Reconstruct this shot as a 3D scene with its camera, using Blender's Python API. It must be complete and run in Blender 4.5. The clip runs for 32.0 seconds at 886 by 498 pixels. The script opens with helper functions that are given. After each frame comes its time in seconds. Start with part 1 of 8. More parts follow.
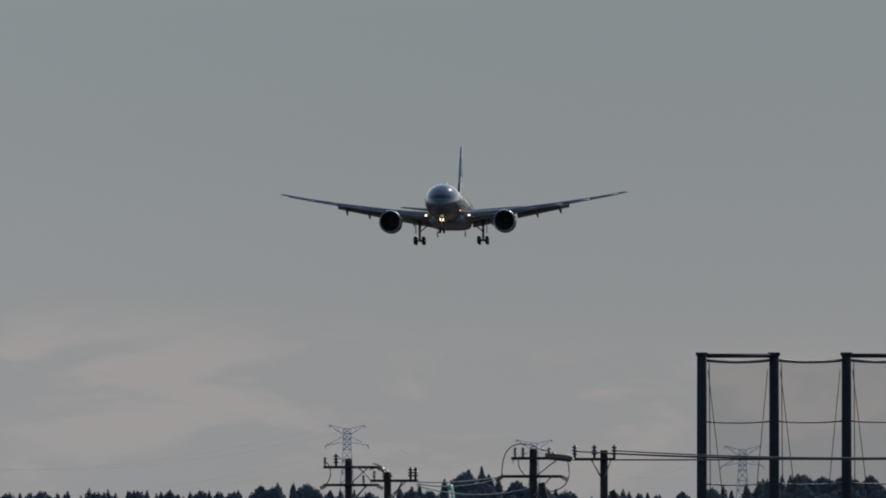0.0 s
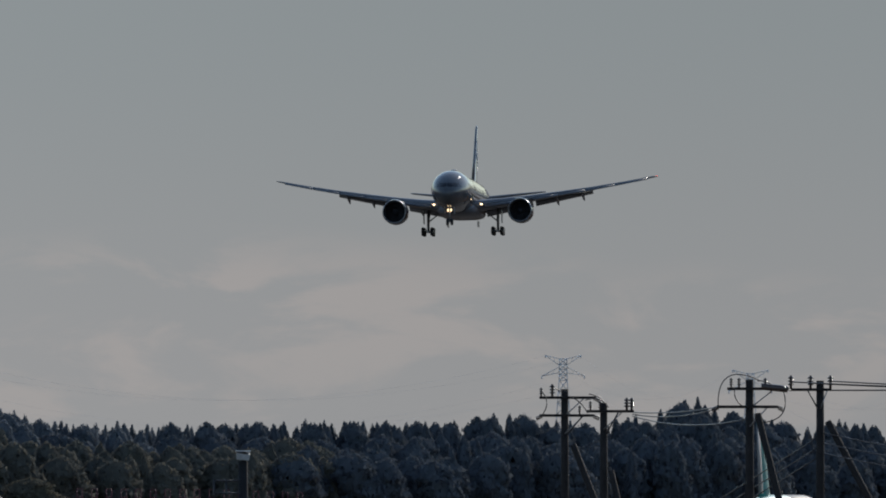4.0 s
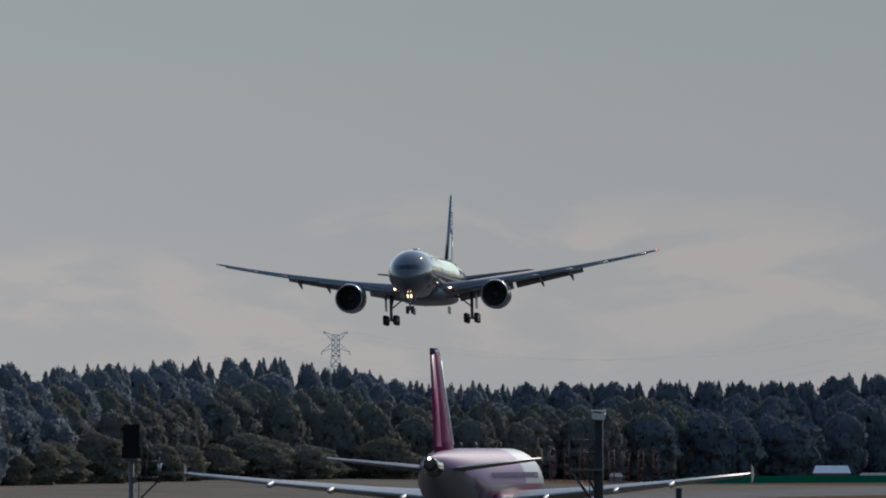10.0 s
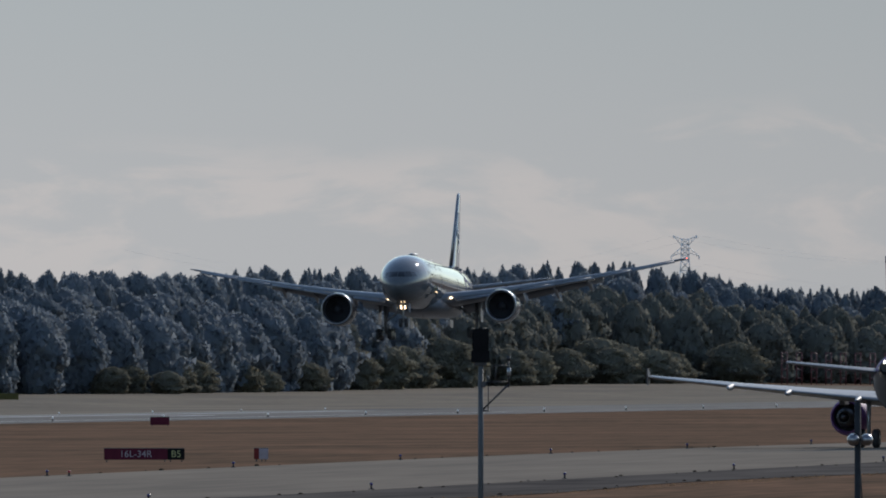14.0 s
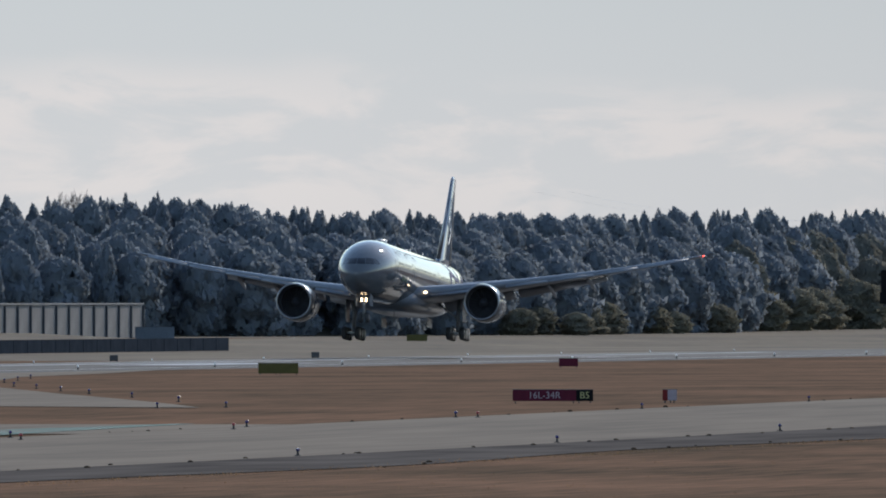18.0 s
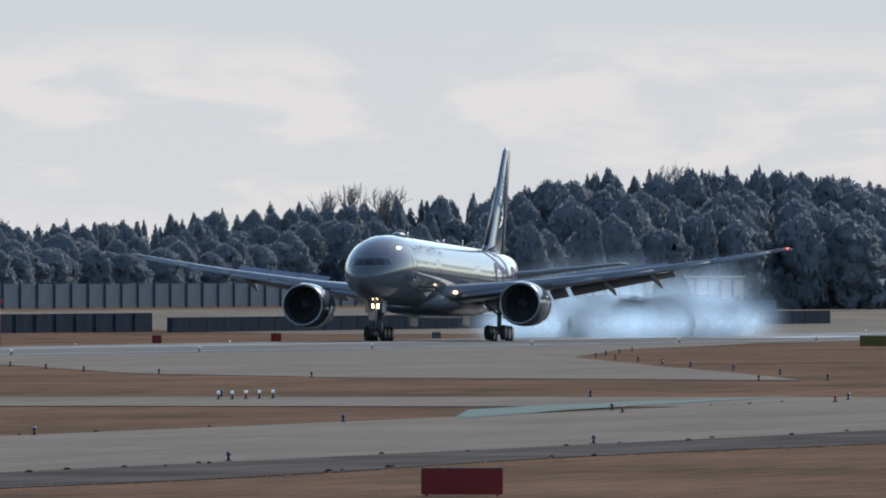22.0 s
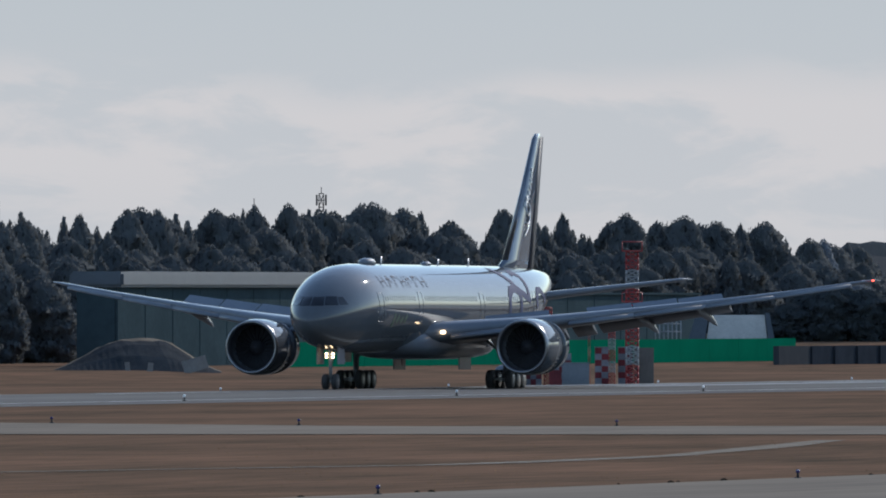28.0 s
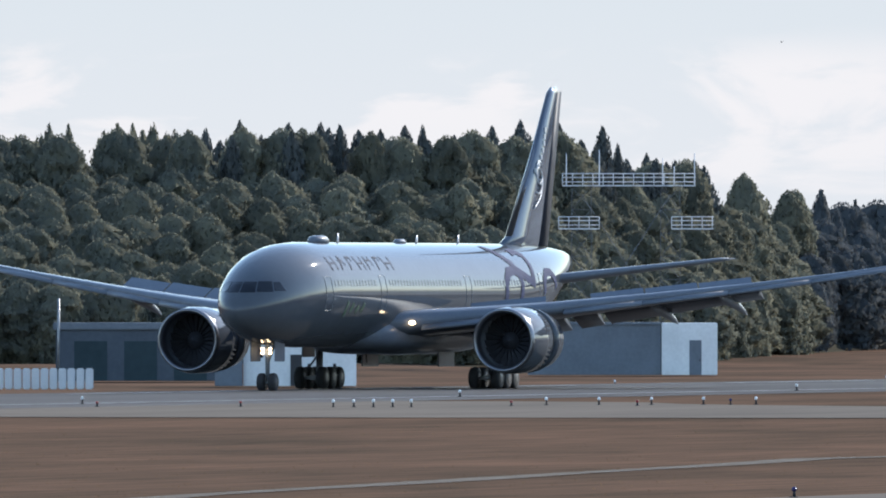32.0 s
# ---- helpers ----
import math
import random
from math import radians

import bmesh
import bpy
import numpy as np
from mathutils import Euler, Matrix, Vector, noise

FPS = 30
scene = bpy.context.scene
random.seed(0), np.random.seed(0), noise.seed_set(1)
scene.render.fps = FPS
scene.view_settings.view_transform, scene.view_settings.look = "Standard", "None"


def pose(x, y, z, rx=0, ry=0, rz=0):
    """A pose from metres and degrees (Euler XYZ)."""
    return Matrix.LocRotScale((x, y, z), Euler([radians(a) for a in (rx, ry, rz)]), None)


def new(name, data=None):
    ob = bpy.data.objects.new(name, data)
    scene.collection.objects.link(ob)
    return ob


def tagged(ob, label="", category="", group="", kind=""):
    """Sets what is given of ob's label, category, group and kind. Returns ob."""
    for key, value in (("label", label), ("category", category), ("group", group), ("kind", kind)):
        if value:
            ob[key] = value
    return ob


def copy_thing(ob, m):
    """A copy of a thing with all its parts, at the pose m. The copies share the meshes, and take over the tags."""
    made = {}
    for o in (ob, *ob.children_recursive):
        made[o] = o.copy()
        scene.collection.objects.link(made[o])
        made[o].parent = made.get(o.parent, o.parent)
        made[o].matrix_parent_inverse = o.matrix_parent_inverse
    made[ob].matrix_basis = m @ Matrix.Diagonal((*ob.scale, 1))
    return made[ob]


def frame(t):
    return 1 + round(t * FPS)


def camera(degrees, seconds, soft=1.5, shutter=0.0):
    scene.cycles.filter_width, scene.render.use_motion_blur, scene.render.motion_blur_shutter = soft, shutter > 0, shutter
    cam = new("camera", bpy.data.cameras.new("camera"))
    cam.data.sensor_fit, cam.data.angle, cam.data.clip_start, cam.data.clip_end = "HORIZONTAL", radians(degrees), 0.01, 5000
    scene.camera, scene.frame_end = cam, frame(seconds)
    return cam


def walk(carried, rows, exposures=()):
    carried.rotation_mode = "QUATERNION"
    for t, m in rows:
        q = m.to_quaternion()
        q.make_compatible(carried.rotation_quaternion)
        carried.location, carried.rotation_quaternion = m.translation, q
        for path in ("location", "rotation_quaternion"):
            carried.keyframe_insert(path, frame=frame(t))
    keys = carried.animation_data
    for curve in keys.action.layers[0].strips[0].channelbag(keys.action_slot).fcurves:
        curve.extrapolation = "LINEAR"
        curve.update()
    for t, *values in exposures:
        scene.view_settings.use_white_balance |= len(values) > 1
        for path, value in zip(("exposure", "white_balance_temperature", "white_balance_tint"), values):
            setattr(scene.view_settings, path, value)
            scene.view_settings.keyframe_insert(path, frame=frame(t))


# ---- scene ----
# ---- camera and its pan: seconds, degrees to the left of the runway's axis, degrees up ----
EYE = 6.4
PAN = [
    (0, 6.529, 0.9884), (0.5, 6.6068, 0.9709), (1, 6.6743, 0.9369), (1.5, 6.7593, 0.9045), (2, 6.8304, 0.8717), (2.5, 6.8934, 0.8475),
    (3, 6.9826, 0.8285), (3.5, 7.093, 0.7979), (5.5, 7.5656, 0.7218), (6, 7.6616, 0.7213), (6.5, 7.7625, 0.6918), (7, 7.8747, 0.6727),
    (7.5, 7.9612, 0.6674), (8, 8.0269, 0.6614), (8.5, 8.0863, 0.6521), (9, 8.1611, 0.6554), (9.5, 8.2598, 0.6656), (10, 8.3402, 0.6399),
    (10.5, 8.44, 0.6002), (11, 8.5592, 0.5523), (11.5, 8.7059, 0.5194), (12, 8.8663, 0.4769), (12.5, 9.0143, 0.449), (13, 9.1617, 0.4207),
    (13.5, 9.3068, 0.3772), (14, 9.4472, 0.3367), (14.5, 9.5925, 0.3143), (16.5, 10.1971, 0.2138), (17, 10.3659, 0.184), (17.5, 10.5606, 0.1529),
    (18, 10.7418, 0.1508), (18.5, 10.9238, 0.1686), (19, 11.1692, 0.1328), (19.5, 11.4412, 0.0743), (20, 11.6837, 0.0615), (20.5, 11.8921, 0.0833),
    (21, 12.1328, 0.0798), (21.5, 12.4091, 0.0546), (22, 12.6477, 0.0644), (22.5, 12.889, 0.0809), (23, 13.2217, 0.069), (23.5, 13.4924, 0.0731),
    (24, 13.6918, 0.1112), (24.5, 13.8866, 0.1441), (25, 14.2129, 0.1441), (25.5, 14.5603, 0.1479), (26, 14.8806, 0.1704), (26.5, 15.1733, 0.1718),
    (28.5, 16.564, 0.1557), (29, 16.9203, 0.1543), (29.5, 17.2753, 0.1386), (30, 17.5933, 0.1482), (30.5, 17.9229, 0.1439), (31, 18.3184, 0.1248),
    (31.5, 18.7106, 0.122), (32, 19.0989, 0.1047),
]
cam = camera(2.807, 32.0, soft=1.9)
walk(cam, [(t, pose(0, 0, EYE, 90 + up, 0, left)) for t, left, up in PAN],
     exposures=[(0, -0.2, 6480, 10), (3, -0.17, 6480, 10), (6, -0.1, 6450, 10), (9, 0.02, 6430, 10), (13, 0.22, 6400, 10), (16.5, 0.6, 6400, 10), (19, 0.86, 6400, 10), (21, 0.93, 6400, 10), (23, 0.74, 6250, 10), (26, 0.57, 6200, 10), (29, 0.69, 6150, 10), (32, 1.13, 6150, 10)])

# ---- sky, sun ----
SUN_UP, SUN_LEFT = 26.0, -14.0    # the sun: degrees up, degrees to the left of the runway's axis
world = bpy.data.worlds.new("world")
scene.world = world
world.use_nodes = True
wt = world.node_tree
wt.nodes.clear()


def wnode(kind, **kw):
    n = wt.nodes.new(kind)
    for k, v in kw.items():
        n.inputs[k].default_value = v
    return n


sky = wnode("ShaderNodeTexSky")
sky.sky_type, sky.sun_disc = "NISHITA", False
sky.sun_elevation, sky.sun_rotation = radians(SUN_UP), radians(-SUN_LEFT)
sky.air_density, sky.dust_density = 1.0, 0.15
coord = wnode("ShaderNodeTexCoord")
sep = wnode("ShaderNodeSeparateXYZ")
wt.links.new(coord.outputs["Generated"], sep.inputs[0])
# a band of thin, soft-edged cloud puffs low over the horizon


def wmath(op, a, b=0.0, c=0.0):
    n = wt.nodes.new("ShaderNodeMath")
    n.operation = op
    for i, v in enumerate((a, b, c)):
        if isinstance(v, (int, float)):
            n.inputs[i].default_value = v
        else:
            wt.links.new(v, n.inputs[i])
    return n.outputs[0]


def wrange(value, a, b, c, d):
    n = wt.nodes.new("ShaderNodeMapRange")
    n.interpolation_type = "SMOOTHSTEP"
    for k, v in (("From Min", a), ("From Max", b), ("To Min", c), ("To Max", d)):
        n.inputs[k].default_value = v
    wt.links.new(value, n.inputs["Value"])
    return n.outputs[0]


def wnoise(scale, detail, rough, distort=0.0):
    m = wnode("ShaderNodeMapping")
    m.inputs["Scale"].default_value = scale
    wt.links.new(coord.outputs["Generated"], m.inputs[0])
    n = wnode("ShaderNodeTexNoise", Scale=1.0, Detail=detail, Roughness=rough, Distortion=distort)
    wt.links.new(m.outputs[0], n.inputs["Vector"])
    return n.outputs["Fac"]


def wmix(fac, a, b):
    n = wt.nodes.new("ShaderNodeMix")
    n.data_type = "RGBA"
    for k, v in (("Factor", fac), ("A", a), ("B", b)):
        if isinstance(v, tuple):
            n.inputs[k].default_value = v
        else:
            wt.links.new(v, n.inputs[k])
    return n.outputs["Result"]


height = sep.outputs["Z"]
puffs = wnoise((80, 80, 230), 8.0, 0.56, 0.4)
banks = wnoise((24, 24, 60), 3.0, 0.5)
tops = wmath("MULTIPLY_ADD", banks, 0.012, 0.0065)                    # where the band ends, upwards
depth = wmath("SUBTRACT", tops, height)
band = wmath("MULTIPLY", wrange(depth, -0.0006, 0.0022, 0.0, 1.0), wrange(depth, 0.004, 0.012, 1.0, 0.45))
cover = wmath("MULTIPLY", wrange(puffs, 0.45, 0.58, 0.0, 1.0), band)
haze = wrange(height, 0.004, 0.03, 0.0, 1.0)
clear = wmix(haze, (0.345, 0.348, 0.353, 1), (0.293, 0.325, 0.337, 1))
cloudy = wmix(cover, clear, (0.395, 0.378, 0.371, 1))
# the haze grows a little paler away from the runway's axis
paler = wnode("ShaderNodeVectorMath")
paler.operation = "SCALE"
wt.links.new(cloudy, paler.inputs[0])
wt.links.new(wrange(sep.outputs["X"], -0.21, -0.10, 1.07, 0.94), paler.inputs["Scale"])
up = wt.nodes.new("ShaderNodeMapRange")
up.interpolation_type = "SMOOTHSTEP"
for k, v in (("From Min", 0.03), ("From Max", 0.08)):
    up.inputs[k].default_value = v
wt.links.new(sep.outputs["Z"], up.inputs["Value"])
hi = wt.nodes.new("ShaderNodeVectorMath")
hi.operation = "SCALE"
hi.inputs["Scale"].default_value = 0.15
wt.links.new(sky.outputs[0], hi.inputs[0])
mixsky = wt.nodes.new("ShaderNodeMix")
mixsky.data_type = "RGBA"
wt.links.new(up.outputs[0], mixsky.inputs["Factor"])
wt.links.new(paler.outputs[0], mixsky.inputs["A"])
wt.links.new(hi.outputs[0], mixsky.inputs["B"])
bg = wt.nodes.new("ShaderNodeBackground")
wt.links.new(mixsky.outputs["Result"], bg.inputs["Color"])
wo = wt.nodes.new("ShaderNodeOutputWorld")
wt.links.new(bg.outputs[0], wo.inputs["Surface"])

sun_data = bpy.data.lights.new("sun", "SUN")
sun_data.energy, sun_data.angle, sun_data.color = 2.7, radians(0.53), (1.0, 0.92, 0.82)
sun = new("sun", sun_data)
_dir = Vector((-math.sin(radians(SUN_LEFT)) * math.cos(radians(SUN_UP)), math.cos(radians(SUN_LEFT)) * math.cos(radians(SUN_UP)), math.sin(radians(SUN_UP))))
sun.matrix_world = _dir.to_track_quat("Z", "Y").to_matrix().to_4x4()

# ---- materials ----


def material(name, color, rough=0.6, metal=0.0, var=0.25, scale=2.0, bump=0.0, bump_scale=20.0, spec=0.5, other=None, rand=0.0, island=0.0,
             emit=0.0, coat=0.0, alpha=1.0, thin=0.0, fuzz=0.0, mapping=(1, 1, 1), space="Object", fine=8.0, relief=0.05, grain=None):
    """A surface whose colour wanders between color and other at two scales, with fine relief."""
    m = bpy.data.materials.new(name)
    m.use_nodes = True
    nt = m.node_tree
    b = nt.nodes["Principled BSDF"]
    b.inputs["Roughness"].default_value, b.inputs["Metallic"].default_value = rough, metal
    b.inputs["Specular IOR Level"].default_value = spec
    b.inputs["Coat Weight"].default_value, b.inputs["Coat Roughness"].default_value = coat, 0.035
    b.inputs["Alpha"].default_value = alpha
    b.inputs["Sheen Weight"].default_value, b.inputs["Sheen Roughness"].default_value = fuzz, 0.6
    c2 = other or tuple(v * (1 - var) for v in color)
    tc = nt.nodes.new("ShaderNodeTexCoord")
    if space == "World":
        geo = nt.nodes.new("ShaderNodeNewGeometry")
        src = geo.outputs["Position"]
    else:
        src = tc.outputs["Object"]
    mp = nt.nodes.new("ShaderNodeMapping")
    mp.inputs["Scale"].default_value = mapping
    nt.links.new(src, mp.inputs[0])
    n1 = nt.nodes.new("ShaderNodeTexNoise")
    n1.inputs["Scale"].default_value, n1.inputs["Detail"].default_value = scale, 5
    n2 = nt.nodes.new("ShaderNodeTexNoise")
    n2.inputs["Scale"].default_value, n2.inputs["Detail"].default_value = scale * fine, 3
    for n in (n1, n2):
        nt.links.new(mp.outputs[0], n.inputs["Vector"])
    if grain:    # the fine noise has a mapping of its own
        mg = nt.nodes.new("ShaderNodeMapping")
        mg.inputs["Scale"].default_value = grain
        nt.links.new(src, mg.inputs[0])
        nt.links.new(mg.outputs[0], n2.inputs["Vector"])
        n2.inputs["Scale"].default_value = 1.0
    mul = nt.nodes.new("ShaderNodeMath")
    mul.operation = "MULTIPLY_ADD"
    nt.links.new(n1.outputs["Fac"], mul.inputs[0])
    mul.inputs[1].default_value = 0.5 if grain else 0.65
    half = nt.nodes.new("ShaderNodeMath")
    half.operation = "MULTIPLY"
    half.inputs[1].default_value = 0.5 if grain else 0.35
    nt.links.new(n2.outputs["Fac"], half.inputs[0])
    nt.links.new(half.outputs[0], mul.inputs[2])
    rng = nt.nodes.new("ShaderNodeMapRange")
    rng.inputs["From Min"].default_value, rng.inputs["From Max"].default_value = 0.36, 0.64
    nt.links.new(mul.outputs[0], rng.inputs["Value"])
    mx = nt.nodes.new("ShaderNodeMix")
    mx.data_type = "RGBA"
    mx.inputs["A"].default_value, mx.inputs["B"].default_value = (*c2, 1), (*color, 1)
    nt.links.new(rng.outputs[0], mx.inputs["Factor"])
    out = mx.outputs["Result"]
    if rand or island:
        src2 = nt.nodes.new("ShaderNodeObjectInfo").outputs["Random"] if rand else nt.nodes.new("ShaderNodeNewGeometry").outputs["Random Per Island"]
        k = rand or island
        mr = nt.nodes.new("ShaderNodeMapRange")
        mr.inputs["To Min"].default_value, mr.inputs["To Max"].default_value = 1 - k, 1 + k
        nt.links.new(src2, mr.inputs["Value"])
        hs = nt.nodes.new("ShaderNodeHueSaturation")
        nt.links.new(mr.outputs[0], hs.inputs["Value"])
        nt.links.new(out, hs.inputs["Color"])
        out = hs.outputs["Color"]
    nt.links.new(out, b.inputs["Base Color"])
    if bump:
        n3 = nt.nodes.new("ShaderNodeTexNoise")
        n3.inputs["Scale"].default_value, n3.inputs["Detail"].default_value = bump_scale, 4
        nt.links.new(mp.outputs[0], n3.inputs["Vector"])
        bp = nt.nodes.new("ShaderNodeBump")
        bp.inputs["Strength"].default_value, bp.inputs["Distance"].default_value = bump, relief
        nt.links.new(n3.outputs["Fac"], bp.inputs["Height"])
        nt.links.new(bp.outputs[0], b.inputs["Normal"])
    if thin:
        tl = nt.nodes.new("ShaderNodeBsdfTranslucent")
        nt.links.new(out, tl.inputs["Color"])
        ms = nt.nodes.new("ShaderNodeMixShader")
        ms.inputs[0].default_value = thin
        nt.links.new(b.outputs[0], ms.inputs[1])
        nt.links.new(tl.outputs[0], ms.inputs[2])
        nt.links.new(ms.outputs[0], nt.nodes["Material Output"].inputs[0])
    if emit:
        b.inputs["Emission Color"].default_value, b.inputs["Emission Strength"].default_value = (*color, 1), emit
    return m


M_GRASS = material("dry_grass", (0.176, 0.106, 0.07), 0.95, other=(0.072, 0.055, 0.039), scale=0.03, mapping=(2.0, 0.8, 1), space="World", grain=(1.5, 0.09, 1), bump=0.6, bump_scale=1.5, spec=0.0)
M_CLOD = material("dark_turf_clod", (0.05, 0.036, 0.024), 0.95, other=(0.03, 0.024, 0.018), scale=2.0, space="World", spec=0.0)
M_EARTH = material("woodland_floor", (0.07, 0.062, 0.045), 0.95, scale=0.2, space="World", spec=0.0)
M_RUNWAY = material("runway_asphalt", (0.098, 0.088, 0.08), 0.8, other=(0.06, 0.055, 0.051), scale=0.05, mapping=(2.0, 0.15, 1), space="World", fine=6, spec=0.03)
M_TAXI = material("taxiway_concrete", (0.21, 0.178, 0.142), 0.9, other=(0.15, 0.129, 0.106), scale=0.05, mapping=(2.0, 0.4, 1), space="World", grain=(1.2, 0.05, 1), spec=0.0)
M_SHOULDER = material("dark_shoulder_asphalt", (0.11, 0.096, 0.084), 0.9, other=(0.06, 0.053, 0.048), scale=0.08, space="World", grain=(0.5, 0.06, 1), spec=0.0)
M_TEAL = material("teal_pavement_paint", (0.085, 0.145, 0.125), 0.85, other=(0.11, 0.115, 0.098), scale=0.12, space="World", spec=0.02)
M_PAINT = material("white_marking_paint", (0.5, 0.5, 0.49), 0.7, other=(0.2, 0.2, 0.195), scale=0.5, space="World", spec=0.0)
M_TRACK = material("pale_gravel_track", (0.125, 0.102, 0.078), 0.9, other=(0.09, 0.066, 0.045), scale=0.2, space="World", spec=0.05)
M_SILVER = material("silver_airframe_paint", (0.084, 0.092, 0.103), 0.5, metal=0.0, var=0.14, scale=0.35, coat=0.66, fine=6, spec=0.0)
M_GREY = material("grey_wing_paint", (0.15, 0.165, 0.19), 0.5, metal=0.0, var=0.15, scale=0.8, coat=0.35, spec=0.05)
M_BAREMETAL = material("polished_metal_lip", (0.2, 0.2, 0.21), 0.32, metal=0.9, var=0.1, scale=2)
M_NAVY = material("navy_blue_paint", (0.03, 0.045, 0.11), 0.8, var=0.2, scale=1, spec=0.1)
M_SLATE = material("dark_slate_rudder_paint", (0.03, 0.034, 0.046), 0.6, var=0.2, scale=1, spec=0.1)
M_FIN = material("blue_grey_fin_paint", (0.09, 0.11, 0.145), 0.4, metal=0.0, var=0.2, scale=0.5, coat=0.8, spec=0.0)
M_RUBBER = material("black_tyre_rubber", (0.022, 0.022, 0.024), 0.8, var=0.3, scale=3)
M_DARK = material("dark_machinery", (0.035, 0.035, 0.04), 0.5, metal=0.3, var=0.3, scale=3)
M_POLE = material("dull_grey_pole_paint", (0.085, 0.09, 0.095), 0.6, var=0.25, scale=2, spec=0.1)
M_STEEL = material("grey_gear_steel", (0.30, 0.31, 0.32), 0.45, metal=0.5, var=0.3, scale=3)
M_GLASS = material("dark_window_glass", (0.008, 0.009, 0.012), 0.1, var=0.1, scale=2, spec=0.3)
M_LAMP = material("landing_lamp_glow", (1.0, 0.72, 0.42), 0.3, emit=5.0)
M_LAMPDIM = material("small_lamp_glow", (1.0, 0.93, 0.80), 0.3, emit=4.0)
M_RED_LAMP = material("red_lamp_glow", (1.0, 0.08, 0.04), 0.3, emit=3.0)
M_GREENPAINT = material("green_lettering_paint", (0.015, 0.07, 0.035), 0.5, scale=1)
M_WHITE = material("white_paint", (0.66, 0.66, 0.655), 0.45, var=0.12, scale=1, coat=0.2)
# White lowered in colour for the haze and shade over the masts.
M_DIMWHITE = material("dimmed_white_paint", (0.3, 0.305, 0.31), 0.7, var=0.25, scale=0.8, spec=0.1)
M_PALEWING = material("pale_grey_wing_paint", (0.22, 0.225, 0.23), 0.5, var=0.15, scale=0.8, spec=0.2)
M_PINK = material("magenta_airframe_paint", (0.22, 0.012, 0.085), 0.45, var=0.15, scale=0.6, coat=0.1, spec=0.2)
M_LILAC = material("lilac_airframe_paint", (0.125, 0.06, 0.165), 0.6, var=0.12, scale=0.6, spec=0.1)
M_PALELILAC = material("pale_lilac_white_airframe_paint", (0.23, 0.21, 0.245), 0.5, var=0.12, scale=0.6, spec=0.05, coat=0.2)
M_PURPLE = material("purple_swoosh_paint", (0.075, 0.02, 0.085), 0.4, var=0.15, scale=0.6, spec=0.2)
M_TEALPAINT = material("teal_fin_paint", (0.035, 0.26, 0.25), 0.4, var=0.15, scale=0.5, coat=0.3)
# White paint darkened in colour to hold the shade under the airframe.
M_DIMJETWHITE = material("shade_dimmed_white_paint", (0.11, 0.105, 0.112), 0.5, var=0.1, scale=1, spec=0.15)
M_TOWER = material("dull_tower_steel", (0.16, 0.17, 0.18), 0.7, var=0.2, scale=1, spec=0.1)
M_WOOD = material("weathered_dark_pole", (0.036, 0.032, 0.031), 0.85, var=0.35, scale=2, bump=0.3, spec=0.12)
M_CERAMIC = material("brown_insulator_ceramic", (0.06, 0.045, 0.04), 0.2, var=0.2, scale=4)
M_WIRE = material("dark_cable", (0.04, 0.04, 0.042), 0.45, metal=0.4, scale=2)
M_NETPOST = material("dark_net_post_paint", (0.03, 0.032, 0.036), 0.8, var=0.3, scale=1, spec=0.05)
M_PYLON = material("galvanised_pylon_steel", (0.68, 0.69, 0.7), 0.6, metal=0.0, var=0.2, scale=0.5, spec=0.1)
M_RED = material("red_sign_paint", (0.13, 0.016, 0.016), 0.6, var=0.2, scale=1.5, spec=0.1)
M_REDWHITE_R = material("signal_red_paint", (0.3, 0.03, 0.028), 0.5, var=0.25, scale=1.0)
M_BLACK = material("black_sign_paint", (0.008, 0.008, 0.009), 0.7, scale=2, spec=0.05)
M_YELLOW = material("dull_yellow_sign_paint", (0.075, 0.064, 0.02), 0.6, var=0.25, scale=1.5, spec=0.1)
M_BLUELAMP = material("blue_lens", (0.022, 0.014, 0.085), 0.25, var=0.2, scale=3)
M_GREENSCREEN = material("green_screen_cloth", (0.005, 0.112, 0.064), 0.95, var=0.15, scale=0.3, spec=0.0)
M_HANGAR = material("dark_green_cladding", (0.046, 0.066, 0.074), 0.8, var=0.2, scale=0.2, spec=0.0)
M_PALEROOF = material("pale_grey_roof_sheet", (0.065, 0.078, 0.095), 0.55, metal=0.1, var=0.15, scale=0.3)
M_PALEPANEL = material("pale_fence_panel", (0.22, 0.21, 0.20), 0.85, var=0.25, scale=0.4, spec=0.0)
M_DARKPANEL = material("dark_fence_panel", (0.095, 0.11, 0.13), 0.9, var=0.2, scale=0.4, spec=0.0)
M_BERM = material("dark_wall_facing", (0.03, 0.036, 0.046), 0.95, var=0.3, scale=0.5, space="World", spec=0.0)
M_BANK = material("dark_scrub_bank", (0.05, 0.052, 0.054), 0.95, other=(0.032, 0.034, 0.036), scale=0.5, space="World", bump=0.5, spec=0.0)
M_SLOPE = material("grey_winter_slope", (0.054, 0.056, 0.06), 0.95, other=(0.042, 0.045, 0.05), scale=0.08, space="World", bump=0.5, spec=0.0)
M_MOUND = material("dark_scrub_mound", (0.04, 0.047, 0.055), 0.95, other=(0.028, 0.034, 0.04), scale=0.3, space="World", bump=0.5, spec=0.0)
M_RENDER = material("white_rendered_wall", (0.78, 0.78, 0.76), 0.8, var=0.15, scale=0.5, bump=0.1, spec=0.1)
# Check paints are darkened to hold the fronts' shade; the noise adds grime.
M_CHECKWHITE = material("shaded_grimy_white_check_paint", (0.2, 0.21, 0.235), 0.8, other=(0.1, 0.11, 0.13), scale=0.7, space="World", spec=0.05)
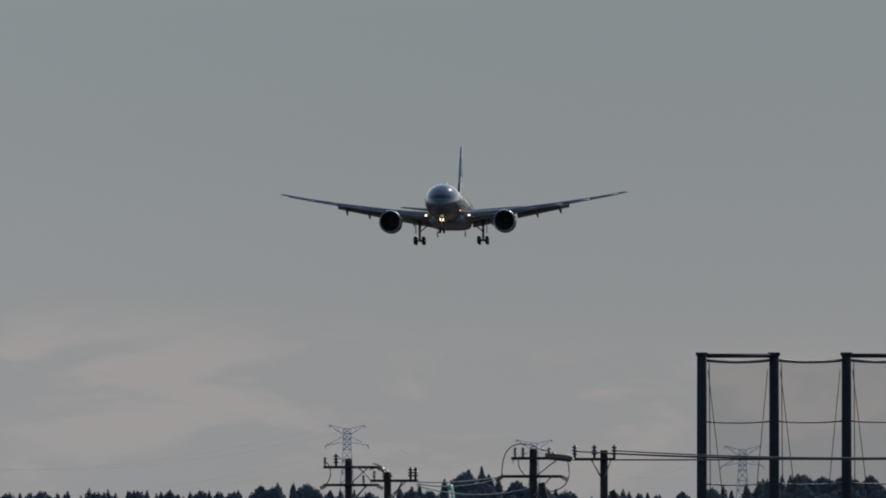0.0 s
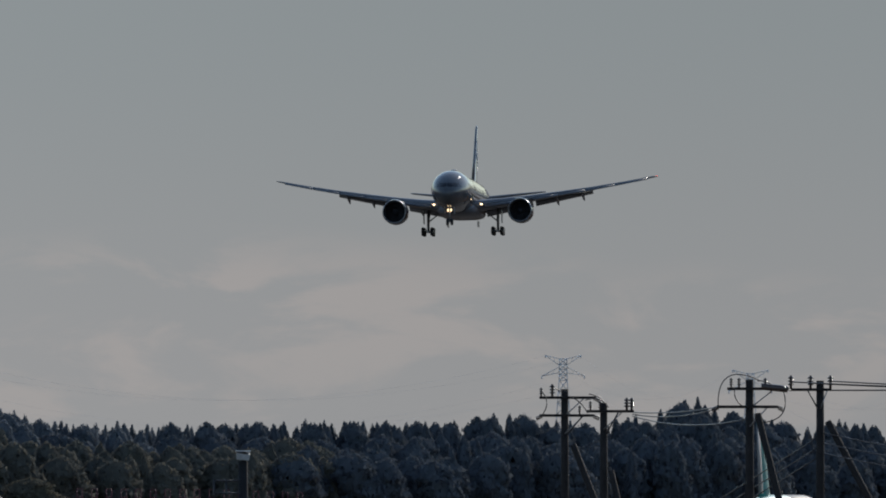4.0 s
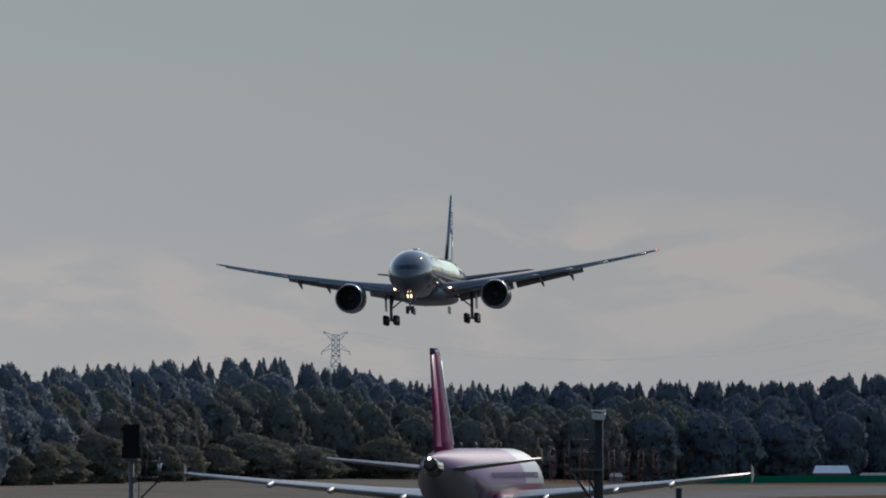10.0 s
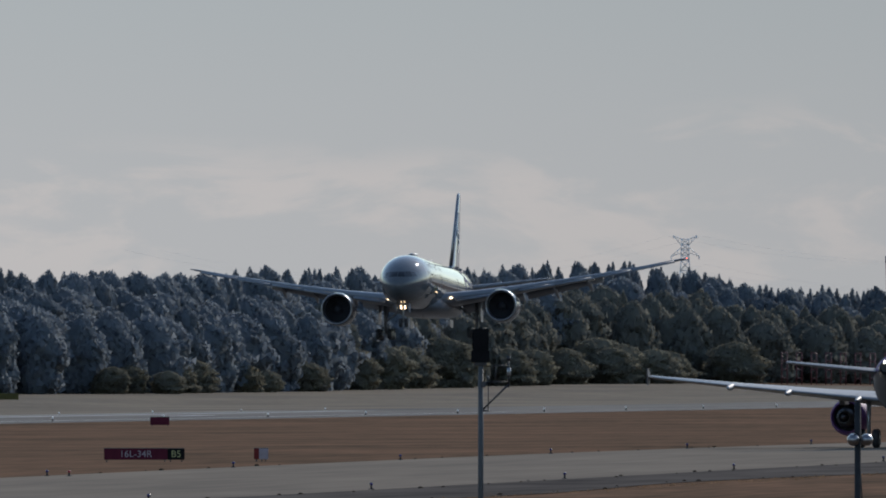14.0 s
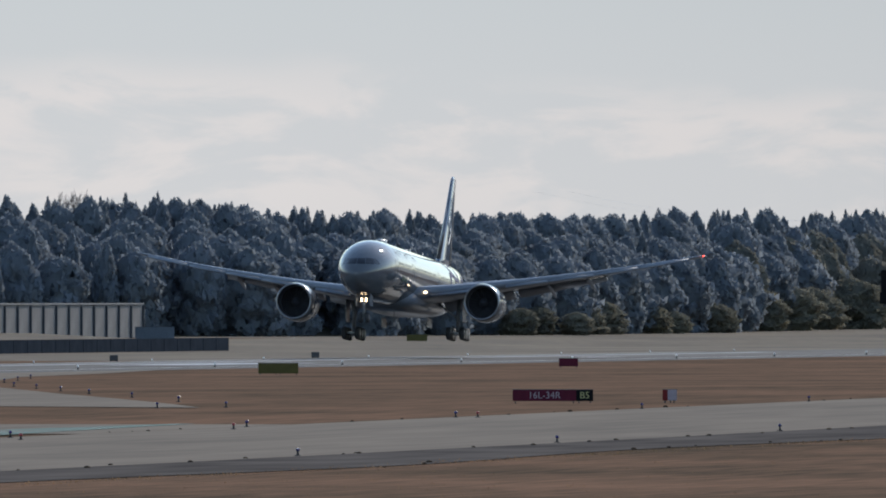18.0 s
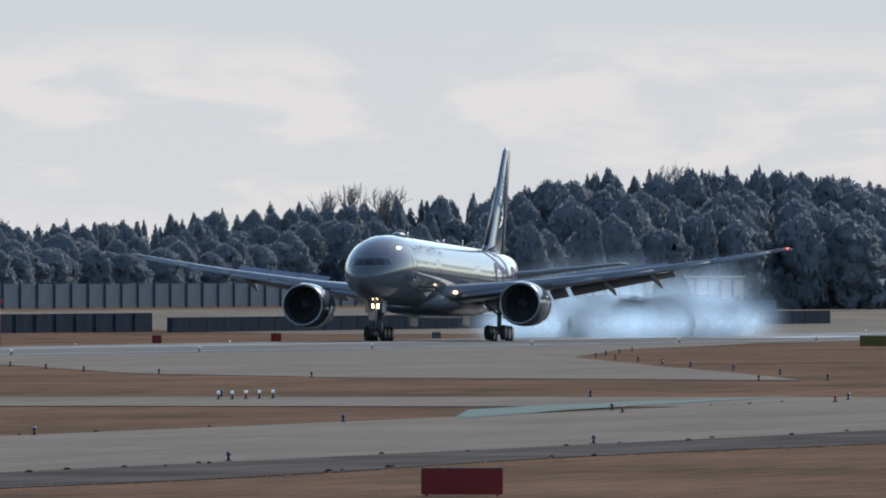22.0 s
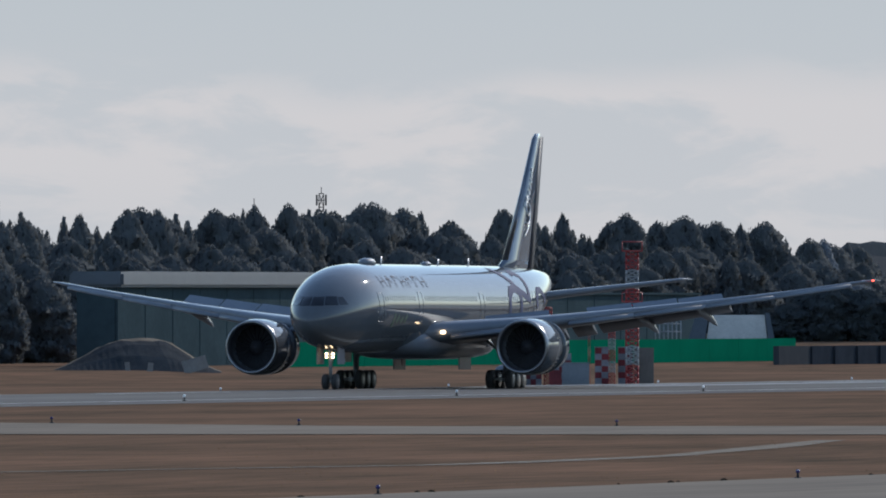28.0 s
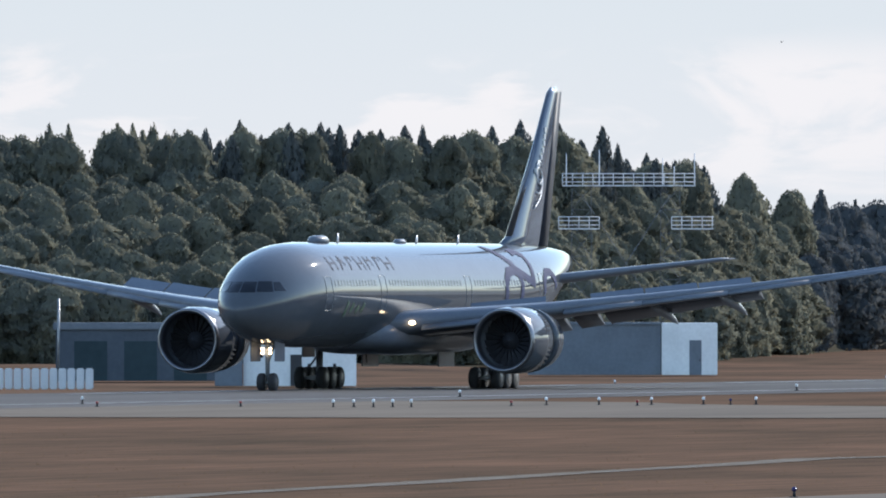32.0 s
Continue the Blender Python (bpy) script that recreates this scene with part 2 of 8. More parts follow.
M_CHECKRED = material("shaded_dark_red_check_paint", (0.17, 0.04, 0.045), 0.8, other=(0.1, 0.03, 0.035), scale=0.7, space="World", spec=0.05)
M_DULLBEIGE = material("dull_beige_panel", (0.16, 0.15, 0.14), 0.85, var=0.25, scale=0.8, spec=0.0)
M_DEFLECTOR = material("pale_deflector_concrete", (0.48, 0.47, 0.45), 0.85, var=0.2, scale=0.6, spec=0.0)
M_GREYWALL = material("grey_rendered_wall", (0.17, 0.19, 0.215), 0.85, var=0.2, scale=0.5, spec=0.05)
M_BARK = material("bark", (0.06, 0.05, 0.04), 0.9, scale=2)
M_CONIFER = material("cedar_foliage", (0.12, 0.124, 0.115), 0.9, other=(0.094, 0.1, 0.094), scale=0.5, space="World", rand=0.12, spec=0.03, thin=0.12)
M_THICKET = material("dark_evergreen_thicket", (0.06, 0.068, 0.072), 0.9, other=(0.045, 0.052, 0.056), scale=0.5, rand=0.1, space="World", spec=0.0, thin=0.2)
M_BROAD = material("broadleaf_foliage", (0.22, 0.21, 0.15), 0.9, other=(0.14, 0.143, 0.115), scale=0.4, rand=0.25, space="World", fine=5, spec=0.0, thin=0.45)
M_SHRUB = material("olive_shrub_foliage", (0.2, 0.185, 0.135), 0.9, other=(0.15, 0.142, 0.115), scale=0.4, rand=0.2, spec=0.0, thin=0.45)
# Far foliage is lifted and blued here to hold the haze of distance.
M_HAZYWOODS = material("hazed_far_woodland_foliage", (0.19, 0.212, 0.238), 0.9, other=(0.152, 0.172, 0.19), scale=0.09, island=0.03, space="World", spec=0.0, thin=0.5)
# Woods tone dimmed in colour for the darker light at the far end.
M_DIMWOODS = material("dim_far_end_woodland_foliage", (0.122, 0.14, 0.163), 0.9, other=(0.098, 0.113, 0.128), scale=0.07, island=0.03, space="World", spec=0.0, thin=0.4)
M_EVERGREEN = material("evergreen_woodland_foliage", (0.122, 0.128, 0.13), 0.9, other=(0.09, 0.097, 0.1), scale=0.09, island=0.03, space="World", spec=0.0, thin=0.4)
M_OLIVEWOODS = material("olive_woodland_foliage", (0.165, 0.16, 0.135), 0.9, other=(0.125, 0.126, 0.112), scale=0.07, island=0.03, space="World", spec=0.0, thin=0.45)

# ---- building helpers ----


def part(name, bm, mat, parent, label=""):
    me = bpy.data.meshes.new(name)
    bm.to_mesh(me)
    bm.free()
    me.materials.append(mat)
    ob = new(name, me)
    ob.parent = parent
    if label:
        ob["label"] = label
    return ob


def thing(name, label, category, group="", kind="", at=None):
    ob = new(name)
    ob.empty_display_size = 0.5
    if at is not None:
        ob.matrix_world = at
    return tagged(ob, label, category, group, kind)


def again(src, name, parent, m):
    """Another piece on the same mesh."""
    ob = new(name, src.data)
    ob.parent = parent
    ob.matrix_basis = m
    return ob


def add_box(bm, lo, hi, m=None):
    x0, y0, z0 = lo
    x1, y1, z1 = hi
    vs = [bm.verts.new((m @ Vector(p)) if m is not None else p) for p in
          ((x0, y0, z0), (x1, y0, z0), (x1, y1, z0), (x0, y1, z0), (x0, y0, z1), (x1, y0, z1), (x1, y1, z1), (x0, y1, z1))]
    for f in ((0, 3, 2, 1), (4, 5, 6, 7), (0, 1, 5, 4), (1, 2, 6, 5), (2, 3, 7, 6), (3, 0, 4, 7)):
        bm.faces.new([vs[i] for i in f])
    return vs


def box(lo, hi, bevel=0.0):
    bm = bmesh.new()
    add_box(bm, lo, hi)
    if bevel:
        bmesh.ops.bevel(bm, geom=list(bm.edges), offset=bevel, segments=2, affect="EDGES")
    return bm


def add_tube(bm, a, b, r0, r1=None, n=8, smooth=True):
    a, b = Vector(a), Vector(b)
    r1 = r0 if r1 is None else r1
    q = (b - a).to_track_quat("Z", "Y")
    rings = []
    for c, r in ((a, r0), (b, r1)):
        rings.append([bm.verts.new(c + q @ Vector((r * math.cos(2 * math.pi * i / n), r * math.sin(2 * math.pi * i / n), 0))) for i in range(n)])
    for i in range(n):
        f = bm.faces.new((rings[0][i], rings[0][(i + 1) % n], rings[1][(i + 1) % n], rings[1][i]))
        f.smooth = smooth
    bm.faces.new(rings[0][::-1])
    bm.faces.new(rings[1])


def tube(a, b, r0, r1=None, n=8):
    bm = bmesh.new()
    add_tube(bm, a, b, r0, r1, n)
    return bm


def add_polyline(bm, pts, r, n=5):
    """One unbroken tube along the points."""
    pts = [Vector(q) for q in pts]
    rings = []
    for i, c in enumerate(pts):
        q = (pts[min(i + 1, len(pts) - 1)] - pts[max(i - 1, 0)]).to_track_quat("Z", "Y")
        rings.append([bm.verts.new(c + q @ Vector((r * math.cos(2 * math.pi * k / n), r * math.sin(2 * math.pi * k / n), 0))) for k in range(n)])
    for r0, r1 in zip(rings, rings[1:]):
        for k in range(n):
            bm.faces.new((r0[k], r0[(k + 1) % n], r1[(k + 1) % n], r1[k])).smooth = True
    bm.faces.new(rings[0][::-1])
    bm.faces.new(rings[-1])


def loft(rings, close=True, caps=True, smooth=True):
    bm = bmesh.new()
    vr = [[bm.verts.new(p) for p in ring] for ring in rings]
    n = len(rings[0])
    for r0, r1 in zip(vr, vr[1:]):
        for i in range(n if close else n - 1):
            f = bm.faces.new((r0[i], r0[(i + 1) % n], r1[(i + 1) % n], r1[i]))
            f.smooth = smooth
    if caps:
        bm.faces.new(vr[0][::-1])
        bm.faces.new(vr[-1])
    bmesh.ops.recalc_face_normals(bm, faces=list(bm.faces))
    return bm


def revolve(profile, axis_y=True, n=32, center=(0, 0, 0)):
    """A shape turned about the y axis; profile: rows of (y, radius)."""
    cx, cy, cz = center
    return [[(cx + r * math.cos(2 * math.pi * i / n), cy + y, cz + r * math.sin(2 * math.pi * i / n)) for i in range(n)] for y, r in profile]


# ---- the ground ----


def step(v, a, b):
    u = min(1.0, max(0.0, (v - a) / (b - a)))
    return u * u * (3 - 2 * u)


def ground_z(x, y):
    """The lie of the airfield: a slight swell under the taxiway, a dip behind the runway, a rise far off."""
    z = 0.75 * math.exp(-((x + 160) / 110) ** 2 - ((y - 1100) / 320) ** 2)
    z += 1.9 * min(1.2, max(0.0, (y - 2900) / 1000))
    z += (0.5 + 1.2 * step(-y, -2420, -2330)) * step(-x, 472, 505) * step(y, 1880, 1980) if x < 0 else 0
    z -= 0.66 * step(-x, 357, 393) * step(-x, 470, 455) if x < 0 else 0    # the runway falls away from its crown
    return z


def sheet(name, xs, ys, mat, lift=0.0, label="", category="", parent=None, kind="structure"):
    """A sheet over the ground between the lines xs at each y; xs: function of y giving a list of x."""
    verts, faces = [], []
    for y in ys:
        row = xs(y)
        for x in row:
            verts.append((x, y, ground_z(x, y) + lift))
    n = len(xs(ys[0]))
    for j in range(len(ys) - 1):
        for i in range(n - 1):
            a = j * n + i
            faces.append((a, a + 1, a + n + 1, a + n))
    me = bpy.data.meshes.new(name)
    me.from_pydata(verts, [], faces)
    me.materials.append(mat)
    ob = new(name, me)
    ob.parent = parent
    if label:
        tagged(ob, label, category, "", kind)
    return ob


def interp(v, table):
    if v <= table[0][0]:
        return table[0][1]
    for (a, p), (b, q) in zip(table, table[1:]):
        if v <= b:
            return p + (q - p) * (v - a) / (b - a)
    return table[-1][1]


def stops(a, b, d):
    n = max(1, round((b - a) / d))
    return [a + (b - a) * i / n for i in range(n + 1)]


gx = [-9000, -4000, -2000, -1200, -900, -700, -640, -600, -560, -540, -520, -500, -493, -486, -479, -472, -460, -450, -440, -420, -404, -400, -396, -392, -386, -380, -375, -370, -365, -360, -345, -330, -316, -300, -280, -250, -225, -200, -175, -165, -158, -150, -143, -137, -133, -128, -115, -100, -75, -50, 0, 100, 300, 800, 2000, 4000, 9000]
gy = [-4000, -1000, 0, 200] + stops(300, 4200, 30)[0:] + [4500, 5200, 9000]
sheet("ground", lambda y: gx, gy, M_GRASS, 0, "dry brown winter grass of a wide airfield", "ground")
RWY = -355.0
M_PALEGROUND = material("pale_trodden_ground", (0.14, 0.112, 0.082), 0.95, other=(0.085, 0.07, 0.055), scale=0.03, mapping=(2.0, 0.4, 1), space="World", fine=12, spec=0.02)
for ya, yb, xa in ((1930, 2520, -500), (2520, 3300, -640)):
    sheet("pale_apron", lambda y: [x for x in gx if xa <= x <= -392], stops(ya, yb, 30), M_PALEGROUND, 0.02, "pale trodden ground between the runway and the woods", "ground")
sheet("runway", lambda y: [-392, -386, -380, -375, -370, -365, -360, -345, -330, -316], stops(300, 3450, 30), M_RUNWAY, 0.02, "long grey asphalt runway with worn rubber streaks", "runway")
sheet("parallel_taxiway", lambda y: [-165, -158, -150, -143, -137], stops(240, 3300, 30), M_TAXI, 0.03, "pale concrete taxiway beside dry grass", "taxiway")
sheet("taxiway_shoulder", lambda y: [-137, -128 + 1.2 * math.sin(y * 0.05)], stops(250, 3300, 10), M_SHOULDER, 0.025, "dark asphalt taxiway shoulder", "shoulder")
exit_l = [(933, -190.5), (964, -222), (1014, -246), (1107, -275), (1174, -296), (1190, -316.0)]
exit_r = [(933, -190), (956, -196), (980, -202.5), (1067, -226), (1227, -266), (1262, -273), (1388, -297), (1458, -305), (1535, -316)]
sheet("exit_taxiway", lambda y: [interp(y, exit_l) if y < 1190 else -316.0, interp(y, exit_r)], stops(933, 1535, 8), M_TAXI, 0.028, "curving concrete taxiway leading off the runway", "taxiway")
cross_a = [(-316, 792), (-240, 788), (-165, 784)]
cross_b = [(-316, 905), (-300, 897), (-290, 877), (-245, 834), (-165, 832)]
me_rows = stops(-316, -165, 6)
verts = []
for x in me_rows:
    for y in (interp(x, cross_a), (interp(x, cross_a) + interp(x, cross_b)) / 2, interp(x, cross_b)):
        verts.append((x, y, ground_z(x, y) + 0.034))
me = bpy.data.meshes.new("cross_taxiway")
me.from_pydata(verts, [], [(j * 3 + i, j * 3 + i + 3, j * 3 + i + 4, j * 3 + i + 1) for j in range(len(me_rows) - 1) for i in range(2)])
me.materials.append(M_TAXI)
tagged(new("cross_taxiway", me), "grey concrete taxiway crossing to the runway", "taxiway", "", "structure")
teal_l = [(731, -163.6), (768, -171.2), (800, -172.8), (834, -171)]
teal_r = [(731, -163), (768, -166.6), (800, -168.4), (834, -170)]
sheet("teal_paint_patch", lambda y: [interp(y, teal_l), interp(y, teal_r)], stops(731, 834, 6), M_TEAL, 0.05, "faded teal paint on the taxiway fillet", "pavement marking")

# ---- aircraft ----
M_TITLE = material("slate_blue_title_paint", (0.05, 0.065, 0.10), 0.8, spec=0.1, scale=1)
M_CABIN = material("dim_cabin_window", (0.075, 0.085, 0.10), 0.3, scale=1, spec=0.3)
# body space: the nose points to -y, the left wing to +x, the origin lies on the ground between the main wheels
FUS = [(0.0, 4.75, 0.06, 0.06), (0.25, 4.78, 0.55, 0.5), (0.7, 4.84, 0.98, 0.92), (1.4, 4.95, 1.42, 1.36), (2.4, 5.1, 1.88, 1.82), (3.4, 5.24, 2.22, 2.18), (4.6, 5.38, 2.53, 2.52), (6.2, 5.52, 2.83, 2.82),
       (8.0, 5.61, 3.01, 3.0), (10.5, 5.65, 3.1, 3.1), (18, 5.65, 3.1, 3.1), (27, 5.65, 3.1, 3.1), (36, 5.65, 3.1, 3.1), (43, 5.65, 3.1, 3.1), (47, 5.76, 3.02, 2.98), (50, 5.95, 2.83, 2.77), (53, 6.25, 2.5, 2.44),
       (56, 6.65, 2.03, 1.98), (59, 7.08, 1.42, 1.45), (61.5, 7.42, 0.8, 0.95), (63.2, 7.62, 0.25, 0.55), (63.7, 7.66, 0.1, 0.4)]
GEAR = 31.8


def fus_at(st):
    for a, b in zip(FUS, FUS[1:]):
        if st <= b[0]:
            u = (st - a[0]) / (b[0] - a[0])
            return tuple(a[i] + (b[i] - a[i]) * u for i in (1, 2, 3))
    return FUS[-1][1:]


def skin(st, ang, off=0.0):
    """A point of the fuselage's skin; ang: degrees up from the left side's middle."""
    zc, rx, rz = fus_at(st)
    a = radians(ang)
    return Vector(((rx + off) * math.cos(a), st - GEAR, zc + (rz + off) * math.sin(a)))


def ribbon(pts, width, off=0.02):
    """A painted band that follows the skin; pts: rows of (station, angle), width in metres."""
    bm = bmesh.new()
    dense = []
    for (a0, b0), (a1, b1) in zip(pts, pts[1:]):
        k = max(2, int(max(abs(a1 - a0) / 0.25, abs(b1 - b0) / 4)))
        dense += [(a0 + (a1 - a0) * i / k, b0 + (b1 - b0) * i / k) for i in range(k)]
    dense.append(pts[-1])
    rows = []
    for i, (s, g) in enumerate(dense):
        s0, g0 = dense[max(0, i - 1)]
        s1, g1 = dense[min(len(dense) - 1, i + 1)]
        ds, dg = s1 - s0, (g1 - g0) * math.pi / 180 * 3.1
        ln = math.hypot(ds, dg) or 1
        ns, ng = -dg / ln * width / 2, ds / ln * width / 2 / 3.1 * 180 / math.pi
        rows.append([bm.verts.new(skin(s + ns, g + ng, off)), bm.verts.new(skin(s, g, off)), bm.verts.new(skin(s - ns, g - ng, off))])
    for r0, r1 in zip(rows, rows[1:]):
        for i in range(2):
            bm.faces.new((r0[i], r0[i + 1], r1[i + 1], r1[i]))
    return bm


def airfoil(x, y0, y1, z, th, twist=0.0, droop=0.0):
    """A wing section at span x between the leading edge y0 and the trailing edge y1."""
    ring = []
    prof = [(0, 0), (0.02, 0.28), (0.08, 0.44), (0.25, 0.52), (0.5, 0.42), (0.8, 0.16), (1, 0.02), (1, -0.02), (0.8, -0.14), (0.5, -0.36), (0.25, -0.46), (0.08, -0.38), (0.02, -0.22)]
    for u, w in prof:
        dz = -droop * max(0, 0.14 - u) * (y1 - y0)
        ring.append((x, y0 + (y1 - y0) * u, z + w * th + dz - twist * (u - 0.4) * (y1 - y0)))
    return ring


def surface(secs, caps=True):
    return loft([airfoil(*s) for s in secs], True, caps, True)


def wheel(r, w, parent, m, mesh=[]):
    """A wheel with a rounded tyre and a lighter rim."""
    key = (r, w)
    for k, a, b in mesh:
        if k == key:
            t = again(a, "wheel", parent, m)
            again(b, "rim", t, Matrix.Identity(4))
            return t
    n = 20
    prof = [(-w / 2, r * 0.55), (-w / 2, r * 0.86), (-w * 0.36, r * 0.97), (-w * 0.15, r), (w * 0.15, r), (w * 0.36, r * 0.97), (w / 2, r * 0.86), (w / 2, r * 0.55)]
    rings = [[(y, rr * math.cos(2 * math.pi * i / n), rr * math.sin(2 * math.pi * i / n)) for i in range(n)] for y, rr in prof]
    t = part("wheel", loft(rings), M_RUBBER, parent)
    rim = [(-w * 0.52, 0.03), (-w * 0.53, r * 0.2), (-w * 0.5, r * 0.5), (-w * 0.45, r * 0.54), (w * 0.45, r * 0.54), (w * 0.5, r * 0.5), (w * 0.53, r * 0.2), (w * 0.52, 0.03)]
    rg = part("rim", loft([[(y, rr * math.cos(2 * math.pi * i / n), rr * math.sin(2 * math.pi * i / n)) for i in range(n)] for y, rr in rim]), M_DARK, t)
    t.matrix_basis = m
    mesh.append((key, t, rg))
    return t


def nacelle(craft, x, y, z, r, length, skin_mat, lip_mat):
    """An engine pod with its inlet lip, inner duct, fan, spinner, core and pylon."""
    pod = part("engine", loft(revolve([(0.35 * r / 1.9, r * 0.965), (0.9, r * 1.0), (length * 0.35, r * 1.0), (length * 0.5, r * 0.985), (length * 0.5, r * 0.84)], n=40, center=(x, y, z)), caps=False), skin_mat, craft, "rounded silver engine cowl")
    part("cascade_ring", loft(revolve([(length * 0.48, r * 0.93), (length * 0.62, r * 0.90), (length * 0.66, r * 0.80)], n=40, center=(x, y, z)), caps=False), M_RUBBER, pod, "dark thrust reverser grille")
    sleeve = part("reverser_sleeve", loft(revolve([(length * 0.505, r * 0.9), (length * 0.505, r * 0.984), (length * 0.62, r * 0.95), (length * 0.80, r * 0.86), (length * 0.80, r * 0.83), (length * 0.6, r * 0.84)], n=40, center=(x, y, z)), caps=False), skin_mat, craft, "sliding rear engine sleeve")
    SLEEVES.append(sleeve)
    part("inlet_lip", loft(revolve([(0.75 * r / 1.9, r * 0.80), (0.2, r * 0.82), (0.03, r * 0.87), (0.0, r * 0.91), (0.06, r * 0.945), (0.35 * r / 1.9, r * 0.966)], n=40, center=(x, y, z)), caps=False), lip_mat, pod, "polished metal inlet lip")
    part("inlet_duct", loft(revolve([(0.75 * r / 1.9, r * 0.80), (1.5, r * 0.81), (1.9, r * 0.81)], n=40, center=(x, y, z)), caps=False), M_STEEL, pod)
    nb = 22
    for i in range(nb):
        a = 2 * math.pi * i / nb
        fan = bmesh.new()
        c, s = math.cos(a), math.sin(a)
        c2, s2 = math.cos(a + 0.27), math.sin(a + 0.27)
        v = [fan.verts.new(p) for p in ((x + 0.25 * r * c, y + 1.45, z + 0.25 * r * s), (x + 0.8 * r * c, y + 1.4, z + 0.8 * r * s), (x + 0.8 * r * c2, y + 1.75, z + 0.8 * r * s2), (x + 0.25 * r * c2, y + 1.75, z + 0.25 * r * s2))]
        fan.faces.new(v)
        part("fan_blade", fan, M_DARK, pod)
    part("fan_backing", loft(revolve([(1.9, 0.02), (1.9, r * 0.81)], n=32, center=(x, y, z)), caps=False), M_RUBBER, pod)
    part("spinner", loft(revolve([(0.95, 0.02), (1.05, r * 0.08), (1.3, r * 0.2), (1.5, r * 0.26)], n=24, center=(x, y, z)), caps=False), M_DARK, pod)
    part("core_nozzle", loft(revolve([(length * 0.6, r * 0.62), (length * 0.85, r * 0.52), (length * 1.0, r * 0.38), (length * 1.0, r * 0.33)], n=28, center=(x, y, z)), caps=False), M_STEEL, pod)
    part("exhaust_cone", loft(revolve([(length * 0.9, r * 0.3), (length * 1.08, r * 0.1), (length * 1.12, 0.02)], n=20, center=(x, y, z)), caps=False), M_DARK, pod)
    return pod


SPOILERS, SLEEVES, LEGS = [], [], []


def build_widebody():
    craft = thing("airliner", "silver twin-engine wide-body airliner with dark fin and gear down", "airplane")
    n = 40
    rings = [[(rx * math.cos(2 * math.pi * i / n), st - GEAR, zc + rz * math.sin(2 * math.pi * i / n)) for i in range(n)] for st, zc, rx, rz in FUS]
    body = part("fuselage", loft(rings), M_SILVER, craft, "silver metallic painted fuselage")
    # belly fairing round the wing root
    fair = []
    for st, w, top, bot in ((18.5, 1.6, 3.6, 2.75), (20.5, 2.7, 4.2, 2.35), (23, 3.35, 4.5, 2.12), (28, 3.55, 4.5, 2.05), (33, 3.5, 4.4, 2.08), (37, 3.2, 4.2, 2.2), (40, 2.4, 3.7, 2.5), (42, 1.2, 3.2, 2.8)):
        fair.append([(w * math.copysign(abs(math.cos(a)) ** 0.6, math.cos(a)), st - GEAR, (top + bot) / 2 + (top - bot) / 2 * math.copysign(abs(math.sin(a)) ** 0.7, math.sin(a))) for a in (2 * math.pi * i / 28 for i in range(28))])
    part("belly_fairing", loft(fair), M_GREY, craft, "smooth grey belly fairing")
    # windscreen: six panes set into the nose skin
    def nose_point(x, z):
        lo, hi = 0.3, 9.0
        for _ in range(40):
            st = (lo + hi) / 2
            zc, rx, rz = fus_at(st)
            if (x / rx) ** 2 + ((z - zc) / rz) ** 2 > 1:
                lo = st
            else:
                hi = st
        return Vector((x, hi - 0.02 - GEAR, z))
    for x0, x1, x2, x3, zb, zt in ((0.04, 0.86, 0.04, 0.74, 5.80, 6.42), (0.92, 1.62, 0.80, 1.40, 5.83, 6.44), (1.68, 2.06, 1.47, 1.72, 5.88, 6.40)):
        for flip in (1, -1):
            bm = bmesh.new()
            vs = []
            for j in range(5):
                v = j / 4
                a0, a1, z = x0 + (x2 - x0) * v, x1 + (x3 - x1) * v, zb + (zt - zb) * v
                vs.append([bm.verts.new((flip * q.x * 1.004, q.y - 0.012, q.z + 0.008)) for q in (nose_point(a0 + (a1 - a0) * i / 4, z) for i in range(5))])
            for j in range(4):
                for i in range(4):
                    bm.faces.new((vs[j][i], vs[j][i + 1], vs[j + 1][i + 1], vs[j + 1][i]))
            bmesh.ops.recalc_face_normals(bm, faces=list(bm.faces))
            part("windscreen_pane", bm, M_GLASS, body)
    # cabin windows and doors
    win = None
    for side in (1, -1):
        for k in range(72):
            st = 9.6 + k * 0.56
            if any(abs(st - d) < 0.9 for d in (8.4, 18.3, 34.5, 49.5)) or st > 49:
                continue
            p = skin(st, 13, 0.012)
            m = Matrix.Translation((side * p.x, p.y, p.z)) @ Matrix.Rotation(radians(-13 * side), 4, "Y")
            if win is None:
                bm = bmesh.new()
                ring = [bm.verts.new((0, 0.125 * math.copysign(abs(math.cos(a)) ** 0.6, math.cos(a)), 0.19 * math.copysign(abs(math.sin(a)) ** 0.6, math.sin(a)))) for a in (2 * math.pi * i / 12 for i in range(12))]
                bm.faces.new(ring)
                win = part("cabin_window", bm, M_CABIN, body)
                win.matrix_basis = m
            else:
                again(win, "cabin_window", body, m)
        for st in (8.4, 18.3, 34.5, 49.5):
            bm = bmesh.new()
            prev = None
            for s0, g0 in ((st - 0.53, -17), (st - 0.53, 21), (st + 0.53, 21), (st + 0.53, -17), (st - 0.53, -17)):
                if prev:
                    k = 6
                    for i in range(k):
                        qs = [(prev[0] + (s0 - prev[0]) * (i + e) / k, prev[1] + (g0 - prev[1]) * (i + e) / k) for e in (0, 1)]
                        a, b = skin(*qs[0], 0.008), skin(*qs[1], 0.008)
                        a.x *= side
                        b.x *= side
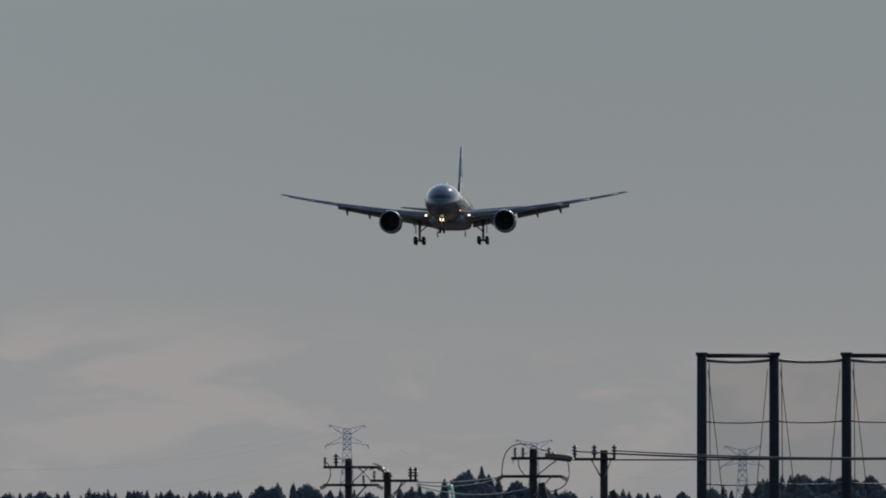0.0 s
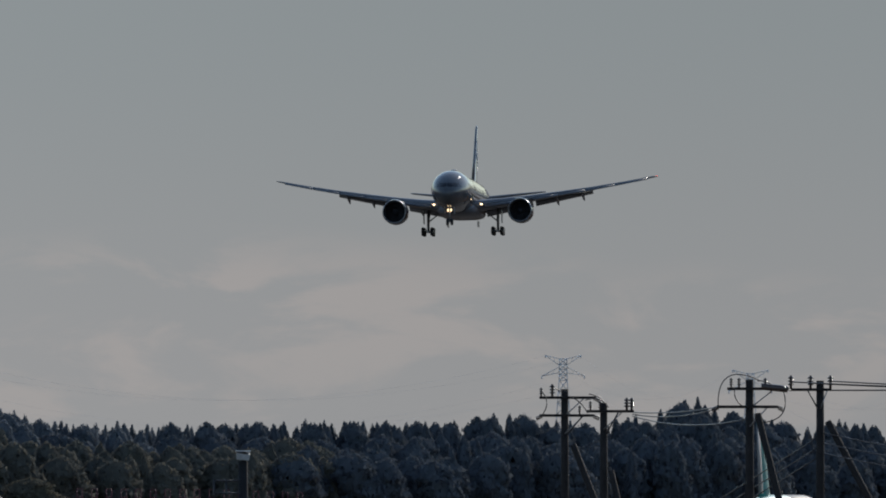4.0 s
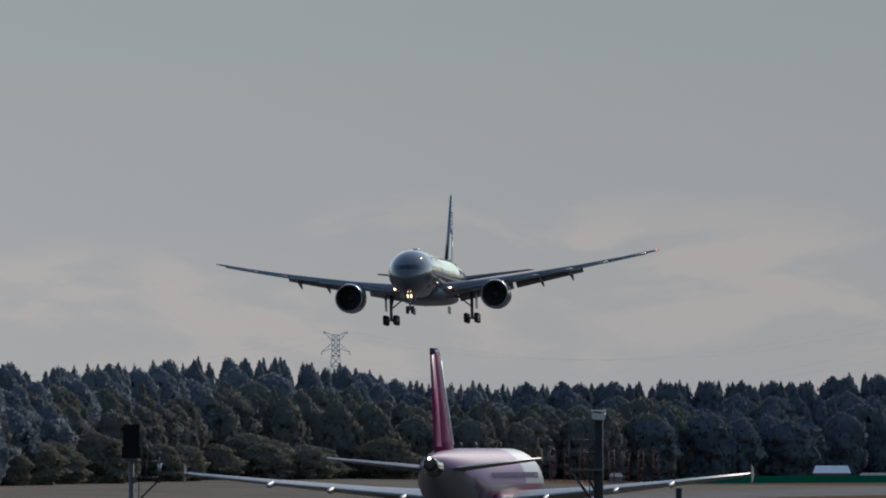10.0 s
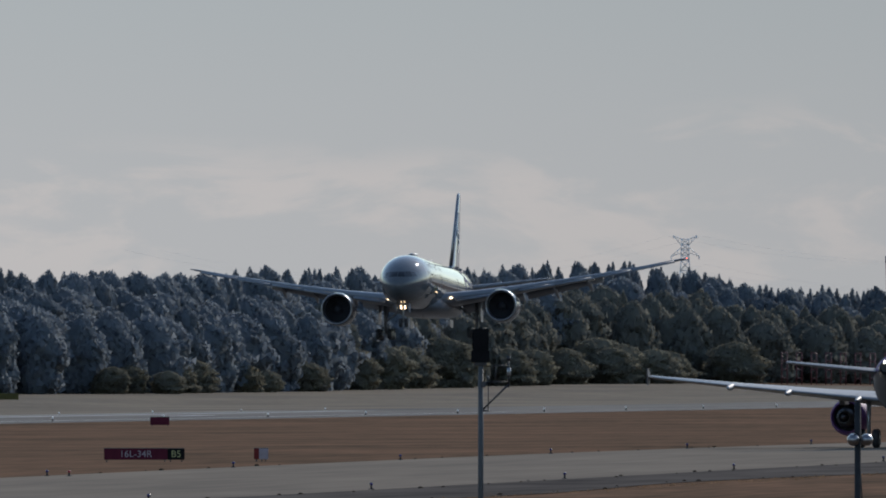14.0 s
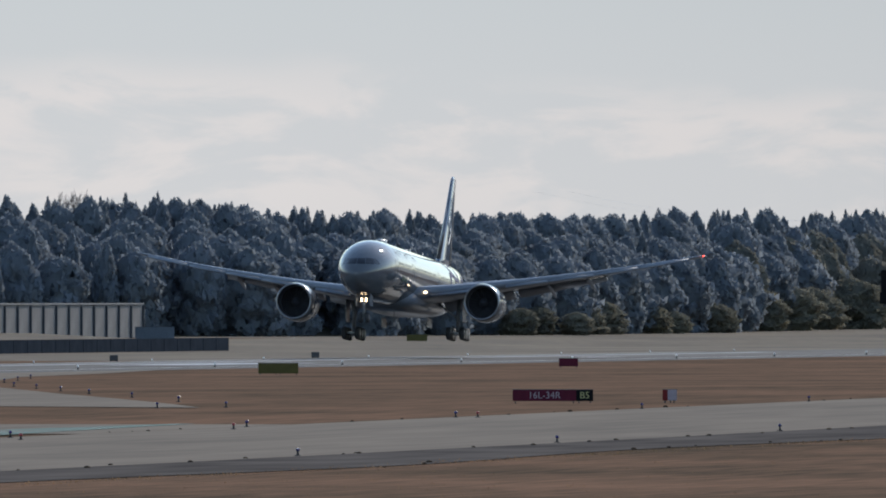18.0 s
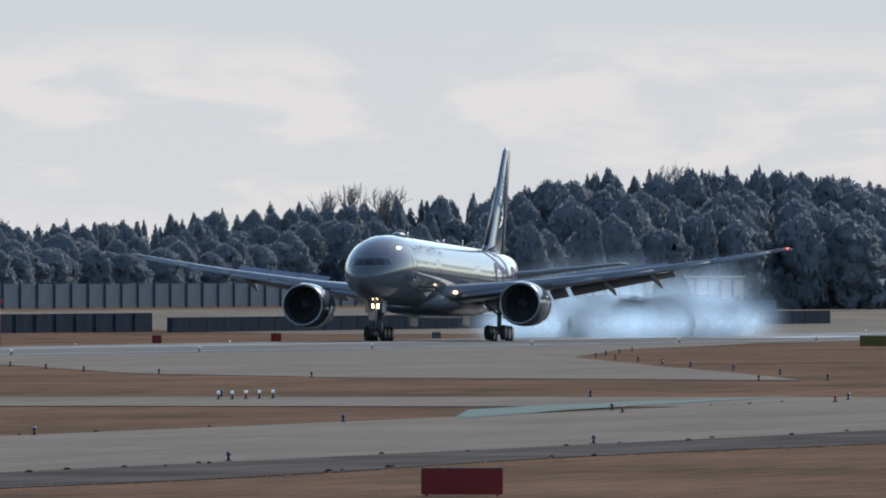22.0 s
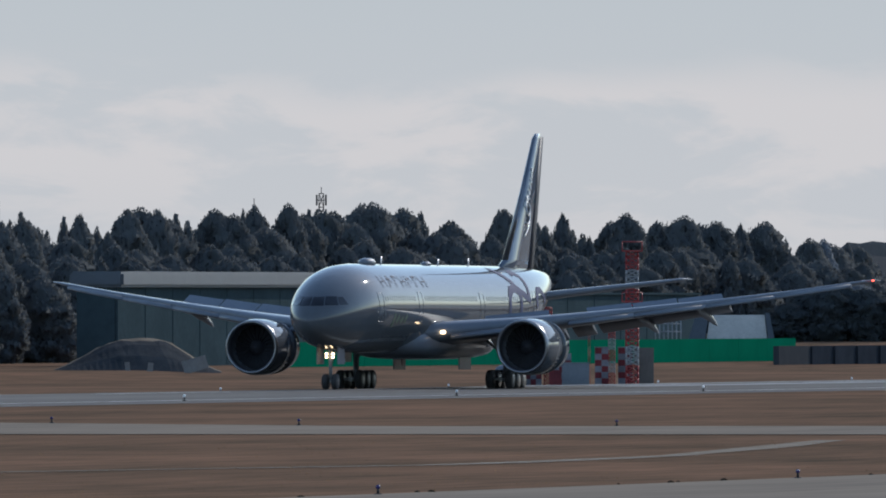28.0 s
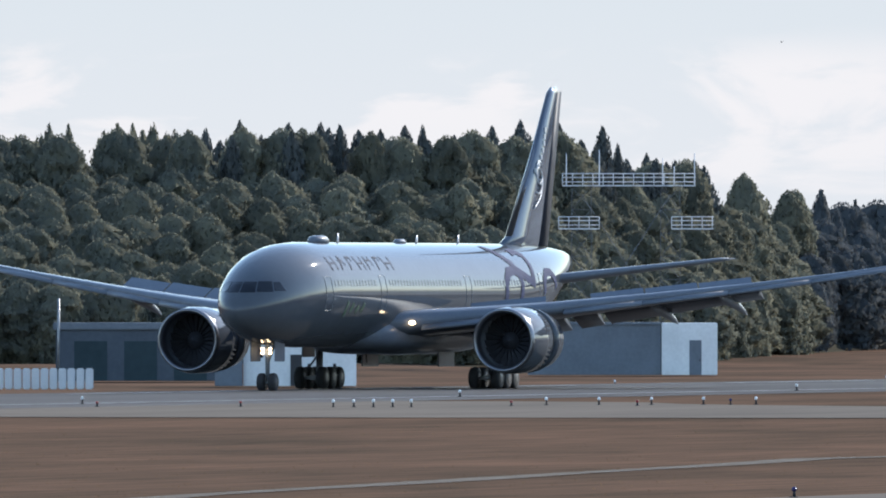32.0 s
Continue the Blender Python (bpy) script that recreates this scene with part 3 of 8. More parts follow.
                        add_tube(bm, a, b, 0.011, n=4)
                prev = (s0, g0)
            part("door_outline", bm, M_STEEL, body)
    # lettering and ribbon emblem as plain shapes
    for i in range(7):
        st = 9.9 + i * 1.72
        lean = (0.0, 0.7, 0.35, -0.1, 0.1, 0.3, -0.25)[i]
        part("title_bar", ribbon([(st, 28), (st + lean, 47)], 0.13), M_TITLE, body)
        part("title_bar", ribbon([(st + 1.0, 28 + 6 * (i % 3)), (st + 0.95 - lean * 0.8, 47)], 0.11), M_TITLE, body)
        part("title_bar", ribbon([(st + 0.1, 37 + 4 * (i % 3)), (st + 0.95, 37 + 4 * (i % 3))], 0.1), M_TITLE, body)
    for i in range(4):
        st = 11.2 + i * 1.0
        part("name_bar", ribbon([(st, -24 if i == 0 else -19), (st + 0.55, -7 if i == 0 else -12 + 3 * (i % 2))], 0.34), M_GREENPAINT, body)
    for pts in (((42.3, 68), (43.4, 52), (44.7, 33), (45.2, 12), (44.7, -16)), ((45.0, 22), (44.2, 28), (43.0, 26), (42.0, 14), (41.7, -16)), ((44.6, 30), (46.0, 20), (47.4, 12)),
                ((46.2, 54), (47.2, 57), (48.2, 48), (48.1, 30), (47.5, 6)), ((50.3, -6), (50.2, 10), (51.2, 21), (52.4, 19), (53.4, 6), (53.7, -8))):
        part("emblem_ribbon", ribbon(pts, 0.62, 0.025), M_NAVY, body, "navy ribbon emblem painted on the rear fuselage")
    # antennas on the back
    for st, h in ((18.6, 0.55), (33.5, 0.45), (41.5, 0.5)):
        p = skin(st, 90)
        part("antenna_blade", loft([airfoil2(p.y, 0.5, 0.06, p.z - 0.03), airfoil2(p.y + 0.22, 0.22, 0.03, p.z + h)]), M_WHITE, body)
    p = skin(15.2, 90)
    part("antenna_dome", loft([[(0.55 * r * math.cos(a), p.y + 1.25 * r * math.sin(a), p.z - 0.04 + h) for a in (2 * math.pi * i / 20 for i in range(20))] for r, h in ((1, 0), (0.97, 0.2), (0.8, 0.36), (0.4, 0.44))]), M_GREY, body, "pale antenna dome")
    p = skin(30.5, 90)
    part("antenna_dome", loft([[(0.35 * r * math.cos(a), p.y + 0.8 * r * math.sin(a), p.z - 0.04 + h) for a in (2 * math.pi * i / 20 for i in range(20))] for r, h in ((1, 0), (0.9, 0.16), (0.5, 0.26))]), M_GREY, body)
    p = skin(24, -90)
    part("belly_antenna", loft([airfoil2(p.y, 0.5, 0.06, 2.2), airfoil2(p.y + 0.2, 0.25, 0.03, 1.6)]), M_DARK, body)
    # wings; each keeps its root at the body so that it can flex
    wings = []
    for side in (1, -1):
        secs = [(0.5, 19.6, 36.0, 3.72, 1.9), (3.2, 21.3, 35.8, 3.85, 1.75), (6.4, 24.0, 35.9, 4.18, 1.4), (9.8, 26.9, 36.0, 4.6, 1.08), (14.5, 30.2, 37.2, 5.2, 0.8), (20, 34.1, 38.7, 5.92, 0.56), (25.5, 37.3, 40.2, 6.72, 0.38), (29.6, 39.3, 41.4, 7.4, 0.24), (30.4, 40.1, 41.6, 7.52, 0.1)]
        w = part("wing", surface([(side * x, a - GEAR, b - GEAR, z, t, 0.02) for x, a, b, z, t in secs]), M_GREY, craft, "long grey swept wing")
        # slats along the leading edge, drooped for landing
        for x0, x1 in ((4.2, 8.6), (11.2, 15.2), (15.22, 19.6), (19.62, 24.0), (24.02, 28.9)):
            sl = []
            for x in (x0, x1):
                le, z = interp(x, [(q[0], q[1]) for q in secs]), interp(x, [(q[0], q[3]) for q in secs])
                th = interp(x, [(q[0], q[4]) for q in secs])
                ch = 0.75 + 0.35 * (1 - x / 30)
                sl.append([(side * x, le - GEAR - 0.30 + u * ch, z - 0.20 - 0.12 * th + wz * ch * 0.8) for u, wz in ((0, 0), (0.08, 0.2), (0.35, 0.38), (0.9, 0.5), (1, 0.5), (0.6, 0.28), (0.3, 0.0), (0.12, -0.08))])
            part("slat", loft(sl), M_GREY, w, "grey drooped leading-edge slat")
        # flaps lowered behind the wing
        for x0, x1 in ((3.4, 8.8), (9.4, 10.8), (11.2, 20.2)):
            fl = []
            for x in (x0, x1):
                te, z = interp(x, [(q[0], q[2]) for q in secs]), interp(x, [(q[0], q[3]) for q in secs])
                ch = 2.6 - 0.08 * x
                fl.append([(side * x, te - GEAR - 0.7 + math.cos(0.42) * u * ch + math.sin(0.42) * wz, z - 0.2 - math.sin(0.42) * u * ch + math.cos(0.42) * wz) for u, wz in ((0, 0), (0.1, 0.16), (0.4, 0.17), (1, 0.02), (1, -0.02), (0.4, -0.08), (0.1, -0.1))])
            part("flap", loft(fl), M_GREY, w, "lowered trailing-edge flap")
        # spoilers, hinged on the upper skin
        for x0, x1, ch in ((4.0, 8.4, 1.5), (11.0, 14.0, 1.25), (14.05, 17.0, 1.15), (17.05, 20.0, 1.05)):
            pts = [(x, interp(x, [(q[0], q[1]) for q in secs]) * 0.28 + interp(x, [(q[0], q[2]) for q in secs]) * 0.72 - GEAR, interp(x, [(q[0], q[3]) for q in secs]) + interp(x, [(q[0], q[4]) for q in secs]) * 0.2) for x in (x0, x1)]
            q0, q1 = (Vector((side * x, y, z)) for x, y, z in (pts if side > 0 else pts[::-1]))
            ex = (q1 - q0).normalized()
            ez = (Vector((0, 0, 1)) - ex * ex.z).normalized()
            ey = ez.cross(ex)
            m = Matrix(((ex.x, ey.x, ez.x, q0.x), (ex.y, ey.y, ez.y, q0.y), (ex.z, ey.z, ez.z, q0.z), (0, 0, 0, 1)))
            ln = (q1 - q0).length
            sp = part("spoiler", box((0.02, 0, 0), (ln - 0.02, ch, 0.045), 0.01), M_GREY, w, "flat grey spoiler panel")
            sp.matrix_basis = m
            SPOILERS.append((sp, m))
        for x in (6.8, 14.6, 18.6):
            te, z = interp(x, [(q[0], q[2]) for q in secs]), interp(x, [(q[0], q[3]) for q in secs])
            fr = []
            for st, r, dz in ((-3.6, 0.03, -0.15), (-2.8, 0.2, -0.36), (-1.2, 0.3, -0.55), (0.4, 0.28, -0.8), (1.7, 0.17, -1.15), (2.4, 0.04, -1.35)):
                fr.append([(side * x + r * 0.8 * math.cos(a), te - GEAR + st, z + dz + r * math.sin(a)) for a in (2 * math.pi * i / 12 for i in range(12))])
            part("flap_track_fairing", loft(fr), M_GREY, w)
        tip = secs[-2]
        bm = box((side * 30.28 - 0.06, tip[1] - GEAR + 0.1, 7.44), (side * 30.28 + 0.06, tip[1] - GEAR + 0.5, 7.53), 0.03)
        part("navigation_lamp", bm, M_RED_LAMP if side > 0 else M_GLASS, w, "red wing-tip lamp" if side > 0 else "wing-tip lamp")
        bm = loft([[(side * 3.75 + 0.17 * math.cos(a), 21.55 - GEAR + dy, 3.98 + 0.12 * math.sin(a)) for a in (2 * math.pi * i / 14 for i in range(14))] for dy in (-0.12, 0.1)])
        part("landing_lamp", bm, M_LAMP, w, "bright wing-root landing lamp")
        pod = nacelle(craft, side * 9.85, 20.1 - GEAR, 2.95, 1.98, 7.4, M_SILVER, M_BAREMETAL)
        part("pylon", loft([[(side * 9.85 + dx, y - GEAR, z) for dx, y, z in ((-0.22, 22.3, 4.55), (0.22, 22.3, 4.55), (0.26, 26.5, 4.75), (-0.26, 26.5, 4.75))], [(side * 9.85 + dx, y - GEAR, z) for dx, y, z in ((-0.26, 22.0, 4.2), (0.26, 22.0, 4.2), (0.3, 29.5, 3.7), (-0.3, 29.5, 3.7))]]), M_GREY, pod)
        strake = box((side * 9.85 - side * 1.40, 22.0 - GEAR, 4.2), (side * 9.85 - side * 1.35, 23.3 - GEAR, 4.55))
        part("strake", strake, M_SILVER, pod)
        wings.append(w)
    # tail
    fin = part("fin", loft([[(w * hw, y - GEAR, z) for y, w in ((y0, 0), (y0 + 0.08 * (y1 - y0), 0.6), (y0 + 0.4 * (y1 - y0), 1), (y1, 0.75), (y1, -0.75), (y0 + 0.4 * (y1 - y0), -1), (y0 + 0.08 * (y1 - y0), -0.6))] for y0, y1, z, hw in ((48.4, 56.4, 8.2, 0.42), (51.4, 56.9, 9.2, 0.42), (56.2, 59.2, 14.2, 0.3), (59.4, 60.9, 18.0, 0.2), (60.0, 61.1, 18.35, 0.1))]), M_FIN, craft, "tall blue-grey tail fin")
    part("rudder", loft([[(w * hw, y - GEAR, z) for y, w in ((y0, 1), (y1, 0.08), (y1, -0.08), (y0, -1))] for y0, y1, z, hw in ((56.55, 59.4, 8.6, 0.31), (59.25, 61.1, 14.2, 0.21), (60.95, 62.2, 18.1, 0.13))]), M_SLATE, fin, "dark navy rudder")
    part("fin_leading_edge", loft([[(w * hw, y - GEAR, z) for y, w in ((y0 - 0.07, 0), (y0 + 0.3, 1.05), (y0 + 0.3, -1.05))] for y0, z, hw in ((51.4, 9.2, 0.22), (56.2, 14.2, 0.17), (59.4, 18.0, 0.11))]), M_BAREMETAL, fin)
    # emblem on the fin: pale curls and short bars
    def curl(pts, r):
        bm = bmesh.new()
        for (y0, z0), (y1, z1) in zip(pts, pts[1:]):
            hw = 0.42 - 0.022 * (z0 - 9.2)
            add_tube(bm, (hw, y0 - GEAR, z0), (hw, y1 - GEAR, z1), r, n=4)
        part("fin_emblem_curl", bm, M_WHITE, fin)
    cy = lambda z: 55.4 + (z - 10.5) * 0.6
    curl([(cy(11 + 0.2 * k) + 0.9 * math.sin(k * 0.33) - 0.1, 10.9 + 0.2 * k) for k in range(10)], 0.05)
    curl([(cy(12.4) + 0.75 * math.cos(radians(a)), 12.6 + 0.8 * math.sin(radians(a))) for a in range(-120, 150, 18)], 0.06)
    curl([(cy(13.0) - 0.1 + 0.55 * math.cos(radians(a)), 13.1 + 0.7 * math.sin(radians(a))) for a in range(40, 330, 18)], 0.06)
    for i in range(7):
        z = 13.2 + i * 0.42
        y = 56.1 + (z - 13.2) * 0.88 + 0.35 * math.sin(i * 0.6)
        part("fin_title_bar", box((0.24, y - GEAR - 0.09, z - 0.15), (0.40 - 0.02 * i, y - GEAR + 0.12, z + 0.15)), M_WHITE, fin)
    for side in (1, -1):
        part("tailplane", surface([(side * x, a - GEAR, b - GEAR, z, t) for x, a, b, z, t in ((0.6, 54.2, 60.6, 6.45, 0.75), (1.6, 55.0, 60.8, 6.57, 0.68), (6.0, 58.2, 62.3, 7.18, 0.45), (10.3, 61.3, 63.8, 7.76, 0.25), (10.8, 62.2, 63.9, 7.83, 0.1))]), M_GREY, craft, "grey swept tailplane")
    # landing gear
    for side in (1, -1):
        leg = part("main_gear", tube((side * 5.5, 0.3, 4.9), (side * 5.5, 0, 0.75), 0.24, 0.2, 12), M_STEEL, craft, "main landing gear leg")
        LEGS.append(leg)
        bm = bmesh.new()
        add_tube(bm, (side * 5.5, -1.5, 0.68), (side * 5.5, 1.5, 0.68), 0.16)
        part("bogie_beam", bm, M_STEEL, leg)
        bm = bmesh.new()
        add_tube(bm, (side * 5.5, 0.1, 2.2), (side * 3.2, 0.6, 4.0), 0.1)
        add_tube(bm, (side * 5.5, 0.1, 2.0), (side * 5.3, 2.4, 4.1), 0.09)
        add_tube(bm, (side * 5.5, -0.3, 1.5), (side * 5.5, -0.6, 2.6), 0.07)
        part("brace", bm, M_STEEL, leg)
        part("gear_door", box((side * 6.15 - 0.03, -1.3, 1.9), (side * 6.15 + 0.03, 1.1, 4.3), 0.02), M_GREY, leg, "tall grey gear door")
        for yy in (-1.45, 0.0, 1.45):
            bm = tube((side * 5.5 - 0.75, yy, 0.67), (side * 5.5 + 0.75, yy, 0.67), 0.09)
            part("axle", bm, M_STEEL, leg)
            for dx in (-0.7, 0.7):
                wheel(0.67, 0.5, leg, Matrix.Translation((side * 5.5 + dx, yy, 0.67)))
        part("gear_bay_door", box((side * 2.4 - 0.05, -1.2, 1.35), (side * 2.4 + 0.05, 1.8, 2.3), 0.02), M_GREY, leg)
    ny = 5.9 - GEAR
    leg = part("nose_gear", tube((0, ny, 3.4), (0, ny, 0.6), 0.15, 0.12, 12), M_STEEL, craft, "nose landing gear leg")
    part("axle", tube((-0.5, ny, 0.54), (0.5, ny, 0.54), 0.08), M_STEEL, leg)
    part("drag_brace", tube((0, ny + 0.1, 1.7), (0, ny + 1.7, 3.1), 0.08), M_STEEL, leg)
    for dx in (-0.34, 0.34):
        wheel(0.54, 0.4, leg, Matrix.Translation((dx, ny, 0.54)))
        part("nose_gear_door", box((dx * 2.2 - 0.02, ny - 0.9, 1.75), (dx * 2.2 + 0.02, ny + 0.9, 3.0), 0.015), M_GREY, leg)
        for z in (2.25, 2.48):
            bm = loft([[(dx * 0.7 + 0.085 * math.cos(a), ny - 0.22 + dy, z + 0.085 * math.sin(a)) for a in (2 * math.pi * i / 14 for i in range(14))] for dy in (-0.06, 0.06)])
            part("taxi_lamp", bm, M_LAMP, leg, "glowing nose-gear lamp")
    return craft, wings


def airfoil2(y, ln, w, z):
    return [(0, y, z), (w * 0.5, y + ln * 0.3, z), (w * 0.5, y + ln * 0.7, z), (0, y + ln, z), (-w * 0.5, y + ln * 0.7, z), (-w * 0.5, y + ln * 0.3, z)]


AIRLINER, WINGS = build_widebody()

# ---- woods ----
# skyline of the woods: degrees to the left, thousandths of a radian above the eye
SKYLINE = [(4.6, 4.42), (5.43, 4.72), (5.8, 3.72), (6.15, 3.92), (6.32, 4.52), (6.4, 5.12), (6.5, 4.72), (6.7, 3.92), (7.04, 4.22), (7.3, 3.82), (7.8, 3.77), (8.17, 3.62), (8.42, 3.82), (8.6, 4.52), (8.85, 5.02), (9.0, 5.19), (9.45, 4.65), (10.0, 4.8), (10.4, 4.5), (10.9, 4.7), (11.4, 5.05), (11.6, 5.55), (11.82, 5.5), (12.15, 5.35), (12.35, 4.7), (12.6, 4.0), (13.05, 3.7), (13.35, 3.2), (13.55, 2.65), (14.4, 2.45), (14.9, 2.95), (15.06, 3.1), (15.18, 4.2), (15.45, 4.2), (15.62, 4.6), (15.745, 3.75), (15.85, 4.4), (16.0, 4.8), (16.07, 4.6), (16.175, 5.25), (16.28, 4.8), (16.43, 5.1), (16.6, 4.8), (16.8, 4.75), (17.0, 4.5), (17.25, 4.6), (17.43, 4.35), (17.7, 4.4), (17.86, 4.5), (17.97, 4.95), (18.15, 5.7), (18.33, 6.45), (18.5, 7.2), (18.62, 7.8), (18.8, 8.1), (19.4, 8.2), (20.0, 8.15), (20.8, 8.3)]
NEAR = [(4.6, 3750), (9, 3330), (9.9, 2960), (10.4, 2800), (11, 2690), (12, 2630), (13.2, 2560), (14, 2380), (15, 2120), (16.5, 1930), (17.6, 1770), (18.0, 1600), (18.3, 1500), (19, 1435), (20.8, 1410)]


def polar(left, d):
    return -d * math.sin(radians(left)), d * math.cos(radians(left))


def tri_mesh(name, v, f, mat, normals=None):
    me = bpy.data.meshes.new(name)
    me.vertices.add(len(v))
    me.vertices.foreach_set("co", np.asarray(v, np.float32).ravel())
    me.loops.add(len(f) * 3)
    me.loops.foreach_set("vertex_index", np.asarray(f, np.int32).ravel())
    me.polygons.add(len(f))
    me.polygons.foreach_set("loop_start", np.arange(0, len(f) * 3, 3, dtype=np.int32))
    if normals is not None:
        at = me.attributes.new("custom_normal", "FLOAT_VECTOR", "POINT")
        at.data.foreach_set("vector", np.asarray(normals, np.float32).ravel())
    me.update()
    me.materials.append(mat)
    return me


def leaves(rng, centres, outward, size, rough=0.3):
    """Small bent leaf sprays, one triangle each; rough: how far they stray from lying along the crown's surface."""
    n = len(centres)
    out = outward + rng.normal(0, rough, (n, 3))
    out /= np.linalg.norm(out, axis=1, keepdims=True) + 1e-9
    a = np.cross(out, rng.normal(0, 1, (n, 3)))
    a /= np.linalg.norm(a, axis=1, keepdims=True) + 1e-9
    b = np.cross(out, a)
    s = size * rng.uniform(0.55, 1.45, (n, 1))
    v = np.stack([centres + a * s, centres - a * s * 0.5 + b * s * 0.85, centres - a * s * 0.5 - b * s * 0.85], 1).reshape(-1, 3)
    soft = outward + 0.9 * out
    soft /= np.linalg.norm(soft, axis=1, keepdims=True) + 1e-9
    return v, np.arange(n * 3).reshape(-1, 3), np.repeat(soft, 3, axis=0)


def crown(seed, shape, n, size, low=0.05, lumps=0.2, fine=0.1, tiers=0, rough=0.9, shrink=0.85, grid=(14, 10)):
    """A unit crown, 1 high and about 1 wide: a lumpy dense body under a ragged coat of sprays.
    shape: half width by depth under the top, both from 0 to 1; tiers: drooping whorls of a conifer."""
    rng = np.random.default_rng(seed)
    na, nu = grid
    u = np.linspace(0, 1, nu + 1)
    ang = np.arange(na) * 2 * np.pi / na
    r = np.empty((nu + 1, na))
    for j in range(nu + 1):
        base = 0.5 * interp(u[j], shape)
        for i in range(na):
            c, s_ = math.cos(ang[i]), math.sin(ang[i])
            w1 = noise.noise(Vector((c * 1.5, s_ * 1.5, u[j] * 4.5 + seed * 3.7)))
            w2 = noise.noise(Vector((c * 3.6, s_ * 3.6, u[j] * 10.0 + seed * 1.3)))
            w3 = noise.noise(Vector((c * 8.5, s_ * 8.5, u[j] * 24.0 + seed * 2.1))) if na > 30 else 0.0
            r[j, i] = base * (1 + 1.6 * lumps * w1 + 1.6 * fine * w2 + 0.9 * fine * w3)
    lean = rng.normal(0, 0.05, 2)

    def surf(uu, aa, k):
        fj, fi = np.clip(uu, 0, 0.9999) * nu, (aa / (2 * np.pi) % 1.0) * na
        j0, i0 = fj.astype(int), fi.astype(int) % na
        dj, di = fj - j0, fi - np.floor(fi)
        i1 = (i0 + 1) % na
        rr = ((r[j0, i0] * (1 - di) + r[j0, i1] * di) * (1 - dj) + (r[j0 + 1, i0] * (1 - di) + r[j0 + 1, i1] * di) * dj) * k
        z = 1 - uu * (1 - low)
        if tiers:
            rr = rr * (0.86 + 0.26 * ((uu * tiers + 0.2 * np.sin(aa * 3 + seed)) % 1.0))
        bend = (1 - uu)
        return np.stack([rr * np.cos(aa) + lean[0] * bend, rr * np.sin(aa) + lean[1] * bend, z], -1)

    e = 0.02
    uu = rng.uniform(0, 1, n) ** 0.8
    aa = rng.uniform(0, 2 * np.pi, n)
    p = surf(uu, aa, rng.uniform(0.9, 1.06, n))
    du = surf(np.clip(uu + e, 0, 1), aa, 1) - surf(np.clip(uu - e, 0, 1), aa, 1)
    da = surf(uu, aa + 0.1, 1) - surf(uu, aa - 0.1, 1)
    o = np.cross(da, -du) * -1.0
    flip = np.sign((o[:, 0] * np.cos(aa) + o[:, 1] * np.sin(aa)))[:, None]
    o = o * np.where(flip == 0, 1, flip)
    o /= np.linalg.norm(o, axis=1, keepdims=True) + 1e-9
    v, f, w = leaves(rng, p, o, size * (0.6 + 0.5 * np.minimum(1, uu * 2))[:, None], rough)
    # the dense inner body
    gu, ga = np.meshgrid(u, ang, indexing="ij")
    ga = ga + (np.arange(nu + 1) % 2)[:, None] * np.pi / na
    k = np.where(gu < 0.001, 0.02, shrink)
    hv = surf(gu.ravel(), ga.ravel(), k.ravel())
    hv[:, 2] = hv[:, 2] - 0.02 * (gu.ravel() < 0.001)
    hw = np.stack([np.cos(ga.ravel()), np.sin(ga.ravel()), 0.8 - 0.9 * gu.ravel()], 1)
    hw /= np.linalg.norm(hw, axis=1, keepdims=True)
    hf = []
    for j in range(nu):
        for i in range(na):
            a, b = j * na + i, j * na + (i + 1) % na
            hf += [(a, b + na, b), (a, a + na, b + na)]
    return np.concatenate([v, hv]), np.concatenate([f, np.array(hf) + len(v)]), np.concatenate([w, hw])


CEDAR_SHAPE = [(0, 0.05), (0.05, 0.2), (0.14, 0.42), (0.3, 0.7), (0.5, 0.92), (0.75, 1.0), (1, 0.85)]
BLUNT_SHAPE = [(0, 0.06), (0.04, 0.26), (0.12, 0.52), (0.28, 0.8), (0.5, 0.97), (0.75, 1.0), (1, 0.85)]
DOME_SHAPE = [(0, 0.1), (0.03, 0.34), (0.1, 0.6), (0.25, 0.88), (0.45, 1.0), (0.8, 1.0), (1, 0.8)]


def trunk_mesh(name, r, h, seed):
    rng = random.Random(seed)
    bm = bmesh.new()
    add_tube(bm, (0, 0, -0.03), (0.01, 0.0, h * 0.5), r, r * 0.6, 7)
    add_tube(bm, (0.01, 0, h * 0.5), (0.0, 0.01, h), r * 0.6, r * 0.2, 7)
    for k in range(5):
        z = h * rng.uniform(0.35, 0.85)
        a = rng.uniform(0, 6.28)
        add_tube(bm, (0, 0, z), (0.16 * math.cos(a), 0.16 * math.sin(a), z + 0.12), r * 0.35, r * 0.1, 5)
    me = bpy.data.meshes.new(name)
    bm.to_mesh(me)
    bm.free()
    me.materials.append(M_BARK)
    return me


CON = [crown(k, CEDAR_SHAPE, 1150, 0.056, 0.04, 0.3, 0.3, 7 + k, 0.8, 0.9) for k in (1, 2, 3, 4)]
BRO = [crown(k, BLUNT_SHAPE if k % 2 else DOME_SHAPE, 1250, 0.055, 0.02, 0.28, 0.32, 0, 0.8, 0.91) for k in (11, 12, 13, 14, 15)]
TIPS = [crown(k, CEDAR_SHAPE, 620, 0.075, 0.04, 0.3, 0.3, 8 + k, 1.0, 0.75, (9, 6)) for k in (41, 42, 43)]
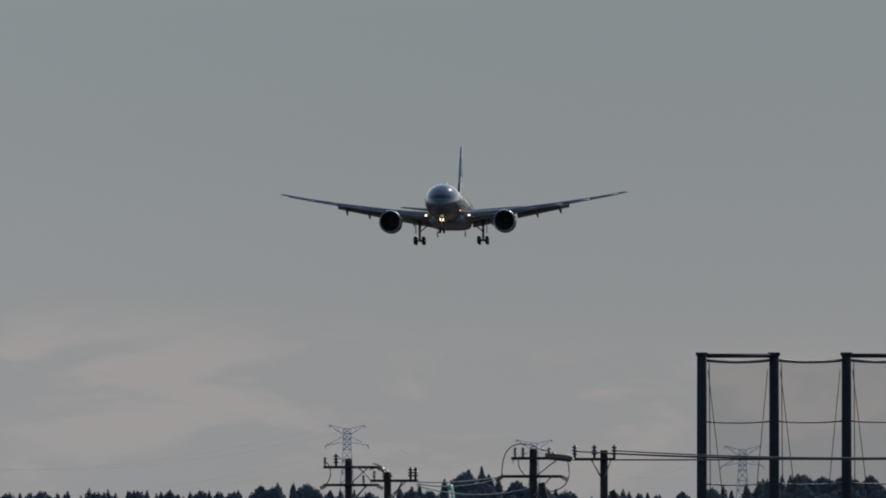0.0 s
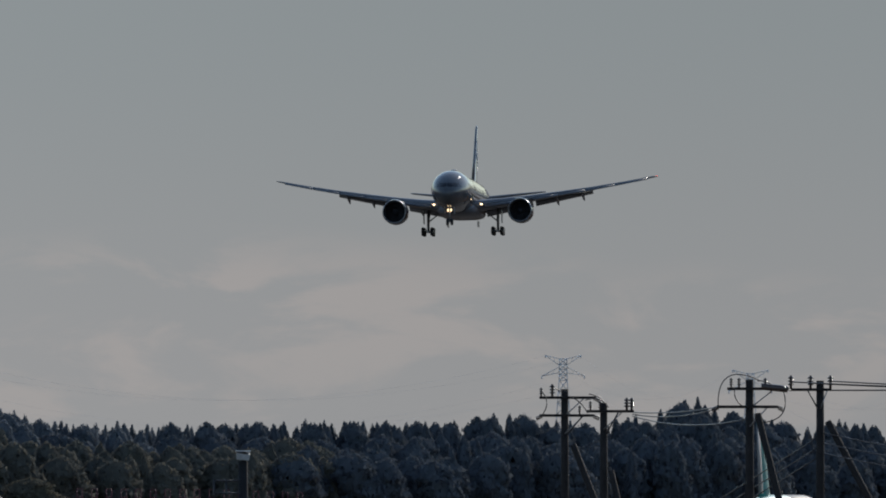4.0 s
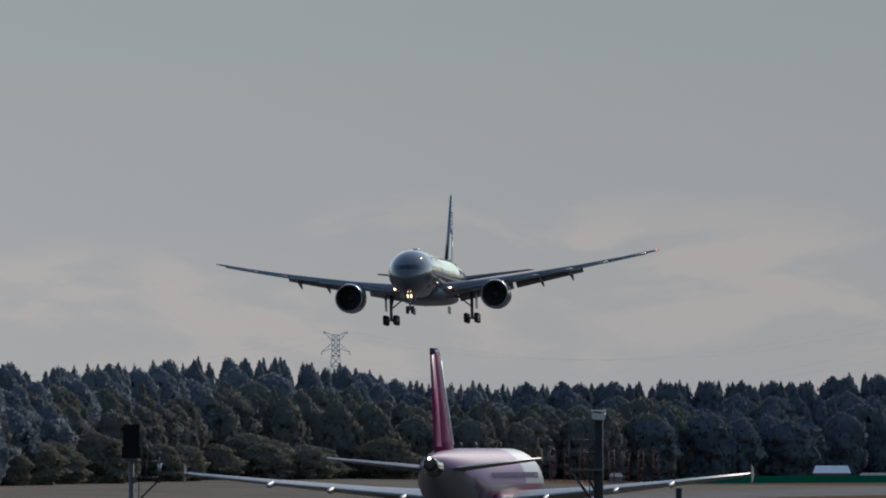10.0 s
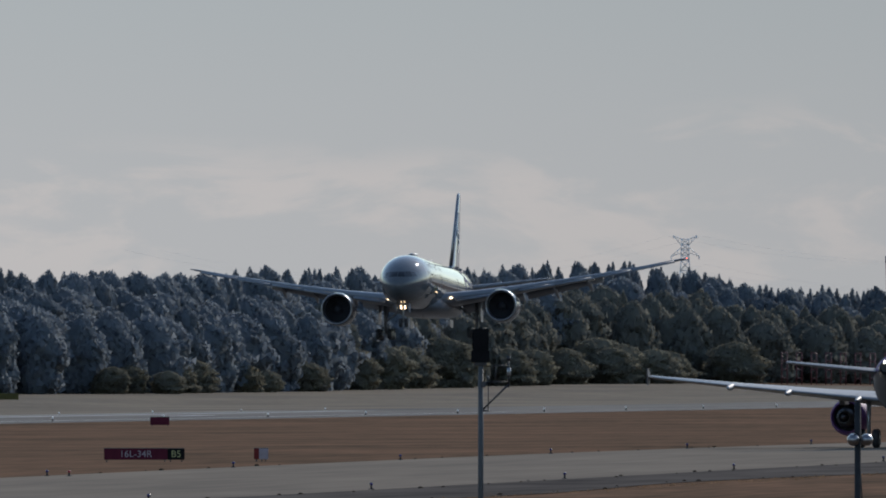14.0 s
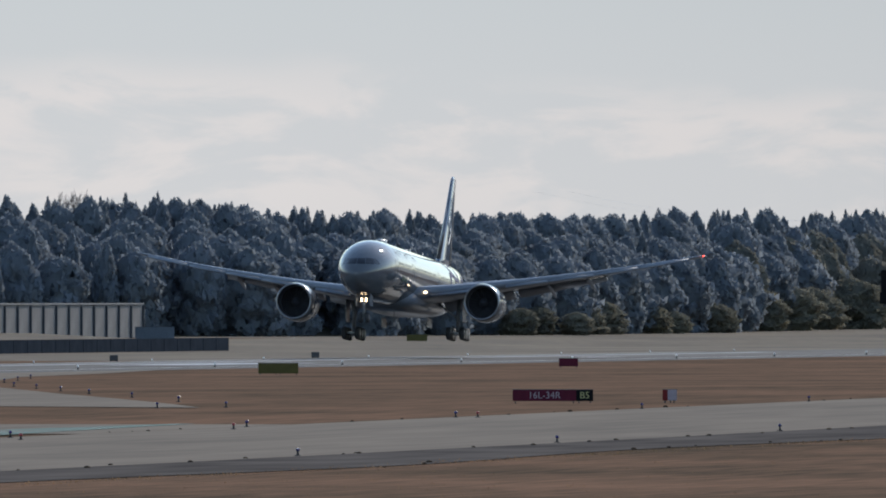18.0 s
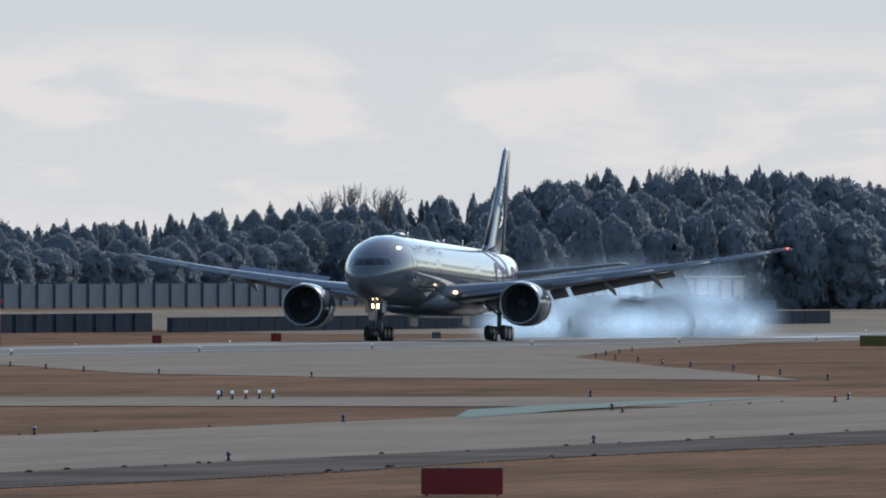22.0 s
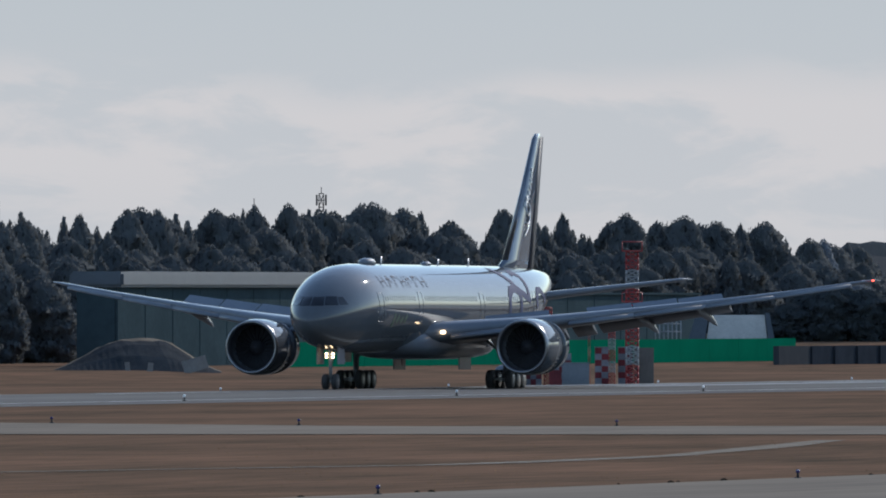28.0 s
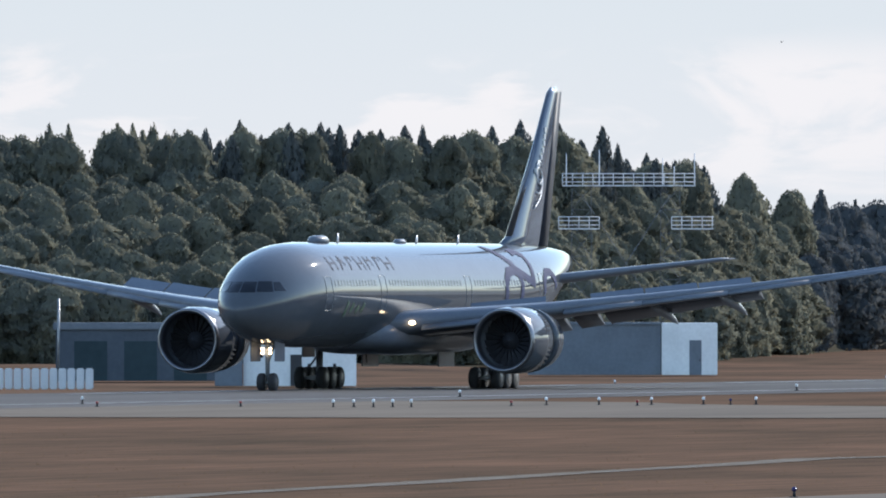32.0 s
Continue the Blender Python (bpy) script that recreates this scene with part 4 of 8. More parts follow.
FINE = [crown(k, BLUNT_SHAPE if k < 33 else DOME_SHAPE, 2700, 0.034, 0.02, 0.3, 0.42, 0, 0.8, 0.9, (26, 15)) for k in (31, 32, 33, 34)]
CON_ME = [tri_mesh("cedar_crown", v, f, M_CONIFER, w) for v, f, w in (crown(k, CEDAR_SHAPE, 1900, 0.045, 0.04, 0.34, 0.4, 7 + k, 0.8, 0.7) for k in (5, 6, 7, 8, 9))]
FINE_ME = [tri_mesh("broadleaf_crown", v, f, M_BROAD, w) for v, f, w in FINE]
SHR_ME = [tri_mesh("olive_crown", v, f, M_SHRUB, w) for v, f, w in (crown(k, DOME_SHAPE, 3000, 0.034, 0.02, 0.3, 0.3, 0, 0.9, 0.85) for k in (21, 22, 23))]
THICKET_ME = [tri_mesh("thicket_crown", v, f, M_THICKET, w) for v, f, w in FINE[2:]]
TRUNK_C, TRUNK_B = trunk_mesh("cedar_trunk", 0.022, 0.9, 1), trunk_mesh("broadleaf_trunk", 0.03, 0.8, 2)


def hill_z(left, back):
    """Height of the woodland floor, back metres behind its front edge."""
    d = interp(left, NEAR)
    top = EYE + interp(left, SKYLINE) / 1000 * (d + 60)
    x, y = polar(left, d + back)
    base = ground_z(x, y)
    tall = 12.5 if left < 17.9 else 8.5
    crest = max(base, top - tall)
    return base + (crest - base) * step(back, 0, 62)


rows = stops(-10, 150, 10)
verts, faces = [], []
lefts = stops(3.5, 22.5, 0.12)
for left in lefts:
    d = interp(left, NEAR)
    for b in rows:
        x, y = polar(left, d + b)
        verts.append((x, y, hill_z(left, max(0, b)) - (0.3 if b < 0 else 0.0) - (0.1 * max(0, b - 80))))
n = len(rows)
me = bpy.data.meshes.new("woodland_slope")
me.from_pydata(verts, [], [(j * n + i, j * n + i + 1, (j + 1) * n + i + 1, (j + 1) * n + i) for j in range(len(lefts) - 1) for i in range(n - 1)])
me.materials.append(M_EARTH)
tagged(new("woodland_slope", me), "dark leaf-strewn slope under the woods", "ground", "", "structure")

rng = random.Random(5)
far = {"hill": ([], [], []), "mixed": ([], [], []), "cedar": ([], [], []), "olive": ([], [], []), "evergreen": ([], [], [])}
made = 0
left = 4.7
plan = []
while left < 20.75:
    d = interp(left, NEAR)
    hill = left > 17.9
    gap = 2.1 if hill else 4.0
    depth = (0, 5, 10, 15, 20, 25, 30, 35, 40, 45, 50, 55) if hill else (0, 12, 25, 38, 48, 57)
    for k, b in enumerate(depth):
        if not hill and rng.random() < 0.08:
            continue
        l2 = left + math.degrees(rng.uniform(-1.0, 1.0) * gap / d)
        plan.append((l2, b + rng.uniform(-2.5, 2.5), len(depth) - 1 - k))
    for s in (0.0, 0.5) if left > 18.2 else (0.0, 0.33, 0.66) if left < 17.9 else ():
        if rng.random() < (0.4 if left < 7.4 else 0.25 if 14.6 < left < 16.9 else 0.8):
            plan.append((left + math.degrees((s + rng.uniform(-0.25, 0.25)) * gap / d), 61 + rng.uniform(-2, 5), -1))
    left += math.degrees(gap / d)
for l2, b, k in (q for q in plan if not 14.38 < q[0] < 14.84):    # k: rows in front of the crest, -1 for the slender cedars on the top
    d = interp(l2, NEAR) + b
    x, y = polar(l2, d)
    z = hill_z(l2, max(0, b))
    top = EYE + interp(l2, SKYLINE) / 1000 * d
    hill = l2 > 17.9
    clump = noise.noise(Vector((l2 * 9.0, 3.0, 0.5)))    # cedars stand in groups
    share = 0.15 if hill else 0.35 if l2 < 9.5 else 0.45 if 11.2 < l2 < 12.9 else 0.1 if l2 > 14.6 else 0.3
    kind = "c" if k == -1 or rng.random() < (share + 0.9 * clump if k == 0 or (k == 1 and not hill) else 0.0 if hill else share * 0.4 + 0.4 * clump) else "b"
    if kind == "c":
        h = (top - z) * ((rng.choice((0.93, 0.98, 1.03, 1.08, 1.14)) if hill else rng.choice((0.93, 0.97, 1.0, 1.04))) * rng.uniform(0.97, 1.03) if k == -1 else rng.uniform(0.94, 1.05 if l2 < 9.5 else 1.09) if k == 0 else rng.uniform(0.9, 1.03) if k == 1 else rng.uniform(0.96, 1.04) * (0.97 - 0.055 * k))
        sx = rng.uniform(1.7, 3.0) if hill else rng.uniform(2.4, 3.6) if k == -1 else rng.uniform(3.0, 4.8)
    elif k == 0 or (k == 1 and not hill):
        h = (top - z) * (rng.uniform(0.93, 1.04) if l2 < 14.6 else rng.uniform(0.97, 1.08))
        sx = rng.uniform(3.4, 5.0) if hill else rng.uniform(4.5, 6.6) if l2 > 12.3 else rng.uniform(5.2, 8.2)
    else:
        h = min(rng.uniform(5.0, 7.2), (top - z) * 0.97) if hill else (top - z) * rng.uniform(0.88, 1.06) * (0.95 - 0.055 * k)
        sx = rng.uniform(3.3, 5.0) if hill else rng.uniform(4.6, 7.0) if l2 > 12.3 else rng.uniform(7.0, 10.5)
    h = max(h, 4.0)
    spin = rng.uniform(0, 6.28)
    if l2 > 17.95 and made < 320:
        made += 1
        name, label, cat = {"c": ("cedar_tree", "dark green pointed cedar on the wooded hill", "tree"), "b": ("broadleaf_tree", "evergreen broadleaf tree with a rounded crown", "tree")}[kind]
        ob = thing(name, label, cat, "trees of the woods")
        ob.matrix_world = Matrix.LocRotScale((x, y, z - 0.15), Euler((0, 0, spin)), (sx, sx, h))
        for nm, me in (("crown", rng.choice(CON_ME if kind == "c" else FINE_ME)), ("trunk", TRUNK_C if kind == "c" else TRUNK_B)):
            o = new(nm, me)
            o.parent = ob
    else:
        v, f, nn = rng.choice(TIPS if k == -1 else CON if kind == "c" else FINE if l2 > 12.3 else BRO)
        c, s = math.cos(spin), math.sin(spin)
        w = np.empty_like(v)
        w[:, 0] = (v[:, 0] * c - v[:, 1] * s) * sx + x
        w[:, 1] = (v[:, 0] * s + v[:, 1] * c) * sx + y
        w[:, 2] = v[:, 2] * h + z - 0.15
        # Far-end crowns of either kind join the cedar stand, dimmed in colour.
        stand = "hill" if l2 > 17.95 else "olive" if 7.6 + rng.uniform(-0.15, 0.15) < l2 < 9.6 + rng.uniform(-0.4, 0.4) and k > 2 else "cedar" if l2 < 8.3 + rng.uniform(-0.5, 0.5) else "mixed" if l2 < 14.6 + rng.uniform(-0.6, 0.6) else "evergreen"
        fv, ff, fw = far[stand]
        ff.append(f + sum(len(q) for q in fv))
        fv.append(w)
        fw.append(np.stack([nn[:, 0] * c - nn[:, 1] * s, nn[:, 0] * s + nn[:, 1] * c, nn[:, 2]], 1))
for stand, mat, label in (("hill", M_BROAD, "evergreen trees crowded on the wooded hill"), ("mixed", M_HAZYWOODS, "dark mixed woods of cedar and broadleaf trees behind the airfield"), ("cedar", M_DIMWOODS, "woods beyond the runway end, dimmed to near-black in colour"), ("olive", M_OLIVEWOODS, "olive-brown broadleaf trees along the wood's edge"), ("evergreen", M_EVERGREEN, "dark evergreen broadleaf woods behind the long shed")):
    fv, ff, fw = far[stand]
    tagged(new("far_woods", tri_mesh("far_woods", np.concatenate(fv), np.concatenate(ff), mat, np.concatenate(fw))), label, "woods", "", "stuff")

# olive thickets before the woods
for i in range(25):
    l2 = 8.5 + 2.05 * i / 24 + rng.uniform(-0.06, 0.06)
    d = interp(l2, NEAR) - rng.uniform(15, 50)
    x, y = polar(l2, d)
    h = rng.uniform(5.5, 9.5) if l2 < 9.8 else rng.uniform(3.5, 7)
    ob = thing("olive_bush", "rounded olive-green bush before the woods", "bush", "bushes before the woods")
    ob.matrix_world = Matrix.LocRotScale((x, y, ground_z(x, y) - 0.1), Euler((0, 0, rng.uniform(0, 6))), (h * 1.3, h * 1.3, h))
    for nm, me in (("crown", rng.choice(SHR_ME)), ("trunk", TRUNK_B)):
        o = new(nm, me)
        o.parent = ob
# bare trees that stand over the skyline
bare = bmesh.new()
br = random.Random(9)


def limb(bm, a, way, ln, r, deep):
    b = a + way * ln
    add_tube(bm, a, b, r, r * 0.6, 5)
    if deep:
        for k in range(4):
            w = (way + Vector((br.uniform(-1, 1), br.uniform(-1, 1), br.uniform(-0.1, 0.6))) * 0.75).normalized()
            limb(bm, a + (b - a) * br.uniform(0.5, 1.0), w, ln * br.uniform(0.55, 0.8), r * 0.55, deep - 1)


limb(bare, Vector((0, 0, 0)), Vector((0, 0, 1)), 4.5, 0.28, 4)
bare_me = bpy.data.meshes.new("bare_tree")
bare.to_mesh(bare_me)
bare.free()
bare_me.materials.append(material("pale_bare_twigs", (0.20, 0.17, 0.15), 0.9, scale=1))
bare_tall = max(v.co.z for v in bare_me.vertices)
for l2, back, up in ((12.86, 55, 4.75), (12.96, 60, 4.9), (13.02, 58, 4.5), (14.05, 60, 3.1), (11.95, 60, 6.0)):
    d = interp(l2, NEAR) + back
    x, y = polar(l2, d)
    s = (EYE + up / 1000 * d - hill_z(l2, back)) / bare_tall
    ob = thing("bare_tree", "leafless pale winter tree above the woods", "tree", "bare trees")
    ob.matrix_world = Matrix.LocRotScale((x, y, hill_z(l2, back) - 0.1), Euler((0, 0, l2 * 7)), (s * 0.8, s * 0.8, s))
    o = new("bare_crown", bare_me)
    o.parent = ob

# ---- airfield things ----


def lettering(text, size, mat, parent, m):
    cu = bpy.data.curves.new("lettering", "FONT")
    cu.body, cu.size, cu.extrude, cu.align_x, cu.align_y = text, size, 0.004, "CENTER", "CENTER"
    tmp = bpy.data.objects.new("tmp", cu)
    me = bpy.data.meshes.new_from_object(tmp)
    bpy.data.objects.remove(tmp)
    me.materials.append(mat)
    ob = new("lettering", me)
    ob.parent = parent
    ob.matrix_basis = m
    return ob


FACE = pose(0, 0, 0, 90, 0, 0)    # lettering upright, read from -y


def face_eye(x, y, z=None, turn=0.0):
    """Standing at x, y with its front towards the eye."""
    return Matrix.Translation((x, y, ground_z(x, y) if z is None else z)) @ Matrix.Rotation(math.atan2(-x, y) + radians(turn), 4, "Z")


def sign(x, y, panels, h, label, turn=0.0, lift=0.12, depth=0.3):
    """A lit airfield sign on short legs; panels: rows of (width, material, text, text material)."""
    ob = thing("airfield_sign", label, "sign", "airfield signs", at=face_eye(x, y, None, turn))
    w = sum(p[0] for p in panels)
    u = -w / 2
    for wide, mat, text, tm in panels:
        p = part("panel", box((u, 0, lift), (u + wide, depth, lift + h), 0.02), mat, ob)
        if text:
            lettering(text, h * 0.86, tm, p, Matrix.Translation((u + wide / 2, -0.008, lift + h / 2)) @ FACE)
        part("frame", box((u - 0.015, 0.02, lift + h), (u + wide + 0.015, depth - 0.02, lift + h + 0.035), 0.008), M_DARK, p)
        for lx in (u + 0.15, u + wide - 0.15):
            part("leg", tube((lx, depth / 2, -0.05), (lx, depth / 2, lift + 0.02), 0.035, n=6), M_DARK, ob)
        u += wide
    return ob


M_SIGNRED = material("maroon_sign_face", (0.075, 0.01, 0.022), 0.7, var=0.25, scale=2, spec=0.1)
M_SIGNWHITE = material("dim_white_lettering", (0.26, 0.21, 0.23), 0.7, var=0.2, scale=4)
M_SIGNYEL = material("dim_yellow_lettering", (0.30, 0.28, 0.12), 0.6, scale=4)
sign(-177.0, 965, [(3.45, M_SIGNRED, "16L-34R", M_SIGNWHITE), (0.92, M_BLACK, "B5", M_SIGNYEL)], 0.6, "maroon runway sign with white characters in dry grass", 0)
sign(-171.2, 968.6, [(0.28, M_RED, "", None), (0.5, M_SIGNWHITE, "", None)], 0.58, "small red and pale box sign in dry grass")
sign(-285, 1431, [(1.62, M_YELLOW, "", None), (1.62, M_YELLOW, "", None)], 0.82, "dull yellow sign beside the runway")
sign(-291.5, 1597, [(1.72, M_SIGNRED, "", None)], 0.7, "dark maroon sign seen from behind beside the runway")
s = sign(-237.3, 944.4, [(0.3, M_RED, "", None), (0.97, material("faded_red_sign_face", (0.5, 0.16, 0.16), 0.6, scale=3), "", None)], 0.72, "faded red sign with worn white writing")
for i in range(3):
    part("writing_bar", box((-0.28 + i * 0.3, -0.012, 0.33), (-0.06 + i * 0.3, 0.0, 0.62)), M_SIGNWHITE, s)
sign(-110.8, 496.2, [(2.3, M_RED, "", None)], 0.72, "broad plain red sign back in the grass", 0, 0.05)
sign(-478, 2500, [(2.9, M_YELLOW, "", None)], 0.9, "dull yellow sign far beside the runway")
sign(-398, 1700, [(1.0, M_RED, "", None)], 0.75, "small red marker box beyond the runway")
sign(-399, 1655, [(0.9, M_RED, "", None)], 0.7, "small red marker box beyond the runway")
sign(-208.8, 1620, [(3.8, M_BLACK, "", None)], 0.95, "long black sign back beside the taxiway")
for x, y in ((-398, 2020), (-398.5, 1910), (-399, 1840), (-399, 1775)):
    sign(x, y, [(0.9, M_DARK, "", None)], 0.6, "small dark marker box beyond the runway")


# edge lights: a base plate, a stem and a lens
def edge_light(name, label, lens, h, cat="edge light", group=""):
    ob = thing(name, label, cat, group)
    part("base_plate", tube((0, 0, 0), (0, 0, 0.04), 0.15, 0.13, 10), M_RUBBER, ob)
    part("stem", tube((0, 0, 0.04), (0, 0, h * 0.62), 0.05, 0.045, 8), M_RUBBER, ob)
    part("lens", loft([[(r * math.cos(a), r * math.sin(a), z) for a in (2 * math.pi * i / 10 for i in range(10))] for z, r in ((h * 0.6, 0.05), (h * 0.68, 0.085), (h * 0.9, 0.075), (h, 0.03))]), lens, ob)
    return ob


def lay(ob, places):
    first = True
    for x, y in places:
        m = Matrix.Translation((x, y, ground_z(x, y) + 0.02))
        if first:
            ob.matrix_world, first = m, False
        else:
            copy_thing(ob, m)


blue = edge_light("taxiway_light", "small blue taxiway edge light on a stem", M_BLUELAMP, 0.32, group="taxiway edge lights")
spots = [(-137.4, 580 + i * 57.3 - 0.2 * i * i) for i in range(-3, 9)] + [(-164.6, 611 + i * 52) for i in range(-4, 11)]
for i in range(11):
    y = 935 + i * 42
    spots.append((interp(y, exit_r) + 1.5, y))
for i in range(7):
    y = 930 + i * 36
    spots.append((interp(y, exit_l) - 1.2, y))
for i in range(7):
    x = -180 - i * 18
    spots.append((x, interp(x, cross_b) + 1.5))
lay(blue, spots)
M_WHITECAP = material("white_lamp_cap", (0.8, 0.8, 0.78), 0.35, var=0.1, scale=5)
stopbar = edge_light("guard_light", "white-hooded runway guard light on a stem", M_WHITECAP, 0.42, "guard light", "runway guard lights")
spots = [(-194.4 + 0.3 * i, 818.6 + 1.5 * i) for i in range(5)]
spots += [polar(19.0989 + math.degrees((784 - px) / 32000), 908) for px in (590, 626, 661, 695, 728)]
spots += [polar(19.0989 + math.degrees((784 - px) / 32000), 922) for px in (967, 1060, 1153, 1245, 1338)]
lay(stopbar, spots)
amber = edge_light("marker_light", "small reddish marker light on a stem", M_REDWHITE_R, 0.3, "marker light", "reddish marker lights")
lay(amber, [polar(19.0989 + math.degrees((784 - px) / 32000), 915) for px in (172, 426, 905, 1128)] + [(-162, 757), (-163, 808), (-163.5, 871)])
rwy_l = edge_light("runway_light", "clear runway edge light", M_WHITECAP, 0.4, group="runway edge lights")
lay(rwy_l, [(-324.5, 820 + i * 60) for i in range(24)] + [(-386, 850 + i * 60) for i in range(24)])
far_l = edge_light("approach_lamp", "bright white approach lamp by the runway", M_LAMPDIM, 0.7, "approach lamp", "approach lamps")
lay(far_l, [(-508, 2797), (-530, 2950), (-545, 3078)])

# runway paint
for i, (x0, x1, y0, y1) in enumerate(((-376, -366, 1640, 1700), (-344, -334, 1640, 1700), (-355.5, -354.6, 900, 930), (-355.5, -354.6, 960, 990), (-355.5, -354.6, 1020, 1050), (-355.5, -354.6, 1080, 1110), (-355.5, -354.6, 1140, 1170), (-355.5, -354.6, 1200, 1230),
                                      (-355.5, -354.6, 1260, 1290), (-355.5, -354.6, 1320, 1350), (-355.5, -354.6, 1380, 1410), (-355.5, -354.6, 1440, 1470), (-373, -370, 1860, 1882), (-340, -337, 1860, 1882), (-325.9, -325.0, 760, 2000), (-385.0, -384.1, 760, 2000))):
    sheet("runway_marking", lambda y: [x0, x1], stops(y0, y1, 30), M_PAINT, 0.045, "worn white runway marking", "marking")
M_RUBBERED = material("dark_rubber_streaks", (0.055, 0.055, 0.058), 0.7, other=(0.11, 0.11, 0.11), scale=0.2, mapping=(3, 0.05, 1), space="World")
sheet("rubber_streak", lambda y: [-362, -357.5], stops(1250, 2050, 30), M_RUBBERED, 0.04, "dark tyre rubber along the touchdown zone", "marking")
sheet("rubber_streak", lambda y: [-352.5, -348], stops(1250, 2050, 30), M_RUBBERED, 0.04, "dark tyre rubber along the touchdown zone", "marking")
ta, tb = (-176, 470), (-203, 760)
vv = []
for i in range(31):
    u = i / 30
    y = ta[1] + (tb[1] - ta[1]) * u
    x = interp(y, [(470, -176), (504, -183), (560, -191), (590, -195), (620, -200), (655, -190), (690, -191), (760, -203)])
    vv += [(x - 0.8, y, ground_z(x, y) + 0.02), (x + 0.8 + 0.3 * math.sin(i), y, ground_z(x, y) + 0.02)]
me = bpy.data.meshes.new("grass_track")
me.from_pydata(vv, [], [(2 * i, 2 * i + 2, 2 * i + 3, 2 * i + 1) for i in range(30)])
me.materials.append(M_TRACK)
tagged(new("grass_track", me), "pale worn track through the dry grass", "track", "", "structure")

sheet("green_paint_strip", lambda y: [-290, -250], stops(2078, 2120, 8), M_TEAL, 0.05, "faded green paint strip on the pavement", "pavement marking")
# dark low wall beyond the runway, in lengths
wall = thing("low_wall", "long dark low wall beyond the runway", "wall", kind="structure")
for y0, y1, x0, x1, top in ((1738, 1914, -467, -462, 1.65), (1914, 2262, -460, -458, 1.15)):
    seg = None
    n = round((y1 - y0) / 8)
    for i in range(n):
        y = y0 + i * 8
        m = Matrix.Translation((x0 + (x1 - x0) * i / n, y, 0))
        if seg is None:
            seg = part("wall_panel", box((-0.3, 0, -1.0), (0.3, 7.985, top), 0.01), M_BERM, wall)
            seg.matrix_basis = m
        else:
            again(seg, "wall_panel", wall, m)

part("grey_end_panel", box((-467.5, 1726, -1.0), (-466.9, 1737.985, 1.65), 0.01), M_SLOPE, wall, "plain grey end of the wall")

# tall screen fence with posts
M_FENCEPOST = material("slate_fence_post_paint", (0.055, 0.064, 0.076), 0.8, var=0.2, scale=1, spec=0.05)
fence = thing("screen_fence", "tall grey screen fence with dark posts before the woods", "fence", kind="structure")
pp = pq = pl = None
for i in range(62):
    y = 1985 + i * 8.5
    x = -520
    pale = y > 2400
    m = Matrix.Translation((x, y, ground_z(x, y)))
    src = pl if pale else pp
    if src is None:
        src = part("panel", box((-0.05, 0.2, 0.1), (0.05, 8.3, 4.7 if pale else 2.95), 0.02), M_PALEPANEL if pale else M_DARKPANEL, fence)
        src.matrix_basis = m
        if pale:
            pl = src
        else:
            pp = src
    else:
        again(src, "panel", fence, m)
    if pq is None:
        pq = part("post", box((-0.02, -0.13, -0.1), (0.3, 0.13, 3.2), 0.03), M_FENCEPOST, fence)
        ps = part("post", box((-0.02, -0.16, -0.1), (0.36, 0.16, 4.6), 0.03), M_FENCEPOST, fence)
        pq.matrix_basis = m
        ps.matrix_basis = Matrix.Translation((x, 2512, ground_z(x, 2512)))
    else:
        again(ps if pale else pq, "post", fence, m)


part("top_rail", box((-520.1, 2402, ground_z(-520, 2450) + 4.75), (-519.7, 2512, ground_z(-520, 2450) + 5.0), 0.03), M_DIMJETWHITE, fence, "pale top rail")


def low_block(name, left, d, w, h, mat, label, cat):
    x, y = polar(left, d)
    ob = thing(name, label, cat, at=face_eye(x, y))
    part("body", box((-w / 2, 0, -0.1), (w / 2, 2.2, h), 0.06), mat, ob)
    part("lid", box((-w / 2 - 0.06, -0.06, h + 0.004), (w / 2 + 0.06, 2.26, h + 0.09), 0.02), mat, ob)


low_block("storage_block", 12.246, 2405, 4.0, 1.3, M_PALEPANEL, "low pale storage block before the tall fence", "block")
low_block("red_skip", 12.475, 2360, 5.4, 0.9, M_RED, "long low red skip before the tall fence", "skip")
low_block("dark_container", 11.655, 2480, 5.4, 1.7, M_DARKPANEL, "low dark container before the woods", "container")

# long shed behind a green screen
shed = thing("long_shed", "long low grey-green clad shed with a pale roof", "building")
L0, L1, SX = 1612, 1735, -500
for i in range(14):
    y = L0 + (L1 - L0) * i / 14
    w = (L1 - L0) / 14
    p = part("wall_panel", box((SX - 0.2, y + 0.015, -0.1), (SX, y + w - 0.015, 7.4), 0.01), M_HANGAR, shed)
    part("rib", box((SX, y - 0.08, 0), (SX + 0.05, y + 0.08, 7.3)), M_HANGAR, p)
part("wall", box((SX - 4, L0, -0.1), (SX - 0.25, L0 + 0.3, 7.4)), M_HANGAR, shed)
rf = bmesh.new()
add_box(rf, (SX - 4.6, L0 - 0.6, 7.42), (SX + 0.7, L1 + 0.6, 8.9))
bmesh.ops.bevel(rf, geom=list(rf.edges), offset=0.25, segments=2, affect="EDGES")
part("roof", rf, M_PALEROOF, shed, "pale grey sheet roof")
# Polished bar added on the roof edge to catch the sun as a glint.
part("glint_bar", loft([[(SX + 0.75 + 0.34 * math.cos(a), yy, 8.0 + 0.34 * math.sin(a)) for a in (2 * math.pi * i / 18 for i in range(18))] for yy in (L1 - 7, L1 - 0.5)]), material("mirror_polished_bar", (0.9, 0.9, 0.9), 0.12, metal=1.0, var=0.05), shed, "polished bar added at the roof edge for a sun glint")
